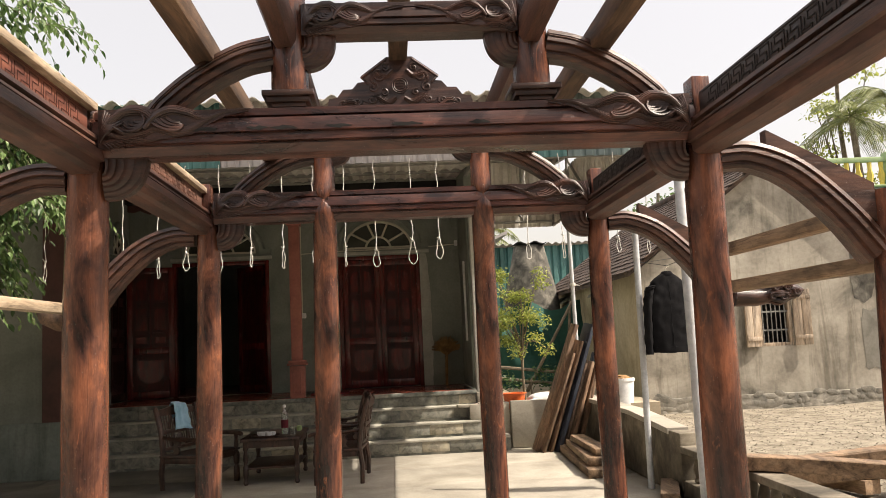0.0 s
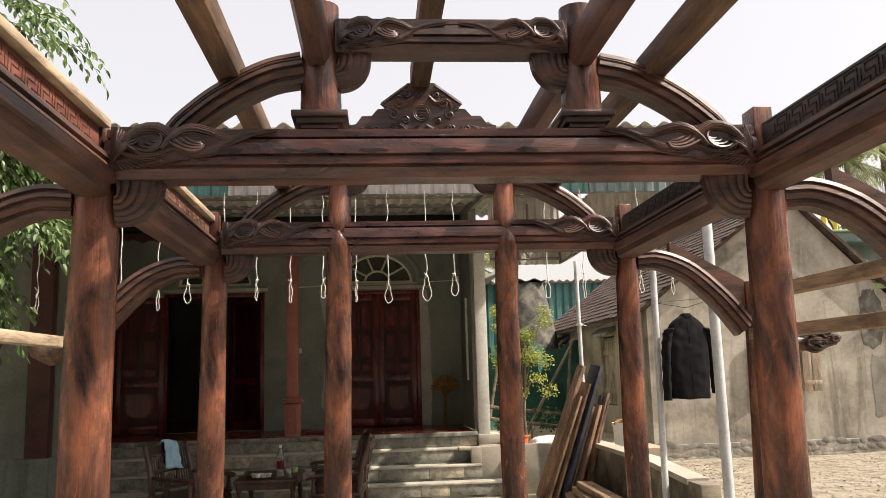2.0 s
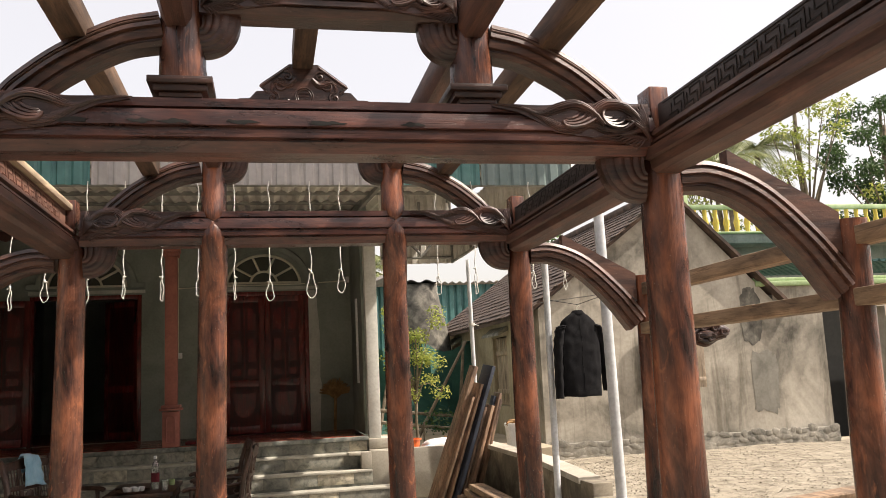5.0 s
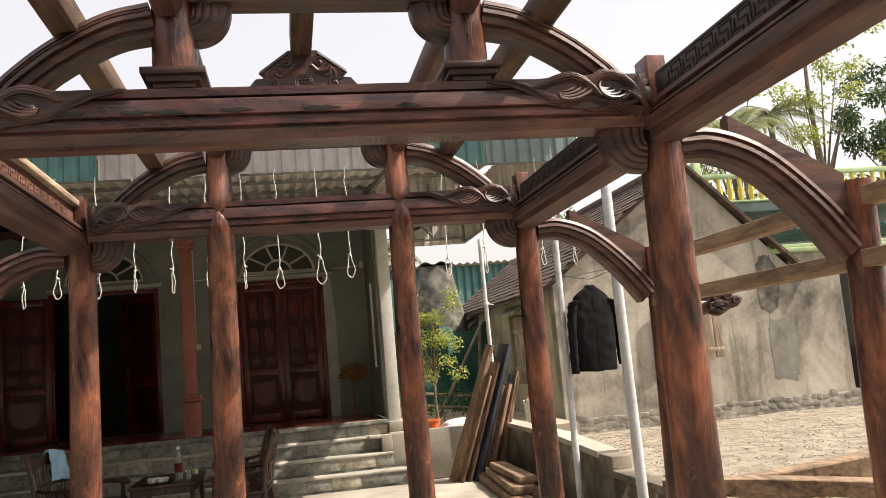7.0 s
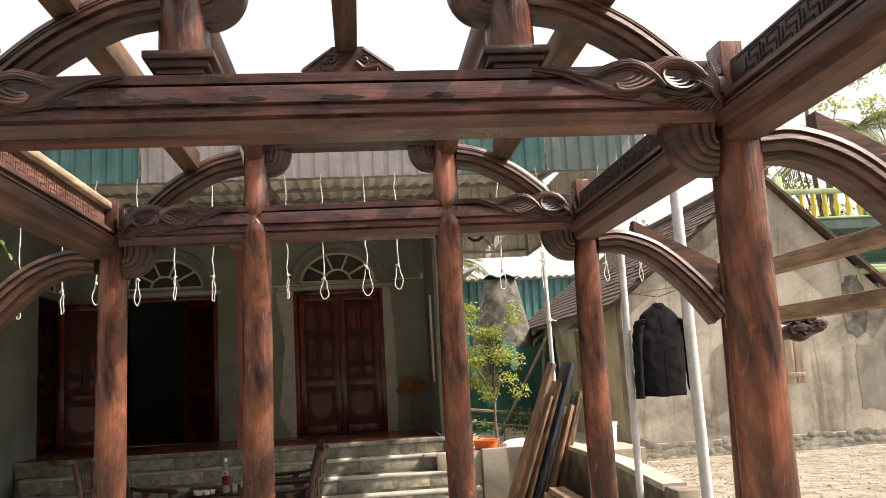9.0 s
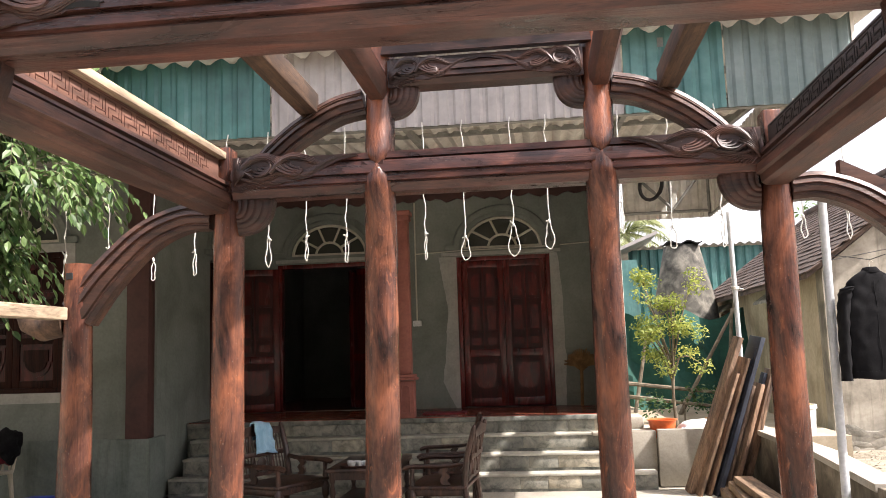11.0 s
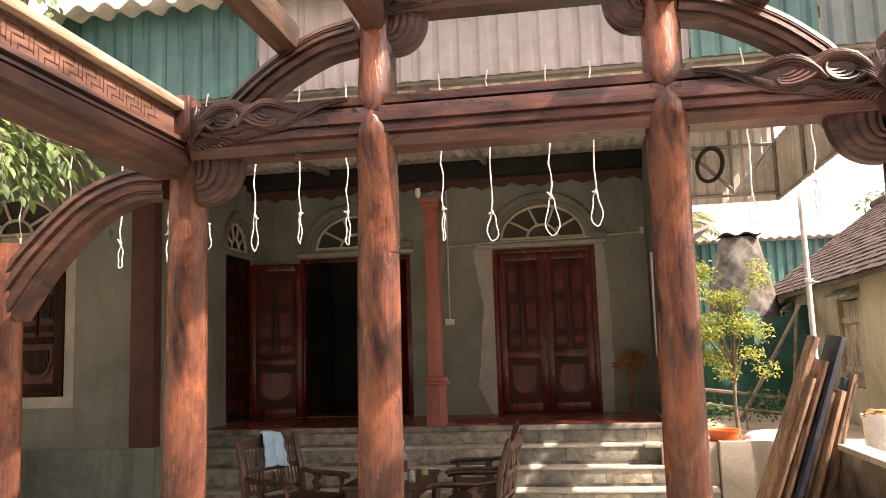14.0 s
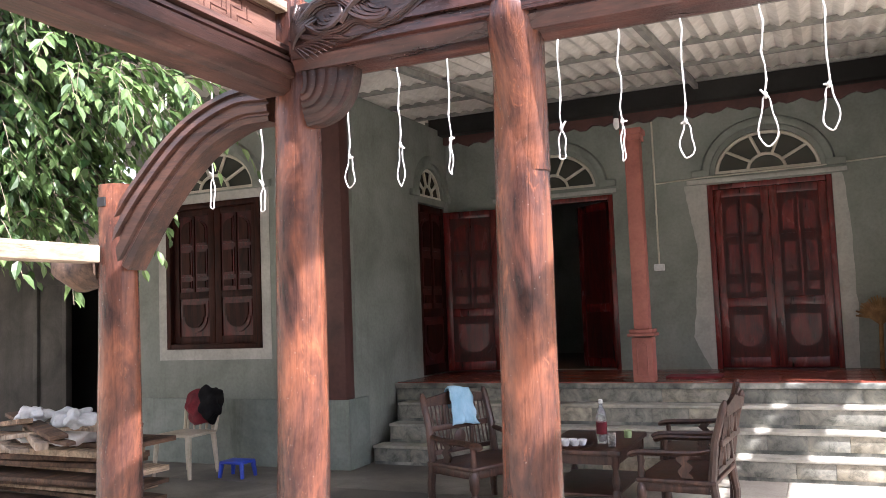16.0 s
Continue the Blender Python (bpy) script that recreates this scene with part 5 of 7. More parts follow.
# ---- cords with loops hanging from the awning edge ----
ROPES = [(-3.13, 2.1, 0.02), (-2.81, 2.1, 0.02), (-2.51, 2.11, 0.025), (-2.20, 2.07, 0.025), (-1.92, 2.09, 0.02), (-1.70, 2.14, 0.045), (-1.43, 2.12, 0.03), (-1.18, 2.15, 0.015), (-0.92, 2.13, 0.02), (-0.67, 2.16, 0.03), (-0.415, 2.125, 0.012), (-0.165, 2.11, 0.05),
         (0.135, 2.12, 0.062), (0.355, 2.155, 0.05), (0.80, 2.23, 0.015), (1.095, 2.125, 0.04), (1.39, 2.12, 0.02), (1.855, 2.15, 0.03), (2.11, 2.13, 0.02)]
for i, (x, zb, w) in enumerate(ROPES):
    rr = random.Random(i + 40)
    w = max(w, 0.012) * 0.66
    y = YA - 0.03
    L = rr.uniform(0.20, 0.34) if w > 0.045 else rr.uniform(0.13, 0.2)
    if w > 0.045:
        L = 0.36
    zk = zb + L
    th = thing("hanging_cord", (x, y, ZA), "white cord with a looped end hanging from the awning", "cord", "looped cords on the awning edge")
    g = B()
    pts = [(x + 0.005 * math.sin(k * 1.7 + i) + 0.003 * math.sin(k * 4.1 + 2 * i), y + 0.003 * math.cos(k * 2.1), zk + (ZA + 0.02 - zk) * k / 12) for k in range(13)]
    tube(g, pts, [0.0038 + 0.0013 * math.sin(k * 2.9 + i) for k in range(13)], 6)
    part("cord", g, M_ROPE, th)
    g = B()
    loop = []
    for k in range(21):
        a = 2 * math.pi * k / 20
        u = (1 - math.cos(a)) / 2
        loop.append((x + w * math.sin(a) * (0.35 + 0.75 * u) + 0.004 * math.sin(k * 1.3 + i), y + 0.004 * math.cos(a), zk - (zk - zb) * u))
    tube(g, loop, [0.0034 + 0.0007 * math.sin(k * 3 + i) for k in range(21)], 6)
    part("loop", g, M_ROPE, th)
    g = B()
    bmesh.ops.create_icosphere(g, subdivisions=2, radius=1, matrix=Matrix.Translation((x, y, zk)) @ Matrix.Diagonal((0.008, 0.008, 0.014, 1)))
    tube(g, [(x, y, zk), (x + 0.02 * rr.choice((-1, 1)), y, zk + rr.uniform(-0.02, 0.03))], [0.006, 0.004], 5)
    part("knot", g, M_ROPE, th)

# ---- old neighbouring house ----
YN, XN = 12.45, 3.72
g = B()
wx = (5.50, 6.02, 1.16, 1.98)
ZG = 0.2
apex = (5.95, 4.12)
box(g, XN, wx[0], YN, YN + 0.25, ZG, 2.42)
box(g, wx[1], 7.6, YN, YN + 0.25, ZG, 2.42)
box(g, wx[0], wx[1], YN, YN + 0.25, ZG, wx[2])
box(g, wx[0], wx[1], YN, YN + 0.25, wx[3], 2.42)
prism(g, [(XN, 2.42), (7.6, 2.42), (apex[0], apex[1])], YN, YN + 0.25, "y")
solid("wall_neighbour_gable", g, M_OLD, "weathered lime-plastered gable wall with dark stains", "wall", kind="structure", loc=(6, YN, 0))
g = B()
box(g, 7.6, 8.45, YN + 0.03, YN + 0.25, ZG, 2.66)
box(g, 9.6, 12.6, YN + 0.03, YN + 0.25, ZG, 2.66)
box(g, 8.45, 9.6, YN + 0.03, YN + 0.25, 2.3, 2.66)
solid("wall_neighbour_low", g, M_OLD, "weathered lower plastered wall beside the gable", "wall", kind="structure", loc=(6, YN, 0))
g = B()
box(g, XN, XN + 0.25, YN + 0.25, 14.2, ZG, 2.42)
box(g, XN, XN + 0.25, 15.1, 17.6, ZG, 2.42)
box(g, XN, XN + 0.25, 18.5, 19.8, ZG, 2.42)
for a, b in ((14.2, 15.1), (17.6, 18.5)):
    box(g, XN, XN + 0.25, a, b, ZG, 0.95)
    box(g, XN, XN + 0.25, a, b, 2.12, 2.42)
box(g, XN, 7.6, 19.8, 20.0, ZG, 2.42)
solid("wall_neighbour_side", g, M_OLDY, "yellowed lime-plastered side wall of the old house", "wall", kind="structure", loc=(XN, 16, 0))
# near-black backing panels paint the inner shade behind the windows
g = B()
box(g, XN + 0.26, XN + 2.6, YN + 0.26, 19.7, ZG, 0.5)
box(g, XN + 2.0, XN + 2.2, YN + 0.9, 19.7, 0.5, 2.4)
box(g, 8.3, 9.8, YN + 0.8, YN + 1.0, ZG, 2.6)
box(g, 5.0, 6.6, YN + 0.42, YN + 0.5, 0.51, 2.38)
solid("wall_neighbour_inside", g, M_BLACK, "black boxes for the unlit inside of the old house", "recess", kind="structure")
for a, b in ((14.2, 15.1), (17.6, 18.5)):
    th = thing("window_shutter", (XN, a, 0.95), "weathered closed board shutters under a small hood", "shutter", "side wall shutters", "structure")
    g = B()
    for k in range(5):
        box(g, XN + 0.06, XN + 0.09, a + (b - a) * k / 5 + 0.006, a + (b - a) * (k + 1) / 5 - 0.006, 0.96, 2.1, 0.003)
    part("boards", g, M_SHUT, th)
    g = B()
    box(g, XN + 0.03, XN + 0.06, a + 0.04, b - 0.04, 1.15, 1.23, 0.003)
    box(g, XN + 0.03, XN + 0.06, a + 0.04, b - 0.04, 1.8, 1.88, 0.003)
    part("battens", g, M_SHUT, th)
    g = B()
    prism(g, [(XN - 0.18, 2.12), (XN - 0.17, 2.16), (XN, 2.28), (XN, 2.2)], a - 0.12, b + 0.12, "y")
    part("hood", g, M_STONE, th, "small mossy cement hood")

# cement repair and blackish stain on the gable
def blotch(cx, cz, rx, rz, seed, mat, y, lab, square=1.0):
    """A flat patch with an uneven outline."""
    g = B()
    poly = []
    for k in range(48):
        a = 2 * math.pi * k / 48
        c, q = math.cos(a), math.sin(a)
        e = 1 + 0.22 * noise.noise((c * 2, q * 2, seed)) + 0.12 * noise.noise((c * 6, q * 6, seed))
        poly.append((cx + rx * e * math.copysign(abs(c) ** square, c), cz + rz * e * math.copysign(abs(q) ** square, q)))
    prism(g, poly, y - 0.004, y + 0.01, "y")
    solid("trim", g, mat, lab, "wall patch", kind="structure")
blotch(7.32, 1.2, 0.22, 0.46, 2.0, M_REPAIR, YN, "grey cement repair patch on the old plaster", 0.45)
blotch(7.18, 2.2, 0.19, 0.45, 5.0, M_BLOTCH, YN, "blackish stain on the old plaster", 0.9)
# gable window with open shutters and bars
th = thing("window_3", (5.76, YN, 1.16), "barred window with two grey shutters folded open", "window", kind="structure")
g = B()
for a, b, c, d in ((wx[0], wx[0] + 0.05, wx[2], wx[3]), (wx[1] - 0.05, wx[1], wx[2], wx[3]), (wx[0] + 0.05, wx[1] - 0.05, wx[2], wx[2] + 0.05), (wx[0] + 0.05, wx[1] - 0.05, wx[3] - 0.05, wx[3])):
    box(g, a, b, YN + 0.02, YN + 0.12, c, d, 0.003)
part("window_frame", g, M_SHUT, th)
for k in range(6):
    g = B()
    x = wx[0] + 0.05 + (wx[1] - wx[0] - 0.1) * (k + 0.5) / 6
    tube(g, [(x, YN + 0.07, wx[2] + 0.05), (x, YN + 0.07, wx[3] - 0.05)], 0.009, 6)
    part("bar", g, M_IRON, th)
g = B()
for z in (1.4, 1.68):
    box(g, wx[0] + 0.05, wx[1] - 0.05, YN + 0.06, YN + 0.08, z - 0.012, z + 0.012)
part("crossbar", g, M_IRON, th)
for sg, hx in ((-1, wx[0] - 0.005), (1, wx[1] + 0.005)):
    g = B()
    m2 = Matrix.Translation((hx, YN - 0.01, 0)) @ Matrix.Rotation(radians(-14 * sg), 4, "Z")
    for k in range(2):
        box(g, sg * (0.005 + 0.13 * k), sg * (0.128 + 0.13 * k), -0.035, 0.0, wx[2], wx[3] + 0.02, 0.003, m2)
    for z in (1.25, 1.85):
        box(g, sg * 0.01, sg * 0.255, -0.055, -0.034, z, z + 0.06, 0.003, m2)
    part("shutter", g, M_SHUT, th, "grey board shutter")

# rubble plinth
th = thing("baseboard", (6, YN, 0.2), "rubble stone plinth along the old walls", "plinth", kind="structure")
g = B()
rr = random.Random(9)
box(g, XN - 0.05, 8.45, YN - 0.10, YN, 0.15, 0.46, 0.02)
box(g, XN - 0.09, XN, YN - 0.1, 19.8, 0.15, 0.46, 0.02)
part("core", g, M_STONE, th)
def rock(g, x, y, z, sx, sy, sz, rr):
    r = bmesh.ops.create_icosphere(g, subdivisions=2, radius=1, matrix=Matrix.Translation((x, y, z)) @ Matrix.Rotation(rr.uniform(-0.4, 0.4), 4, "Y") @ Matrix.Diagonal((sx, sy, sz, 1)))
    for v in r["verts"]:
        d = noise.noise(v.co * 7) * 0.6 + noise.noise(v.co * 21) * 0.25 + 1
        v.co = Vector((x, y, z)) + (v.co - Vector((x, y, z))) * d
for row in range(3):
    x = XN
    while x < 8.4:
        w = rr.uniform(0.07, 0.24)
        g = B()
        rock(g, x + w / 2, YN - 0.10, 0.235 + 0.10 * row + rr.uniform(-0.025, 0.025), w * 0.6, 0.007, rr.uniform(0.035, 0.06), rr)
        part("stone", g, M_STONE, th, "", 18)
        x += w + 0.005

# tiled roof
th = thing("neighbour_roof", (5.9, 16, 2.4), "old clay tile roof, dark and uneven", "roof", kind="structure")
eave = (XN - 0.22, 2.36)
g = B()
nx, nz = apex[0] - eave[0], apex[1] + 0.06 - eave[1]
Ls = math.hypot(nx, nz)
ang = math.atan2(nz, nx)
prism(g, [eave, (apex[0], apex[1] + 0.06), (7.85, 2.36), (7.85, 2.29), (apex[0], apex[1] + 0.0), (eave[0], eave[1] - 0.06)], YN - 0.14, 20.1, "y")
deck = part("roof_deck", g, M_RTILE, th)
rr = random.Random(3)
tile_me = None
cnt = 0
rows_n = int(Ls / 0.15)
extra = B()
for r in range(rows_n + 1):
    d = r * 0.15
    for c in range(int(7.6 / 0.2)):
        y = YN - 0.12 + c * 0.2 + (0.1 if r % 2 else 0)
        px, pz = eave[0] + math.cos(ang) * d, eave[1] + math.sin(ang) * d
        q = Matrix.Translation((px, y + rr.uniform(-0.01, 0.01), pz + 0.012 + rr.uniform(0, 0.012))) @ Matrix.Rotation(-ang + radians(5) + rr.uniform(-0.03, 0.03), 4, "Y") @ Matrix.Rotation(rr.uniform(-0.05, 0.05), 4, "Z")
        if cnt < 290 and c < 12:
            if tile_me is None:
                tb = B()
                box(tb, -0.02, 0.19, -0.092, 0.092, 0, 0.014, 0.003)
                tile_me = finish(tb, "tile", M_RTILE, 0)
            ob = new("tile", tile_me)
            ob.parent = th
            ob.matrix_local = Matrix.Translation(-ORIGIN[th.name]) @ q
            cnt += 1
        else:
            box(extra, -0.02, 0.19, -0.092, 0.092, 0, 0.014, 0, q)
far = part("tile_courses", extra, M_RTILE, th, "", 0)
far["kind"] = "stuff"
g = B()
tube(g, [(apex[0], YN - 0.15, apex[1] + 0.08), (apex[0], 20.1, apex[1] + 0.08)], 0.09, 10)
part("ridge", g, M_RTILE, th)

# green ledge and far balcony house
g = B()
box(g, 7.3, 12.6, YN - 0.02, YN + 0.4, 2.661, 2.74, 0.01)
box(g, 7.3, 12.6, YN + 0.05, YN + 0.4, 2.74, 2.80, 0.01)
solid("ledge", g, M_GREENP, "pale green painted ledge on the lower wall", "ledge", kind="structure")
fh = thing("balcony_house", (13, 22, 0), "far house with lime green balcony and yellow balusters", "house")
g = B()
box(g, 10.6, 19, 21, 27, 0, 4.8)
box(g, 10.3, 19, 20.2, 21, 4.55, 4.8, 0.02)
part("wall", g, M_DADO, fh, "grey plastered wall")
g = B()
box(g, 10.3, 19, 20.15, 21, 4.801, 4.86, 0.02)
part("balcony_slab", g, M_GREENP, fh, "lime green slab edge")
g = B()
box(g, 10.3, 19, 20.2, 20.32, 5.45, 5.58, 0.02)
box(g, 10.3, 10.5, 20.15, 20.4, 4.8, 5.9, 0.02)
box(g, 12.6, 12.8, 20.15, 20.4, 4.8, 5.7, 0.02)
part("handrail", g, M_GREENP, fh, "lime green balcony rail")
for k in range(24):
    x = 10.7 + k * 0.3
    if 12.5 < x < 12.9:
        continue
    g = B()
    lathe(g, [(0.05, 0), (0.06, 0.1), (0.09, 0.25), (0.05, 0.4), (0.06, 0.59)], (x, 20.27, 4.861), 8)
    part("baluster", g, M_YELLOW, fh, "yellow baluster")
g = B()
prism(g, wave_poly(9.9, 19, 3.7, 0.03, 0.2, 0.006, True), 17.5, 20.1, "y")
part("lean_to_roof", g, M_TEAL, fh, "teal sheet lean-to roof")
g = B()
tube(g, [(10.4, 19.9, 2.8), (10.4, 19.9, 4.2)], 0.05, 8)
part("pipe", g, M_STEEL, fh, "grey metal pipe")

# teal sheet building and the stained cistern behind the small tree
th = thing("sheet_building", (4.0, 25, 0), "teal corrugated sheet building with a pale low roof", "building")
g = B()
prism(g, wave_poly(2.6, 9.0, 24.0, 0.03, 0.22, 0.006, True), 0, 4.05, "z")
part("wall", g, M_TEAL, th)
g = B()
prism(g, wave_poly(2.5, 9.1, 4.1, 0.03, 0.22, 0.01), 23.8, 27, "y")
part("roof", g, M_ZINC, th)
g = B()
box(g, 1.3, 2.6, 22.0, 27, 0, 3.6)
part("side_wall", g, M_TEAL, th)
g = B()
prism(g, [(0.6, 3.2), (3.1, 4.2), (3.1, 4.28), (0.6, 3.28)], 22, 27, "y")
part("side_roof", g, M_ZINC, th)
g = B()
lathe(g, [(0.72, 0.0), (0.68, 1.2), (0.58, 2.3), (0.44, 2.9), (0.33, 3.40), (0.31, 3.42)], (2.98, 18.0, 0), 20)
solid("cistern", g, M_BLOTCH, "tapering stained cement cistern with a dark ragged lid", "cistern")
g = B()
prism(g, wave_poly(2.65, 3.31, 3.445, 0.03, 0.33, 0.02), 17.65, 18.3, "y")
solid("bent_sheet", g, M_BLACK, "bent black sheet lying on the cistern", "sheet")

# green net and planter bed to the right of the steps
g = B()
box(g, 1.505, 2.40, 11.44, 11.56, 0, 0.62, 0.01)
solid("low_wall", g, M_CONC, "low pale cement wall of the planting bed", "wall", kind="structure")
g = B()
box(g, 1.505, 3.6, 11.56, 20, 0, 0.5)
solid("planting_bed", g, M_GROUND, "raised earth bed behind the low wall", "bed", kind="structure")
th = thing("net_fence", (2.6, 15.6, 0.5), "sagging dark green net on crooked sticks", "fence")
g = B()
nv = [[g.verts.new((1.3 + 2.35 * i / 16, 16.2 + 0.12 * math.sin(i * 1.3 + j), 0.5 + 1.55 * j / 6 + 0.1 * math.sin(i * 0.9))) for i in range(17)] for j in range(7)]
for j in range(6):
    for i in range(16):
        g.faces.new((nv[j][i], nv[j][i + 1], nv[j + 1][i + 1], nv[j + 1][i]))
part("net", g, M_NET, th)
for (a, b) in (((1.7, 15.6, 0.5), (2.0, 15.8, 1.9)), ((2.3, 15.0, 0.5), (3.3, 15.4, 2.1)), ((3.1, 15.4, 0.5), (3.3, 15.6, 2.1)), ((1.4, 15.2, 1.0), (3.4, 15.1, 0.75)), ((1.4, 15.2, 0.8), (2.9, 14.6, 0.62))):
    g = B()
    tube(g, [a, b], [0.035, 0.025], 7)
    part("stick", g, M_BARK, th)

# low yard wall with balusters
th = thing("yard_wall", (2.55, 8, 0), "low weathered cement yard wall with bottle balusters", "wall", kind="structure")
g = B()
prism(g, [(7.62, 0), (11.44, 0), (11.44, 0.60), (9.0, 0.60), (7.62, 0.53)], 2.46, 2.60, "x")
box(g, 2.44, 2.62, 7.42, 7.72, 0, 0.57, 0.015)
part("wall_block", g, M_BALUS, th)
g = B()
prism(g, [(7.72, 0.531), (9.0, 0.601), (11.44, 0.601), (11.44, 0.65), (9.0, 0.65), (7.72, 0.585)], 2.43, 2.63, "x")
part("coping", g, M_CONC, th, "pale worn coping")
g = B()
box(g, 2.45, 2.61, 4.0, 7.42, 0, 0.16, 0.01)
box(g, 2.43, 2.63, 4.0, 7.42, 0.40, 0.46, 0.01)
part("rail", g, M_BALUS, th)
for k in range(18):
    g = B()
    lathe(g, [(0.03, 0.16), (0.045, 0.18), (0.028, 0.21), (0.052, 0.28), (0.03, 0.36), (0.045, 0.385), (0.04, 0.40)], (2.53, 4.1 + k * 0.185, 0), 10)
    part("baluster", g, M_BALUS, th)

# steel poles
for (a, b, r, lab) in (((2.33, 8.0, 0.0), (2.345, 8.0, 2.62), 0.031, "thin galvanised steel prop pole"), ((2.285, 6.45, 0.0), (2.27, 6.48, 3.06), 0.039, "thick galvanised steel prop pole"), ((2.44, 11.3, 0.0), (2.40, 11.25, 3.0), 0.027, "slim steel pole under the awning corner")):
    g = B()
    tube(g, [Vector(a).lerp(Vector(b), k / 6) for k in range(7)], r, 14)
    solid("pole", g, M_STEEL, lab, "pole", "steel poles", smooth=60)
g = B()
for k in range(3):
    tube(g, [(2.415 + 0.035 * math.cos(a), 11.26 + 0.035 * math.sin(a), 2.14 + 0.012 * k) for a in [2 * math.pi * j / 12 for j in range(13)]], 0.007, 5)
tube(g, [(2.44, 11.24, 2.15), (2.50, 11.22, 2.13)], 0.006, 5)
solid("pole_tie", g, M_ROPE, "cord knotted round a steel pole", "cord")

# ---- furniture in the court ----
def armchair():
    """Carved armchair facing +x, standing at the origin."""
    th = thing("armchair", (0, 0, 0), "dark carved wooden armchair with spindle back and turned arm posts", "chair", "armchairs round the tea table")
    for y in (-0.28, 0.28):
        g = B()
        tube(g, [(-0.24, y, 0), (-0.25, y, 0.2), (-0.22, y, 0.42), (-0.25, y, 0.7), (-0.32, y, 0.96), (-0.33, y, 1.0)], [0.024, 0.028, 0.03, 0.027, 0.025, 0.012], 8)
        part("back_leg", g, M_CHAIR, th)
        g = B()
        lathe(g, [(0.03, 0), (0.034, 0.1), (0.03, 0.18), (0.02, 0.2), (0.034, 0.24), (0.038, 0.32), (0.03, 0.36), (0.018, 0.38), (0.026, 0.44), (0.018, 0.52), (0.024, 0.585)], (0.25, y, 0), 10)
        part("front_leg", g, M_CHAIR, th)
        g = B()
        tube(g, smooth_path([(-0.25, y, 0.64), (-0.1, y, 0.61), (0.1, y, 0.605), (0.27, y, 0.60), (0.33, y, 0.575)], 12), [0.02, 0.022, 0.024, 0.026, 0.028, 0.03, 0.03, 0.03, 0.03, 0.03, 0.03, 0.028, 0.02], 8, 0.7)
        part("arm", g, M_CHAIR, th)
        g = B()
        poly = [(-0.1, 0.43), (-0.02, 0.43), (0.0, 0.48), (-0.03, 0.52), (0.01, 0.56), (-0.02, 0.59), (-0.09, 0.59), (-0.06, 0.55), (-0.1, 0.51), (-0.07, 0.47)]
        prism(g, poly, y - 0.01, y + 0.01, "y")
        part("arm_splat", g, M_CHAIR, th)
    g = B()
    box(g, -0.25, 0.28, -0.31, 0.31, 0.385, 0.42, 0.008)
    part("seat", g, M_CHAIR, th)
    g = B()
    box(g, -0.22, 0.25, -0.29, -0.265, 0.32, 0.385, 0.004)
    box(g, -0.22, 0.25, 0.265, 0.29, 0.32, 0.385, 0.004)
    box(g, 0.235, 0.26, -0.265, 0.265, 0.32, 0.385, 0.004)
    part("apron", g, M_CHAIR, th)
    def back_at(z):
        return -0.24 - 0.09 * max(0, (z - 0.42) / 0.54)
    for z0, z1, nm in ((0.88, 0.97, "top_rail"), (0.66, 0.71, "middle_rail"), (0.46, 0.50, "lower_rail")):
        g = B()
        x = back_at((z0 + z1) / 2)
        if nm == "top_rail":
            prism(g, [(-0.27, z0), (0.27, z0), (0.27, z1 - 0.02), (0.15, z1), (0.0, z1 + 0.035), (-0.15, z1), (-0.27, z1 - 0.02)], x - 0.014, x + 0.014, "x")
        else:
            box(g, x - 0.013, x + 0.013, -0.27, 0.27, z0, z1, 0.004)
        part(nm, g, M_CHAIR, th)
    for z0, z1 in ((0.50, 0.66), (0.71, 0.88)):
        for k in range(15):
            y = -0.25 + 0.50 * k / 14
            if k in (4, 6, 7, 8, 10):
                continue
            g = B()
            tube(g, [(back_at(z0), y, z0), (back_at((z0 + z1) / 2), y, (z0 + z1) / 2), (back_at(z1), y, z1)], [0.005, 0.008, 0.005], 6)
            part("spindle", g, M_CHAIR, th)
        g = B()
        zc = (z0 + z1) / 2
        m2 = Matrix.Translation((back_at(zc), 0, zc)) @ Matrix.Diagonal((0.012, 0.055, 0.075, 1))
        bmesh.ops.create_icosphere(g, subdivisions=2, radius=1, matrix=m2)
        part("splat", g, M_CHAIR, th, "carved oval splat")
        for y in (-0.107, 0.107):
            g = B()
            box(g, back_at(zc) - 0.011, back_at(zc) + 0.011, y - 0.013, y + 0.013, z0 - 0.002, z1 + 0.002, 0.003)
            part("stile", g, M_CHAIR, th)
    return th


ch = armchair()
ch.matrix_basis = pose(-2.27, 9.75, 0, 0, 0, -24) @ Matrix.Diagonal((1, 1.22, 0.90, 1))
copy_thing(ch, pose(-0.66, 9.62, 0, 0, 0, 176))
copy_thing(ch, pose(-0.72, 10.52, 0, 0, 0, 186))
th = thing("tea_table", (-1.45, 10.0, 0), "low dark wooden tea table with turned legs and a lower shelf", "table")
g = B()
box(g, -1.78, -1.12, 9.5, 10.5, 0.47, 0.505, 0.008)
part("tabletop", g, M_CHAIR, th)
g = B()
for a, b, c, d in ((-1.75, -1.73, 9.55, 10.45), (-1.17, -1.15, 9.55, 10.45), (-1.73, -1.17, 9.54, 9.56), (-1.73, -1.17, 10.44, 10.46)):
    box(g, a, b, c, d, 0.40, 0.47)
part("apron", g, M_CHAIR, th)
g = B()
box(g, -1.74, -1.16, 9.54, 10.46, 0.17, 0.19, 0.004)
part("shelf", g, M_CHAIR, th)
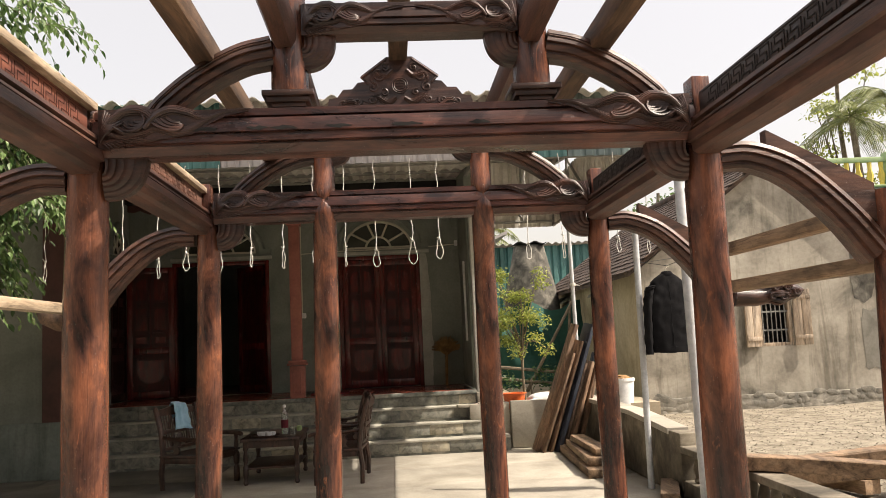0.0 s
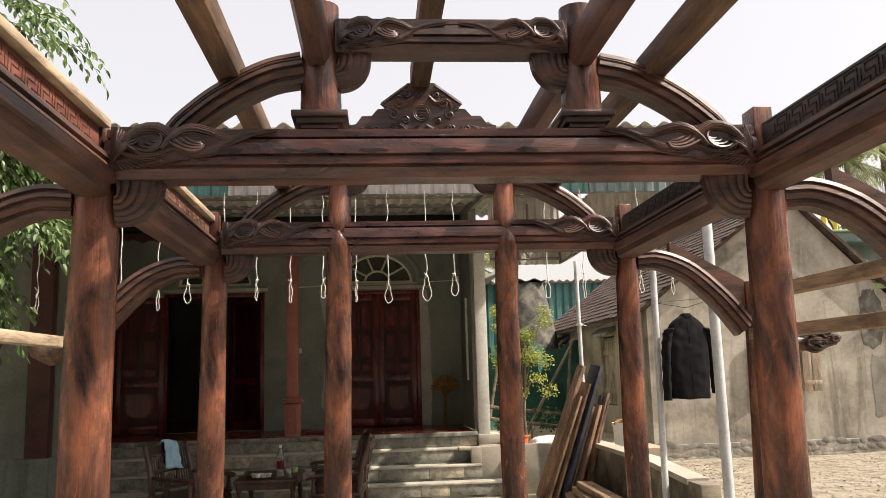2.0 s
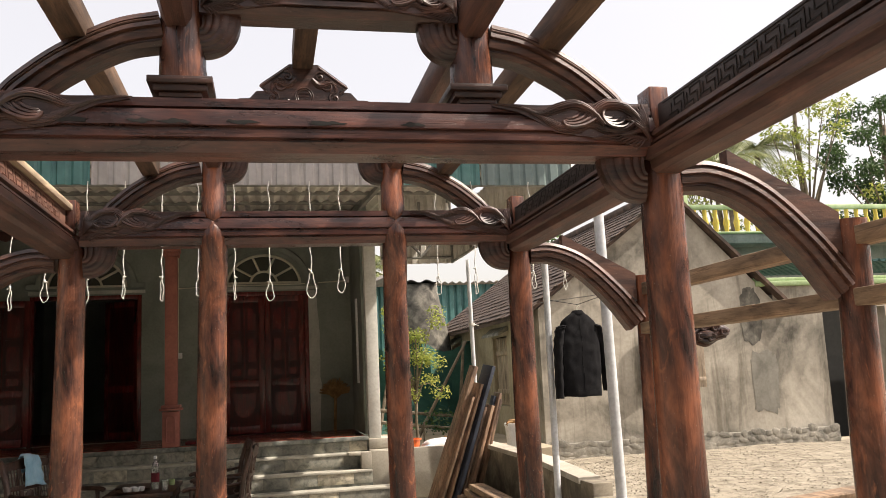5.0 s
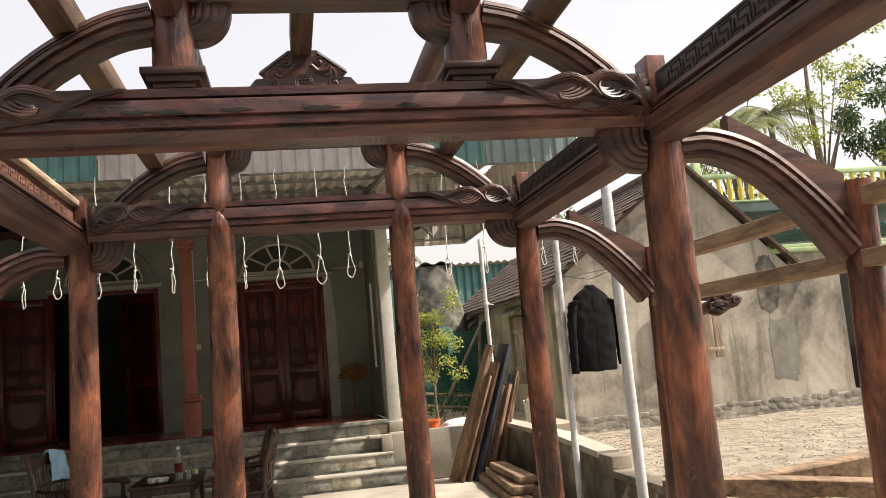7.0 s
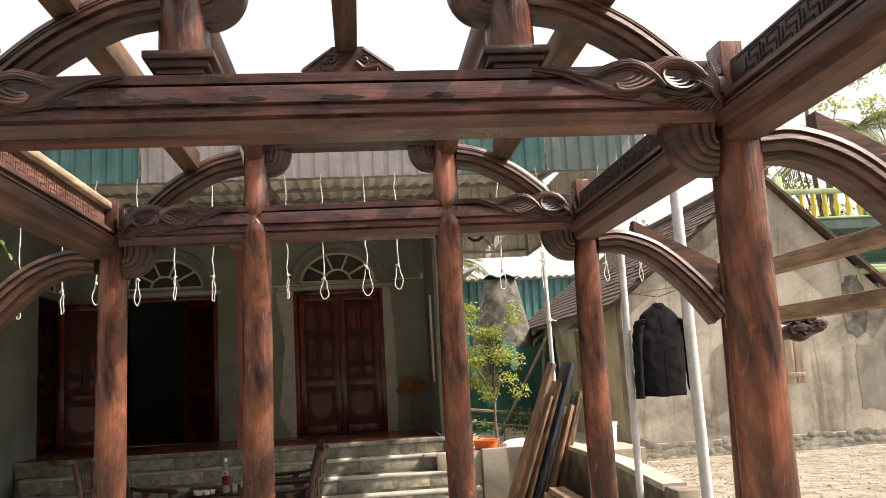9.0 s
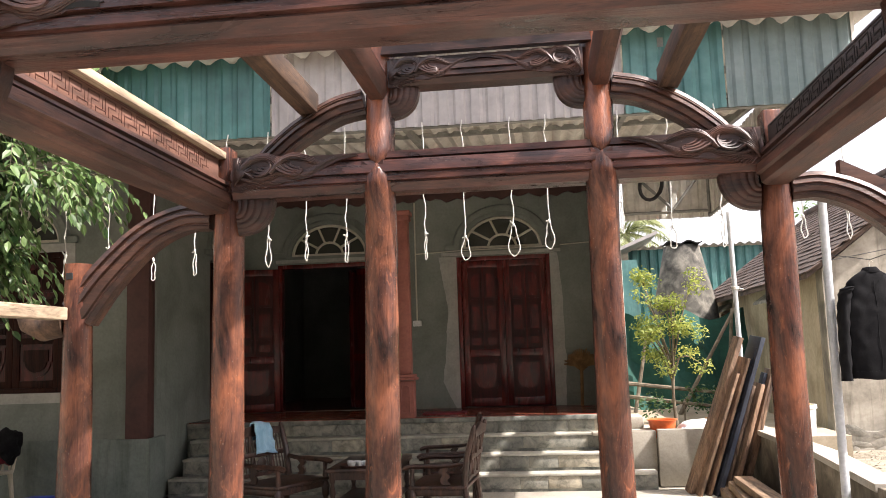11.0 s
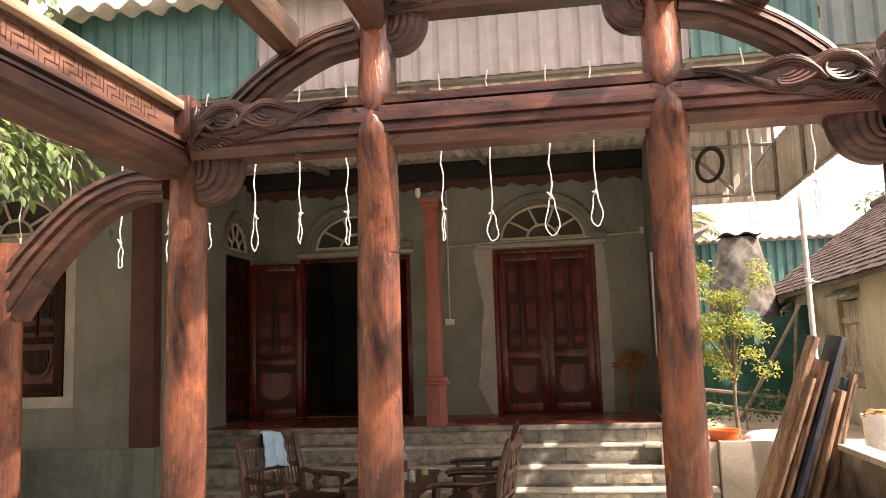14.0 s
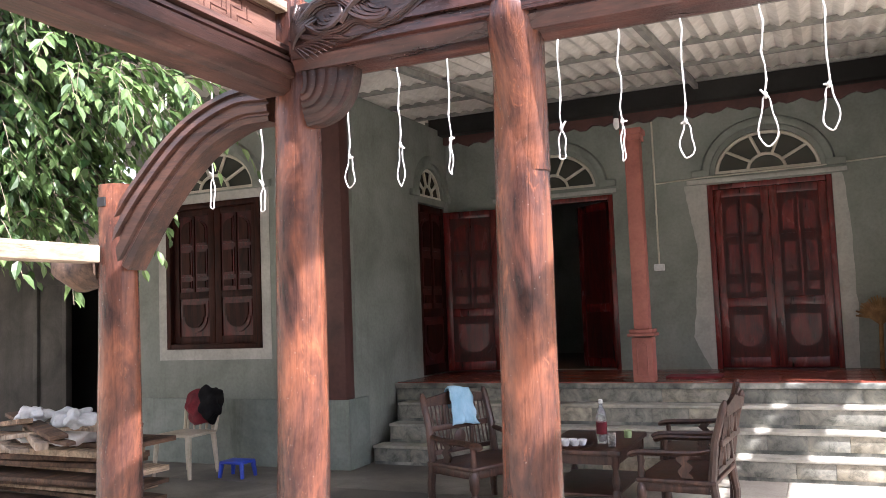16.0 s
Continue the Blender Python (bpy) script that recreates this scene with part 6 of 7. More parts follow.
for x in (-1.73, -1.17):
    for y in (9.56, 10.44):
        g = B()
        lathe(g, [(0.02, 0), (0.03, 0.02), (0.018, 0.06), (0.03, 0.11), (0.03, 0.2), (0.018, 0.22), (0.032, 0.28), (0.018, 0.36), (0.03, 0.39), (0.03, 0.47)], (x, y, 0), 10)
        part("leg", g, M_CHAIR, th)
# tea things
th = thing("tray", (-1.52, 9.68, 0.506), "dark round tea tray on the table", "tray")
g = B()
lathe(g, [(0.15, 0), (0.17, 0.02), (0.165, 0.022), (0.145, 0.006)], (-1.52, 9.68, 0.506), 20)
part("dish", g, M_CHAIR, th)
def cup(x, y, z):
    g = B()
    lathe(g, [(0.018, 0), (0.028, 0.015), (0.034, 0.045), (0.031, 0.045), (0.02, 0.01)], (x, y, z), 12)
    solid("tea_cup", g, M_WHITEP, "small white porcelain tea cup on the tray", "cup", "tea cups")
for x, y in ((-1.55, 9.62), (-1.48, 9.63), (-1.44, 9.69), (-1.52, 9.71), (-1.59, 9.70)):
    cup(x, y, 0.512)
th = thing("bottle", (-1.33, 9.85, 0.506), "clear plastic bottle with a red label", "bottle")
g = B()
lathe(g, [(0.036, 0), (0.04, 0.02), (0.04, 0.2), (0.034, 0.24), (0.014, 0.28), (0.014, 0.3)], (-1.33, 9.85, 0.506), 14)
flask = part("body", g, M_GLASS, th, "clear plastic body")
g = B()
lathe(g, [(0.0415, 0.07), (0.0415, 0.16)], (-1.33, 9.85, 0.506), 14)
part("label", g, M_CLOTHR, flask, "red paper label")
g = B()
lathe(g, [(0.017, 0.3), (0.017, 0.325), (0.012, 0.33)], (-1.33, 9.85, 0.506), 12)
part("cap", g, M_WHITEP, flask)
g = B()
lathe(g, [(0.028, 0), (0.032, 0.02), (0.031, 0.055), (0.02, 0.06)], (-1.2, 10.15, 0.506), 14)
solid("jar", g, M_GREENP, "small green plastic jar lying by the table edge", "jar")
g = B()
lathe(g, [(0.028, 0), (0.034, 0.1), (0.031, 0.1), (0.026, 0.006)], (-1.22, 9.7, 0.506), 12)
solid("glass", g, M_GLASS, "clear drinking glass on the table", "glass")

# towel over the first chair's back
g = B()
R = pose(-2.27, 9.75, 0, 0, 0, -24) @ Matrix.Diagonal((1, 1.22, 0.90, 1))
nu, nv_ = 10, 16
grid = []
for j in range(nv_ + 1):
    f = j / nv_
    row = []
    for i in range(nu + 1):
        u = i / nu
        y = 0.02 + 0.20 * (u - 0.5) * (1 + 0.15 * f) + 0.03 * f
        if f < 0.25:
            x, z = -0.355, 0.82 + 0.20 * (f / 0.25)
        elif f < 0.32:
            x, z = -0.335 + 0.045 * (f - 0.25) / 0.07, 1.025
        else:
            x, z = -0.285 + 0.05 * (f - 0.32) / 0.68, 1.02 - 0.33 * (f - 0.32) / 0.68
        x += 0.018 * math.sin(u * 15 + f * 4) * (0.4 + f) + 0.02 * noise.noise((u * 5, f * 6, 4))
        y += 0.02 * noise.noise((u * 3, f * 5, 9))
        row.append(g.verts.new(R @ Vector((x, y, z + 0.015 * math.sin(u * 5)))))
    grid.append(row)
for j in range(nv_):
    for i in range(nu):
        g.faces.new((grid[j][i], grid[j][i + 1], grid[j + 1][i + 1], grid[j + 1][i]))
tw = solid("towel", g, M_TOWEL, "light blue towel draped over an armchair back", "towel", smooth=80)
md = tw.modifiers.new("thick", "SOLIDIFY")
md.thickness = 0.008

# plastic chair with a bag, and a stool, by the wing wall
def plastic_chair(x, y):
    th = thing("plastic_chair", (x, y, 0), "faded beige plastic chair with slotted back", "chair")
    for dx, dy in ((-0.2, -0.2), (0.2, -0.2), (-0.17, 0.2), (0.17, 0.2)):
        g = B()
        tube(g, [(x + dx * 1.15, y + dy * 1.15, 0), (x + dx, y + dy, 0.41)], [0.018, 0.028], 6, 0.7)
        part("leg", g, M_BEIGEP, th)
    g = B()
    box(g, x - 0.22, x + 0.22, y - 0.22, y + 0.2, 0.40, 0.43, 0.012)
    part("seat", g, M_BEIGEP, th)
    for k in range(5):
        g = B()
        u = x - 0.16 + 0.08 * k
        tube(g, [(u, y + 0.2, 0.43), (u, y + 0.26, 0.76)], 0.012, 6)
        part("back_slat", g, M_BEIGEP, th)
    g = B()
    tube(g, smooth_path([(x - 0.2, y + 0.2, 0.42), (x - 0.2, y + 0.26, 0.72), (x, y + 0.28, 0.82), (x + 0.2, y + 0.26, 0.72), (x + 0.2, y + 0.2, 0.42)], 20), 0.018, 6)
    part("back_frame", g, M_BEIGEP, th)
    return th
plastic_chair(-5.72, 10.25)
def lump(g, c, r, seed, amp=0.25, sub=3):
    q = bmesh.ops.create_icosphere(g, subdivisions=sub, radius=1, matrix=Matrix.Translation(c) @ Matrix.Diagonal((*r, 1)))
    for v in q["verts"]:
        d = v.co - Vector(c)
        v.co = Vector(c) + d * (1 + amp * noise.noise(v.co * (1.1 / max(r)) * 2 + Vector((seed, 0, 0))) + amp * 0.4 * noise.noise(v.co * 14 + Vector((0, seed, 0))))
th = thing("backpack", (-5.6, 10.3, 0.44), "dark red and black bag hung on the plastic chair", "bag")
g = B()
lump(g, (-5.66, 10.42, 0.66), (0.2, 0.12, 0.17), 2.0, 0.42, 4)
part("body", g, M_CLOTHR, th, "dark red cloth")
g = B()
lump(g, (-5.52, 10.38, 0.70), (0.12, 0.11, 0.19), 5.6, 0.42, 4)
part("flap", g, M_CLOTHB, th, "black cloth")
th = thing("stool", (-5.12, 10.28, 0), "small blue plastic stool", "stool")
g = B()
box(g, -5.26, -4.98, 10.18, 10.40, 0.135, 0.165, 0.012)
part("seat", g, M_BLUEP, th)
for dx in (-0.12, 0.12):
    for dy in (-0.09, 0.09):
        g = B()
        tube(g, [(-5.12 + dx * 1.15, 10.29 + dy * 1.15, 0), (-5.12 + dx, 10.29 + dy, 0.14)], [0.018, 0.026], 6)
        part("leg", g, M_BLUEP, th)

# plank stack with a white sack on the left
rr = random.Random(21)
for k in range(11):
    z = 0.02 + 0.055 * k
    L = rr.uniform(1.5, 2.4)
    x0 = -4.72 - rr.uniform(-0.05, 0.25)
    y0 = 8.3 + rr.uniform(-0.15, 0.3)
    g = B()
    box(g, x0 - L, x0, y0, y0 + rr.uniform(0.25, 0.5), z, z + rr.uniform(0.03, 0.05), 0.004, Matrix.Translation((x0, y0, 0)) @ Matrix.Rotation(rr.uniform(-0.12, 0.12), 4, "Z") @ Matrix.Translation((-x0, -y0, 0)))
    ob = solid("plank", g, M_RAW if k % 3 else M_PLANK, "rough timber plank in a low stack", "plank", "stacked planks by the shed")
g = B()
lump(g, (-5.3, 8.5, 0.69), (0.24, 0.2, 0.10), 7.0, 0.55, 4)
lump(g, (-5.62, 8.45, 0.67), (0.24, 0.2, 0.07), 3.0, 0.6, 4)
solid("sack", g, M_WHITEP, "crumpled white plastic sack on the plank stack", "sack", smooth=70)
g = B()
lump(g, (-4.93, 8.6, 0.70), (0.14, 0.18, 0.11), 9.0, 0.4)
solid("dark_bag", g, M_CLOTHB, "crumpled dark plastic bag on the plank stack", "bag", smooth=70)

rr = random.Random(8)
for k in range(9):
    L, w, h = rr.uniform(0.4, 1.1), rr.uniform(0.06, 0.14), rr.uniform(0.025, 0.06)
    g = B()
    box(g, -L / 2, L / 2, -w / 2, w / 2, 0, h, 0.004, pose(-4.95 - rr.uniform(0, 0.9), 8.15 + rr.uniform(-0.1, 0.25), 0.64 + 0.018 * k, rr.uniform(-6, 6), rr.uniform(-7, 7), rr.uniform(-35, 35)))
    solid("offcut", g, rr.choice((M_RAW, M_TAN, M_SHUT)), "short rough offcut thrown on the plank stack", "offcut", "offcuts on the plank stack")
for c, q, mt, lab in (((-5.05, 8.25, 0.84), (0.17, 0.12, 0.075), M_STEEL, "crumpled grey plastic sheet on the plank stack"), ((-5.45, 8.2, 0.86), (0.13, 0.1, 0.06), M_WHITEP, "crumpled white bag on the plank stack")):
    g = B()
    lump(g, c, q, c[0], 0.65, 4)
    solid("plastic_bag", g, mt, lab, "bag", "bags on the plank stack", smooth=45)

# veranda things
g = B()
mp = [(-1.26 + 0.54 * f, 12.62 + 0.04 * math.sin(f * 9)) for f in [j / 12 for j in range(13)]] + [(-0.72 - 0.54 * f, 12.28 + 0.04 * math.sin(f * 7)) for f in [j / 12 for j in range(13)]]
prism(g, mp, PZ + 0.001, PZ + 0.02, "z")
solid("doormat", g, M_CLOTHR, "crumpled red cloth mat on the veranda tiles", "mat")
th = thing("broom", (0.77, 13.36, PZ), "straw broom standing head-up against the wall", "broom")
g = B()
tube(g, [(0.77, 13.34, PZ + 0.001), (0.79, 13.40, PZ + 0.5)], 0.022, 8)
part("handle", g, M_STRAW, th)
for k in range(26):
    g = B()
    a = -1.15 + 2.3 * k / 25
    r2 = random.Random(k)
    L = 0.30 - 0.08 * abs(a) + r2.uniform(-0.02, 0.02)
    tube(g, [(0.79, 13.40, PZ + 0.46), (0.79 + 0.45 * L * math.sin(a), 13.41, PZ + 0.5 + 0.45 * L * math.cos(a)), (0.79 + L * math.sin(a) * 1.15, 13.42, PZ + 0.47 + L * math.cos(a))], [0.012, 0.022, 0.012], 5, 0.5)
    part("straw", g, M_STRAW, th)
g = B()
tube(g, [(1.055, 12.55, 1.46), (1.055, 12.57, 2.65)], 0.018, 8)
solid("wall_pipe", g, M_WHITEP, "thin pale plastic pipe fixed on the end wall", "pipe")

# ---- boards and timbers by the yard wall ----
BOARDS = [(1.70, 11.12, 0.05, 0.20, 1.74, M_BOARD), (1.76, 11.08, 0.03, 0.30, 1.35, M_BOARD), (1.82, 11.02, 0.03, 0.10, 0.85, M_PLANK), (1.85, 11.14, 0.03, 0.34, 1.50, M_BOARD), (1.93, 11.10, 0.045, 0.34, 1.72, M_NAVY), (2.03, 10.98, 0.03, 0.16, 1.18, M_BOARD), (2.10, 11.02, 0.04, 0.24, 1.20, M_BOARD), (2.16, 11.0, 0.035, 0.1, 1.30, M_NAVY), (2.21, 11.05, 0.035, 0.2, 1.34, M_BOARD), (2.26, 10.95, 0.03, 0.1, 1.25, M_BOARD)]
for k, (x, y, t, w, L, mt) in enumerate(BOARDS):
    m2 = pose(x, y, 0, 5, 20 - k * 0.5, 8)
    th = thing("leaning_board", (x, y, 0), "navy panelled board leaning with old timber" if mt is M_NAVY else "old brown board leaning by the yard wall", "board", "leaning boards")
    g = B()
    box(g, 0, t, -w, 0, 0.02, L, 0.004, m2)
    bd = part("board", g, mt, th)
    if w > 0.3:
        for z0, z1 in ((0.12, 0.45), (0.55, 0.9), (1.0, L - 0.12)):
            g = B()
            box(g, -0.006, 0.002, -w + 0.05, -0.05, z0, z1, 0.003, m2)
            part("raised_panel", g, mt, th)
for k, (x, y0, y1, z, w, h, rot) in enumerate(((2.0, 8.7, 10.9, 0.0, 0.2, 0.09, -3), (2.22, 8.8, 10.7, 0.0, 0.18, 0.1, -2), (2.05, 8.9, 10.6, 0.10, 0.22, 0.08, -4), (2.14, 9.0, 10.4, 0.185, 0.18, 0.07, -1))):
    g = B()
    box(g, x - w / 2, x + w / 2, y0, y1, z + 0.001, z + h, 0.008, Matrix.Translation((x, y0, 0)) @ Matrix.Rotation(radians(rot), 4, "Z") @ Matrix.Translation((-x, -y0, 0)))
    solid("timber", g, M_TAN, "squared old timber lying on the court floor", "timber", "timbers on the floor")
for (x, y, w, L, h, rot) in ((2.2, 7.05, 0.16, 0.75, 0.13, -18), (2.05, 6.85, 0.14, 0.3, 0.08, 30)):
    g = B()
    box(g, x - w / 2, x + w / 2, y, y + L, 0.001, h, 0.01, Matrix.Translation((x, y, 0)) @ Matrix.Rotation(radians(rot), 4, "Z") @ Matrix.Translation((-x, -y, 0)))
    solid("timber", g, M_TAN, "short raw timber offcut on the floor", "timber", "timbers on the floor")
# big curved timbers on the yard edge
def curved_timber(ctrl, w, h, lab):
    g = B()
    pts = smooth_path(ctrl, 16)
    loops = []
    for i, p in enumerate(pts):
        t = (pts[min(i + 1, len(pts) - 1)] - pts[max(i - 1, 0)]).normalized()
        sd = Vector((-t.y, t.x, 0)).normalized()
        up = Vector((0, 0, 1))
        k = 1 + 0.06 * noise.noise(p * 2.5)
        loops.append([p + sd * a * w * k + up * b * h for a, b in ((-0.5, 0.04), (-0.46, 0), (0.46, 0), (0.5, 0.04), (0.5, 0.94), (0.45, 1), (-0.45, 1), (-0.5, 0.94))])
    rings(g, loops)
    solid("timber", g, M_TAN, lab, "timber", "big timbers by the yard wall", smooth=30)
curved_timber([(2.3, 6.1, 0.47), (2.8, 5.75, 0.465), (3.3, 5.3, 0.45), (3.7, 4.9, 0.43)], 0.16, 0.1, "long curved raw timber lying over the yard wall")
curved_timber([(2.7, 6.3, 0.27), (3.3, 6.0, 0.36), (3.9, 5.9, 0.42), (4.6, 6.0, 0.36), (5.2, 6.2, 0.27)], 0.2, 0.2, "bowed raw timber lying on the gravel")
curved_timber([(2.75, 7.2, 0.26), (3.1, 6.6, 0.26), (3.3, 5.9, 0.26)], 0.14, 0.1, "straight raw timber lying on the gravel")

# jacket on a hanger on a wire between two poles
th = thing("jacket", (2.6, 7.9, 1.28), "black jacket on a hanger on a wire", "jacket")
def between(table, z):
    for a, b in zip(table, table[1:]):
        if z <= b[0]:
            f = (z - a[0]) / (b[0] - a[0])
            return [p + (q - p) * f for p, q in zip(a[1:], b[1:])]
    return list(table[-1][1:])
def cloth_body(table, y, rows, seed):
    """Stacked soft rings through rows of height, left, right and half depth, with hanging folds."""
    g = B()
    loops = []
    n = 56
    for k in range(rows + 1):
        z = table[0][0] + (table[-1][0] - table[0][0]) * k / rows
        xl, xr, d = between(table, z)
        cx, hx = (xl + xr) / 2, (xr - xl) / 2
        loop = []
        for i in range(n):
            a = 2 * math.pi * i / n
            c, q = math.cos(a), math.sin(a)
            x = cx + hx * math.copysign(abs(c) ** 0.75, c)
            fold = 0.007 * noise.noise((x * 16 + seed, z * 4.0, q * 2)) + 0.006 * noise.noise((x * 9 + z * 14, z * 9 - x * 12, seed)) + 0.0025 * noise.noise((x * 40, z * 12, seed + q))
            loop.append(Vector((x + 0.006 * noise.noise((z * 11, q, seed)), y + (d + fold) * math.copysign(abs(q) ** 0.8, q), z + 0.006 * math.sin(x * 26 + seed) * (1 - k / rows))))
        loops.append(loop)
    rings(g, loops)
    return g
def cloth_sleeve(ctrl, radii, seed):
    """A hanging sleeve with creases across it."""
    g = B()
    pts = smooth_path(ctrl, 36)
    loops = []
    m = len(pts) - 1
    for k, p in enumerate(pts):
        f = k / m
        rad = (radii[0] + (radii[1] - radii[0]) * f) * min(1.0, 0.3 + 6 * f)
        loops.append([p + Vector((math.cos(a) * rad * 0.8, math.sin(a) * rad * 1.25, 0)) * (1 + 0.16 * noise.noise((math.cos(a) * 1.6 + seed, math.sin(a) * 1.6 + f * 3, f * 13)) + 0.07 * math.sin(f * 46 + math.cos(a) * 3 + seed)) for a in [2 * math.pi * q / 22 for q in range(22)]])
    rings(g, loops)
    return g
TORSO = [(1.285, 2.405, 2.765, 0.075), (1.33, 2.40, 2.772, 0.08), (1.55, 2.388, 2.782, 0.082), (1.75, 2.392, 2.785, 0.08), (1.88, 2.405, 2.775, 0.07), (1.945, 2.435, 2.747, 0.062), (1.985, 2.475, 2.707, 0.058), (2.015, 2.52, 2.662, 0.05), (2.03, 2.542, 2.64, 0.044)]
part("body", cloth_body(TORSO, 7.9, 44, 1.0), M_CLOTHB, th, "", 60)
part("hem_band", cloth_body([(1.27, 2.402, 2.768, 0.08), (1.295, 2.399, 2.772, 0.085), (1.325, 2.399, 2.772, 0.086)], 7.9, 4, 1.0), M_CLOTHB, th, "", 60)
part("sleeve", cloth_sleeve([(2.455, 7.9, 1.925), (2.405, 7.89, 1.85), (2.378, 7.885, 1.6), (2.368, 7.88, 1.26)], (0.058, 0.042), 3.0), M_CLOTHB, th, "", 60)
part("sleeve", cloth_sleeve([(2.73, 7.9, 1.925), (2.79, 7.91, 1.85), (2.825, 7.92, 1.6), (2.845, 7.93, 1.31)], (0.058, 0.042), 6.0), M_CLOTHB, th, "", 60)
part("collar", cloth_body([(2.012, 2.528, 2.654, 0.05), (2.03, 2.538, 2.644, 0.05), (2.046, 2.552, 2.63, 0.044)], 7.895, 6, 7.0), M_CLOTHB, th, "", 60)
g = B()
tube(g, [(2.588 + 0.004 * math.sin(k), 7.9 - 0.083 + 0.018 * (k / 12) ** 3, 1.34 + 0.62 * k / 12) for k in range(13)], 0.0022, 5)
part("back_seam", g, M_CLOTHB, th)
g = B()
tube(g, [(2.59, 7.9, 2.03), (2.59, 7.9, 2.075), (2.605, 7.9, 2.095), (2.62, 7.9, 2.085)], 0.004, 6)
part("hanger_hook", g, M_CREAM, th)
g = B()
tube(g, [(2.345, 8.0, 2.16), (2.6, 7.9, 2.10), (2.75, 7.5, 2.16), (3.72, 12.4, 2.5)], 0.003, 5)
solid("wire", g, M_WIRE, "thin wire strung from pole to old house", "wire")

# planting bed odds and ends
th = thing("basin", (1.60, 11.72, 0.5), "orange plastic basin on the planting bed", "basin")
g = B()
lathe(g, [(0.12, 0.0), (0.16, 0.2), (0.175, 0.2), (0.175, 0.21), (0.15, 0.205), (0.11, 0.01)], (1.60, 11.74, 0.5), 18)
part("bowl", g, M_ORANGE, th)
g = B()
lump(g, (2.05, 11.85, 0.60), (0.26, 0.16, 0.10), 3.0, 0.3)
solid("sack", g, M_WHITEP, "pale crumpled sack on the planting bed", "sack", smooth=70)
g = B()
lump(g, (2.34, 11.95, 0.62), (0.2, 0.18, 0.13), 4.0, 0.45)
solid("rubble", g, M_STRAW, "heap of brown debris on the planting bed", "debris", smooth=50)
g = B()
lump(g, (1.86, 11.68, 0.55), (0.10, 0.08, 0.07), 8.0, 0.4)
solid("rag", g, M_TOWEL, "blue rag beside the basin", "rag", smooth=70)
th = thing("bucket", (3.1, 11.7, 0.25), "white bucket with straw on the gravel", "bucket")
g = B()
lathe(g, [(0.15, 0), (0.185, 0.54), (0.197, 0.54), (0.197, 0.58), (0.175, 0.58), (0.145, 0.02)], (3.1, 11.7, 0.26), 20)
part("pail", g, M_WHITEP, th)
g = B()
lump(g, (3.1, 11.7, 0.83), (0.165, 0.165, 0.06), 3.3, 0.5)
part("straw_fill", g, M_STRAW, th, "dry straw")


# ---- plants ----
def leaves(g, centres, count, size, rr, droop=0.5):
    """Small bent leaves strewn round the given clump centres."""
    for k in range(count):
        c, r = rr.choice(centres)
        d = Vector((rr.gauss(0, 1), rr.gauss(0, 1), rr.gauss(0, 1)))
        d = d.normalized() * (rr.random() ** 0.4)
        p = Vector(c) + Vector((d.x * r[0], d.y * r[1], d.z * r[2]))
        s = size * rr.uniform(0.6, 1.3)
        q = Matrix.Translation(p) @ Euler((rr.uniform(-0.9, 0.9) - droop, rr.uniform(-0.8, 0.8), rr.uniform(0, 6.3))).to_matrix().to_4x4()
        pts = [(0, 0, 0), (0.24 * s, 0.35 * s, 0.05 * s), (0.2 * s, 0.7 * s, 0.02 * s), (0, 1.0 * s, -0.12 * s), (-0.2 * s, 0.7 * s, 0.02 * s), (-0.24 * s, 0.35 * s, 0.05 * s), (0, 0.5 * s, -0.03 * s)]
        v = [g.verts.new(q @ Vector(a)) for a in pts]
        for a, b in ((0, 1), (1, 2), (2, 3), (3, 4), (4, 5), (5, 0)):
            g.faces.new((v[a], v[b], v[6]))


def tree(name, base, trunk, limbs, clumps, count, size, mat, label, seed, droop=0.5, r0=0.06):
    rr = random.Random(seed)
    th = thing(name, base, label, "tree")
    g = B()
    pts = smooth_path(trunk, 14)
    tube(g, pts, [r0 * (1 - 0.6 * i / (len(pts) - 1)) for i in range(len(pts))], 9)
    part("trunk", g, M_BARK, th)
    for a, b in limbs:
        g = B()
        a, b = Vector(a), Vector(b)
        pts = [a.lerp(b, k / 6) + Vector((0.06 * noise.noise(Vector((k, seed, 1))), 0.06 * noise.noise(Vector((k, seed, 5))), 0.10 * math.sin(k / 6 * 3.1))) for k in range(7)]
        tube(g, pts, [r0 * 0.4 * (1 - 0.8 * k / 6) + 0.003 for k in range(7)], 6)
        part("limb", g, M_BARK, th)
    g = B()
    leaves(g, clumps, count, size, rr, droop)
    part("crown", g, mat, th, "", 0)
    return th


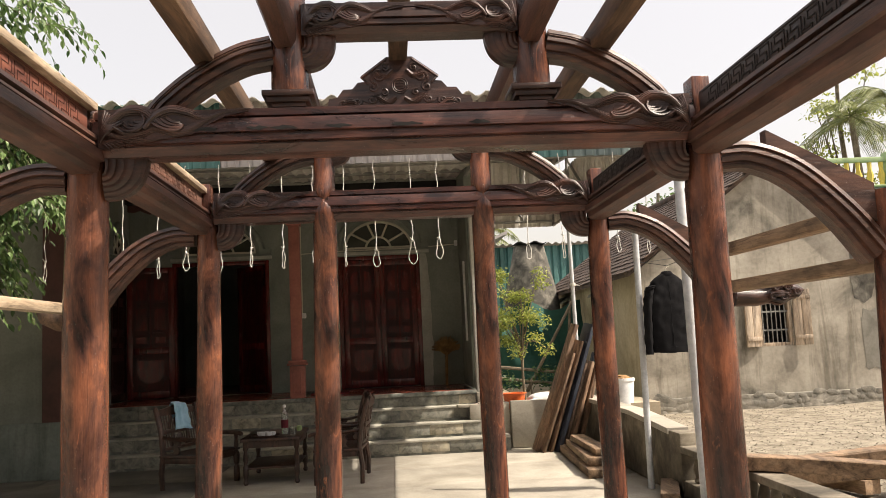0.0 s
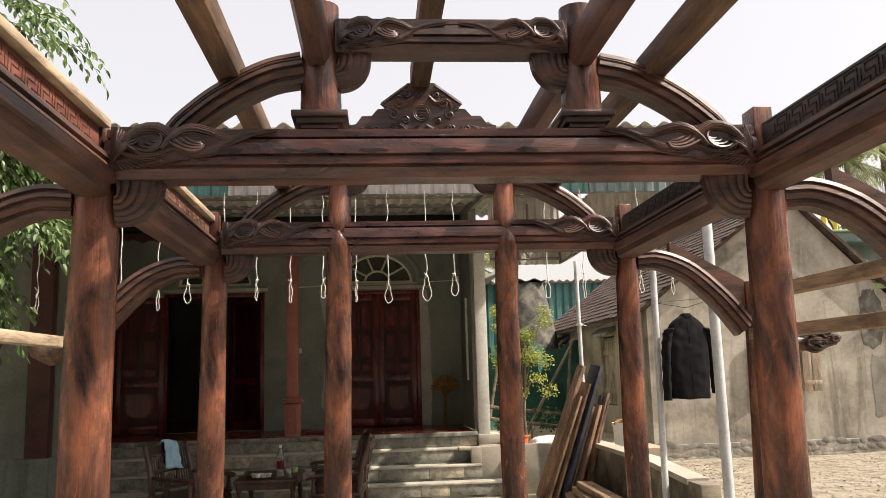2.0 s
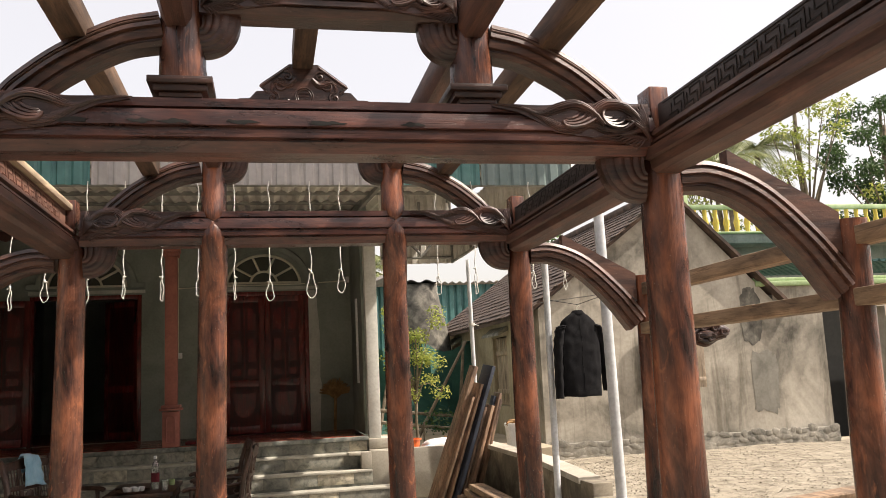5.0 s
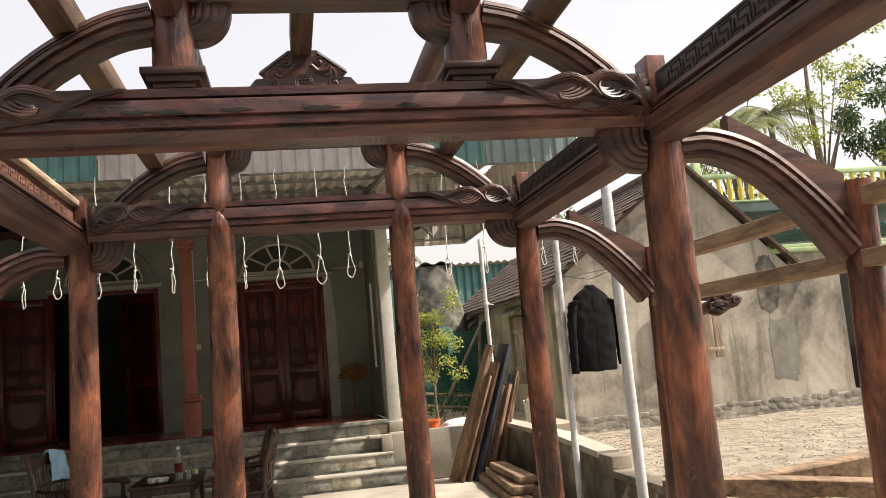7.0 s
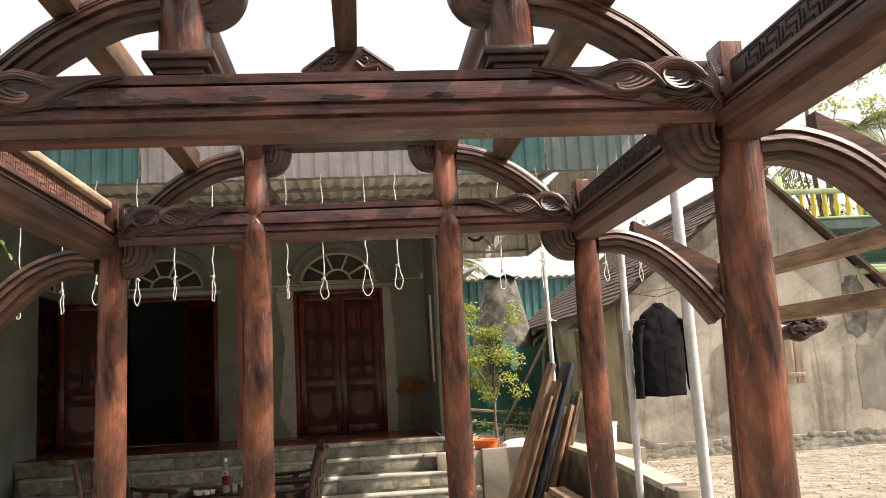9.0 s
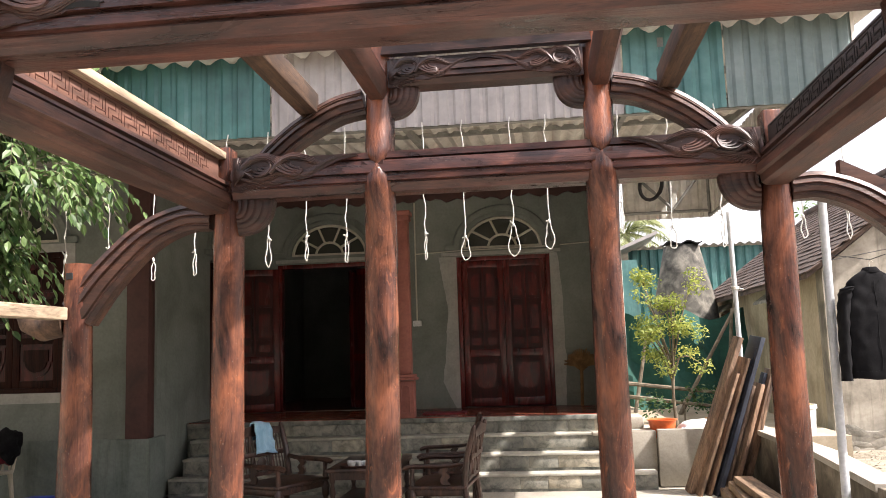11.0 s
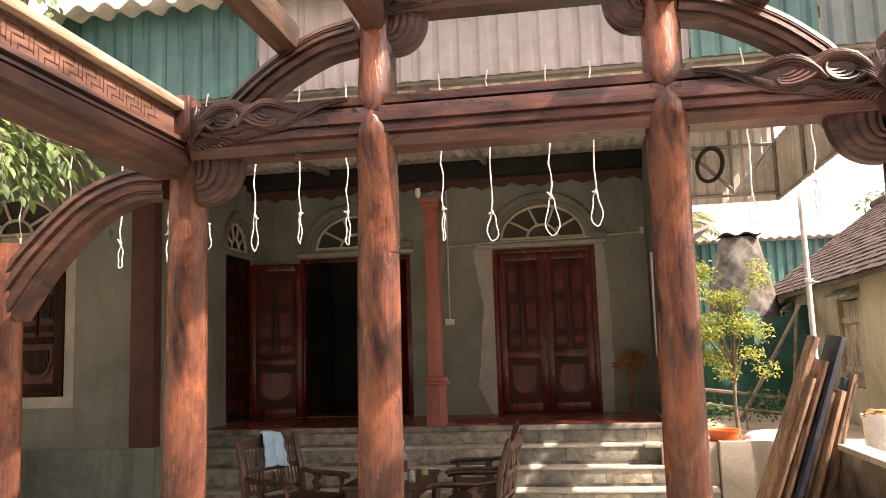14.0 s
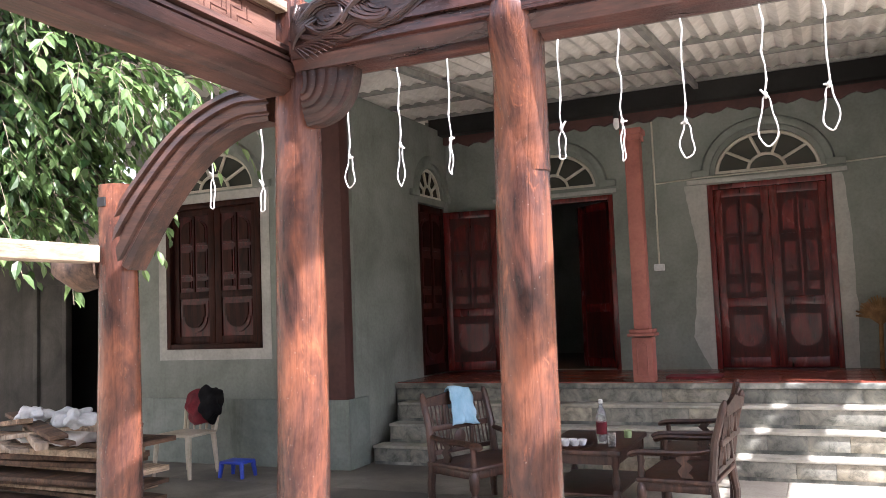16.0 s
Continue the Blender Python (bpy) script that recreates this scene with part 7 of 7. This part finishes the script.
# leafy tree beside the frame: many hanging sprays
def spray_tree(name, base, trunk, starts, mat, label, seed, size, leaves_each, r0):
    """Drooping twigs set with narrow alternate leaves."""
    rr = random.Random(seed)
    th = thing(name, base, label, "tree")
    g = B()
    pts = smooth_path(trunk, 14)
    tube(g, pts, [r0 * (1 - 0.6 * i / (len(pts) - 1)) for i in range(len(pts))], 9)
    part("trunk", g, M_BARK, th)
    root = Vector(trunk[2])
    for p in starts[::20]:
        g = B()
        p = Vector(p)
        tube(g, [root.lerp(p, k / 6) + Vector((0, 0, 0.14 * math.sin(k / 6 * 3.1))) for k in range(7)], [r0 * 0.35 * (1 - 0.85 * k / 6) + 0.002 for k in range(7)], 6)
        part("limb", g, M_BARK, th)
    tw, lv = B(), B()
    for p in starts:
        a = rr.uniform(-1.3, 1.3)
        L = rr.uniform(0.22, 0.46)
        d = Vector((math.cos(a), math.sin(a), 0))
        lift = rr.uniform(-0.1, 0.5)
        pts = [Vector(p) + d * (L * f) + Vector((0, 0, L * (lift * f - 0.95 * f * f))) for f in [j / 6 for j in range(7)]]
        tube(tw, pts, [0.0035 * (1 - 0.7 * j / 6) for j in range(7)], 3)
        for k in range(leaves_each):
            f = (k + 0.6) / leaves_each
            i = min(5, int(f * 6))
            q = pts[i].lerp(pts[i + 1], f * 6 - i)
            t = (pts[i + 1] - pts[i]).normalized()
            sd = t.cross(Vector((0, 0, 1))).normalized() * (1 if k % 2 else -1)
            ax = (t * 0.7 + sd * rr.uniform(0.3, 0.8) + Vector((0, 0, rr.uniform(-0.7, 0.05)))).normalized()
            wd = ax.cross(Vector((rr.uniform(-0.5, 0.5), rr.uniform(-0.5, 0.5), 1))).normalized()
            nn = wd.cross(ax)
            s_ = size * rr.uniform(0.7, 1.25)
            v = [lv.verts.new(q + ax * (s_ * u) + wd * (s_ * w) + nn * (s_ * h)) for u, w, h in ((0, 0, 0), (0.28, 0.21, 0.06), (0.62, 0.20, 0.03), (1.0, 0, -0.12), (0.62, -0.20, 0.03), (0.28, -0.21, 0.06), (0.48, 0, -0.02))]
            for m, n in ((0, 1), (1, 2), (2, 3), (3, 4), (4, 5), (5, 0)):
                lv.faces.new((v[m], v[n], v[6]))
    part("branchwork", tw, M_BARK, th)
    part("crown", lv, mat, th, "", 0)


rr = random.Random(77)
starts = []
while len(starts) < 1450:
    x = -2.55 - 1.7 * rr.random()
    z = 2.05 + 2.3 * rr.random()
    if x > -3.05 and z < 2.62 or z < 2.3 and rr.random() < 0.55:
        continue
    if z > 3.1 and rr.random() < 0.55 + (0.3 if x > -2.7 else 0):
        continue
    if noise.noise((x * 2.2, z * 2.2, 3)) < -0.12:
        continue
    starts.append((x, 6.35 + rr.uniform(-0.35, 0.45), z))
# added sprays out of view, they block sky light from the wing
for k in range(820):
    starts.append((-4.25 - 2.2 * rr.random(), 6.2 + 1.9 * rr.random(), 2.3 + 2.2 * rr.random()))
spray_tree("leafy_tree", (-4.3, 6.6, 0), [(-4.3, 6.6, 0), (-4.25, 6.6, 1.2), (-4.2, 6.6, 2.4), (-4.0, 6.55, 3.6)], starts, M_LEAF, "leafy green tree with drooping sprays beside the frame", 5, 0.078, 11, 0.09)
# small citrus tree behind the low wall
rr = random.Random(12)
cl = [((1.92 + rr.uniform(-0.36, 0.36), 12.8 + rr.uniform(-0.3, 0.3), 1.25 + 1.25 * rr.random()), (0.16, 0.16, 0.12)) for k in range(34)]
tree("small_tree", (1.92, 12.8, 0.5), [(1.92, 12.8, 0.5), (1.90, 12.8, 1.0), (1.95, 12.82, 1.6), (1.92, 12.8, 2.2)], [((1.91, 12.8, 1.0 + 0.03 * k), c[0]) for k, c in enumerate(cl[::3])], cl, 3600, 0.048, M_LEAFY, "small yellow-green citrus tree in the planting bed", 9, 0.2, 0.025)
# shrubs low in the bed
cl = [((1.75, 13.6, 0.75), (0.25, 0.2, 0.2)), ((2.5, 14.2, 0.8), (0.3, 0.2, 0.25))]
tree("shrub", (2.2, 13.9, 0.5), [(2.2, 13.9, 0.5), (2.2, 13.9, 0.8)], [], cl, 260, 0.07, M_LEAFD, "low dark shrub in the planting bed", 3, 0.2, 0.015)


def palm(base, top, n, L, seed):
    rr = random.Random(seed)
    th = thing("palm_tree", base, "tall palm with drooping dry-tipped fronds", "tree", "palms")
    g = B()
    tube(g, smooth_path([base, ((base[0] + top[0]) / 2 + 0.2, base[1], (base[2] + top[2]) / 2), top], 10), [0.16, 0.15, 0.14, 0.14, 0.13, 0.13, 0.12, 0.12, 0.11, 0.11, 0.1], 8)
    part("trunk", g, M_BARK, th)
    for k in range(n):
        a = 2 * math.pi * k / n + rr.uniform(-0.2, 0.2)
        el = rr.uniform(-0.2, 1.0)
        g = B()
        pts = []
        for j in range(9):
            f = j / 8
            pts.append(Vector(top) + Vector((math.cos(a) * L * f * math.cos(el), math.sin(a) * L * f * math.cos(el), L * (math.sin(el) * f - 0.75 * f * f))))
        tube(g, pts, [0.035 * (1 - 0.8 * j / 8) for j in range(9)], 5)
        for j in range(1, 36):
            f = j / 36
            i = min(7, int(f * 8))
            p = pts[i].lerp(pts[i + 1], f * 8 - i)
            t = (pts[i + 1] - pts[i]).normalized()
            sd = t.cross(Vector((0, 0, 1))).normalized()
            for s in (-1, 1):
                w = 0.55 * math.sin(math.pi * min(1, 0.15 + f * 0.85)) + 0.1
                e = p + sd * s * w * 0.7 + t * w * 0.5 + Vector((0, 0, -0.45 * w))
                m = p.lerp(e, 0.5) + Vector((0, 0, 0.05))
                v = [g.verts.new(p), g.verts.new(m + t * 0.03), g.verts.new(e), g.verts.new(m - t * 0.03)]
                g.faces.new(v)
        part("frond", g, M_PALM, th, "", 0)


palm((16.4, 28, 0), (16.4, 28, 8.6), 13, 2.6, 4)
palm((18.4, 29, 0), (18.4, 29, 9.6), 13, 2.8, 6)
palm((3.2, 30, 0), (3.2, 30, 5.3), 11, 2.2, 8)
rr = random.Random(31)
for (bx, by, h, rad, mat, cnt, nm, sd) in ((19.6, 28, 12.5, 2.0, M_LEAFY, 1500, "tall_tree", 1), (22.5, 27, 10.0, 2.2, M_LEAFD, 3600, "bushy_tree", 2), (17.2, 30, 11.5, 1.6, M_LEAFY, 900, "tall_tree", 3), (9.6, 29, 6.3, 1.0, M_LEAF, 900, "bushy_tree", 4), (25, 30, 12.0, 2.4, M_LEAFD, 2600, "bushy_tree", 5)):
    cl = [((bx + rr.uniform(-1, 1) * rad, by + rr.uniform(-1, 1) * rad * 0.7, h - rr.random() * (h * 0.55)), (0.55, 0.5, 0.4)) for k in range(26)]
    tree(nm, (bx, by, 0), [(bx, by, 0), (bx + 0.2, by, h * 0.4), (bx - 0.1, by, h * 0.75), (bx, by, h)], [((bx, by, h * 0.45 + 0.1 * k), c[0]) for k, c in enumerate(cl[::3])], cl, cnt * 2, 0.16, mat, "tall thin-leaved tree behind the houses" if nm == "tall_tree" else "dense dark green tree behind the houses", sd + 50, 0.5, 0.14)

# ---- unseen plain walls added behind and beside the walker to cut sky light ----
g = B()
box(g, -12.2, 20, -5.2, -5, 0, 5.0)
solid("wall_south", g, M_OLD, "unseen plain wall added to limit sky light in the court", "wall", kind="structure")
g = B()
box(g, -12.2, -12, -5, 14, 0, 5.0)
solid("wall_west", g, M_OLD, "unseen plain wall added to limit sky light in the court", "wall", kind="structure")
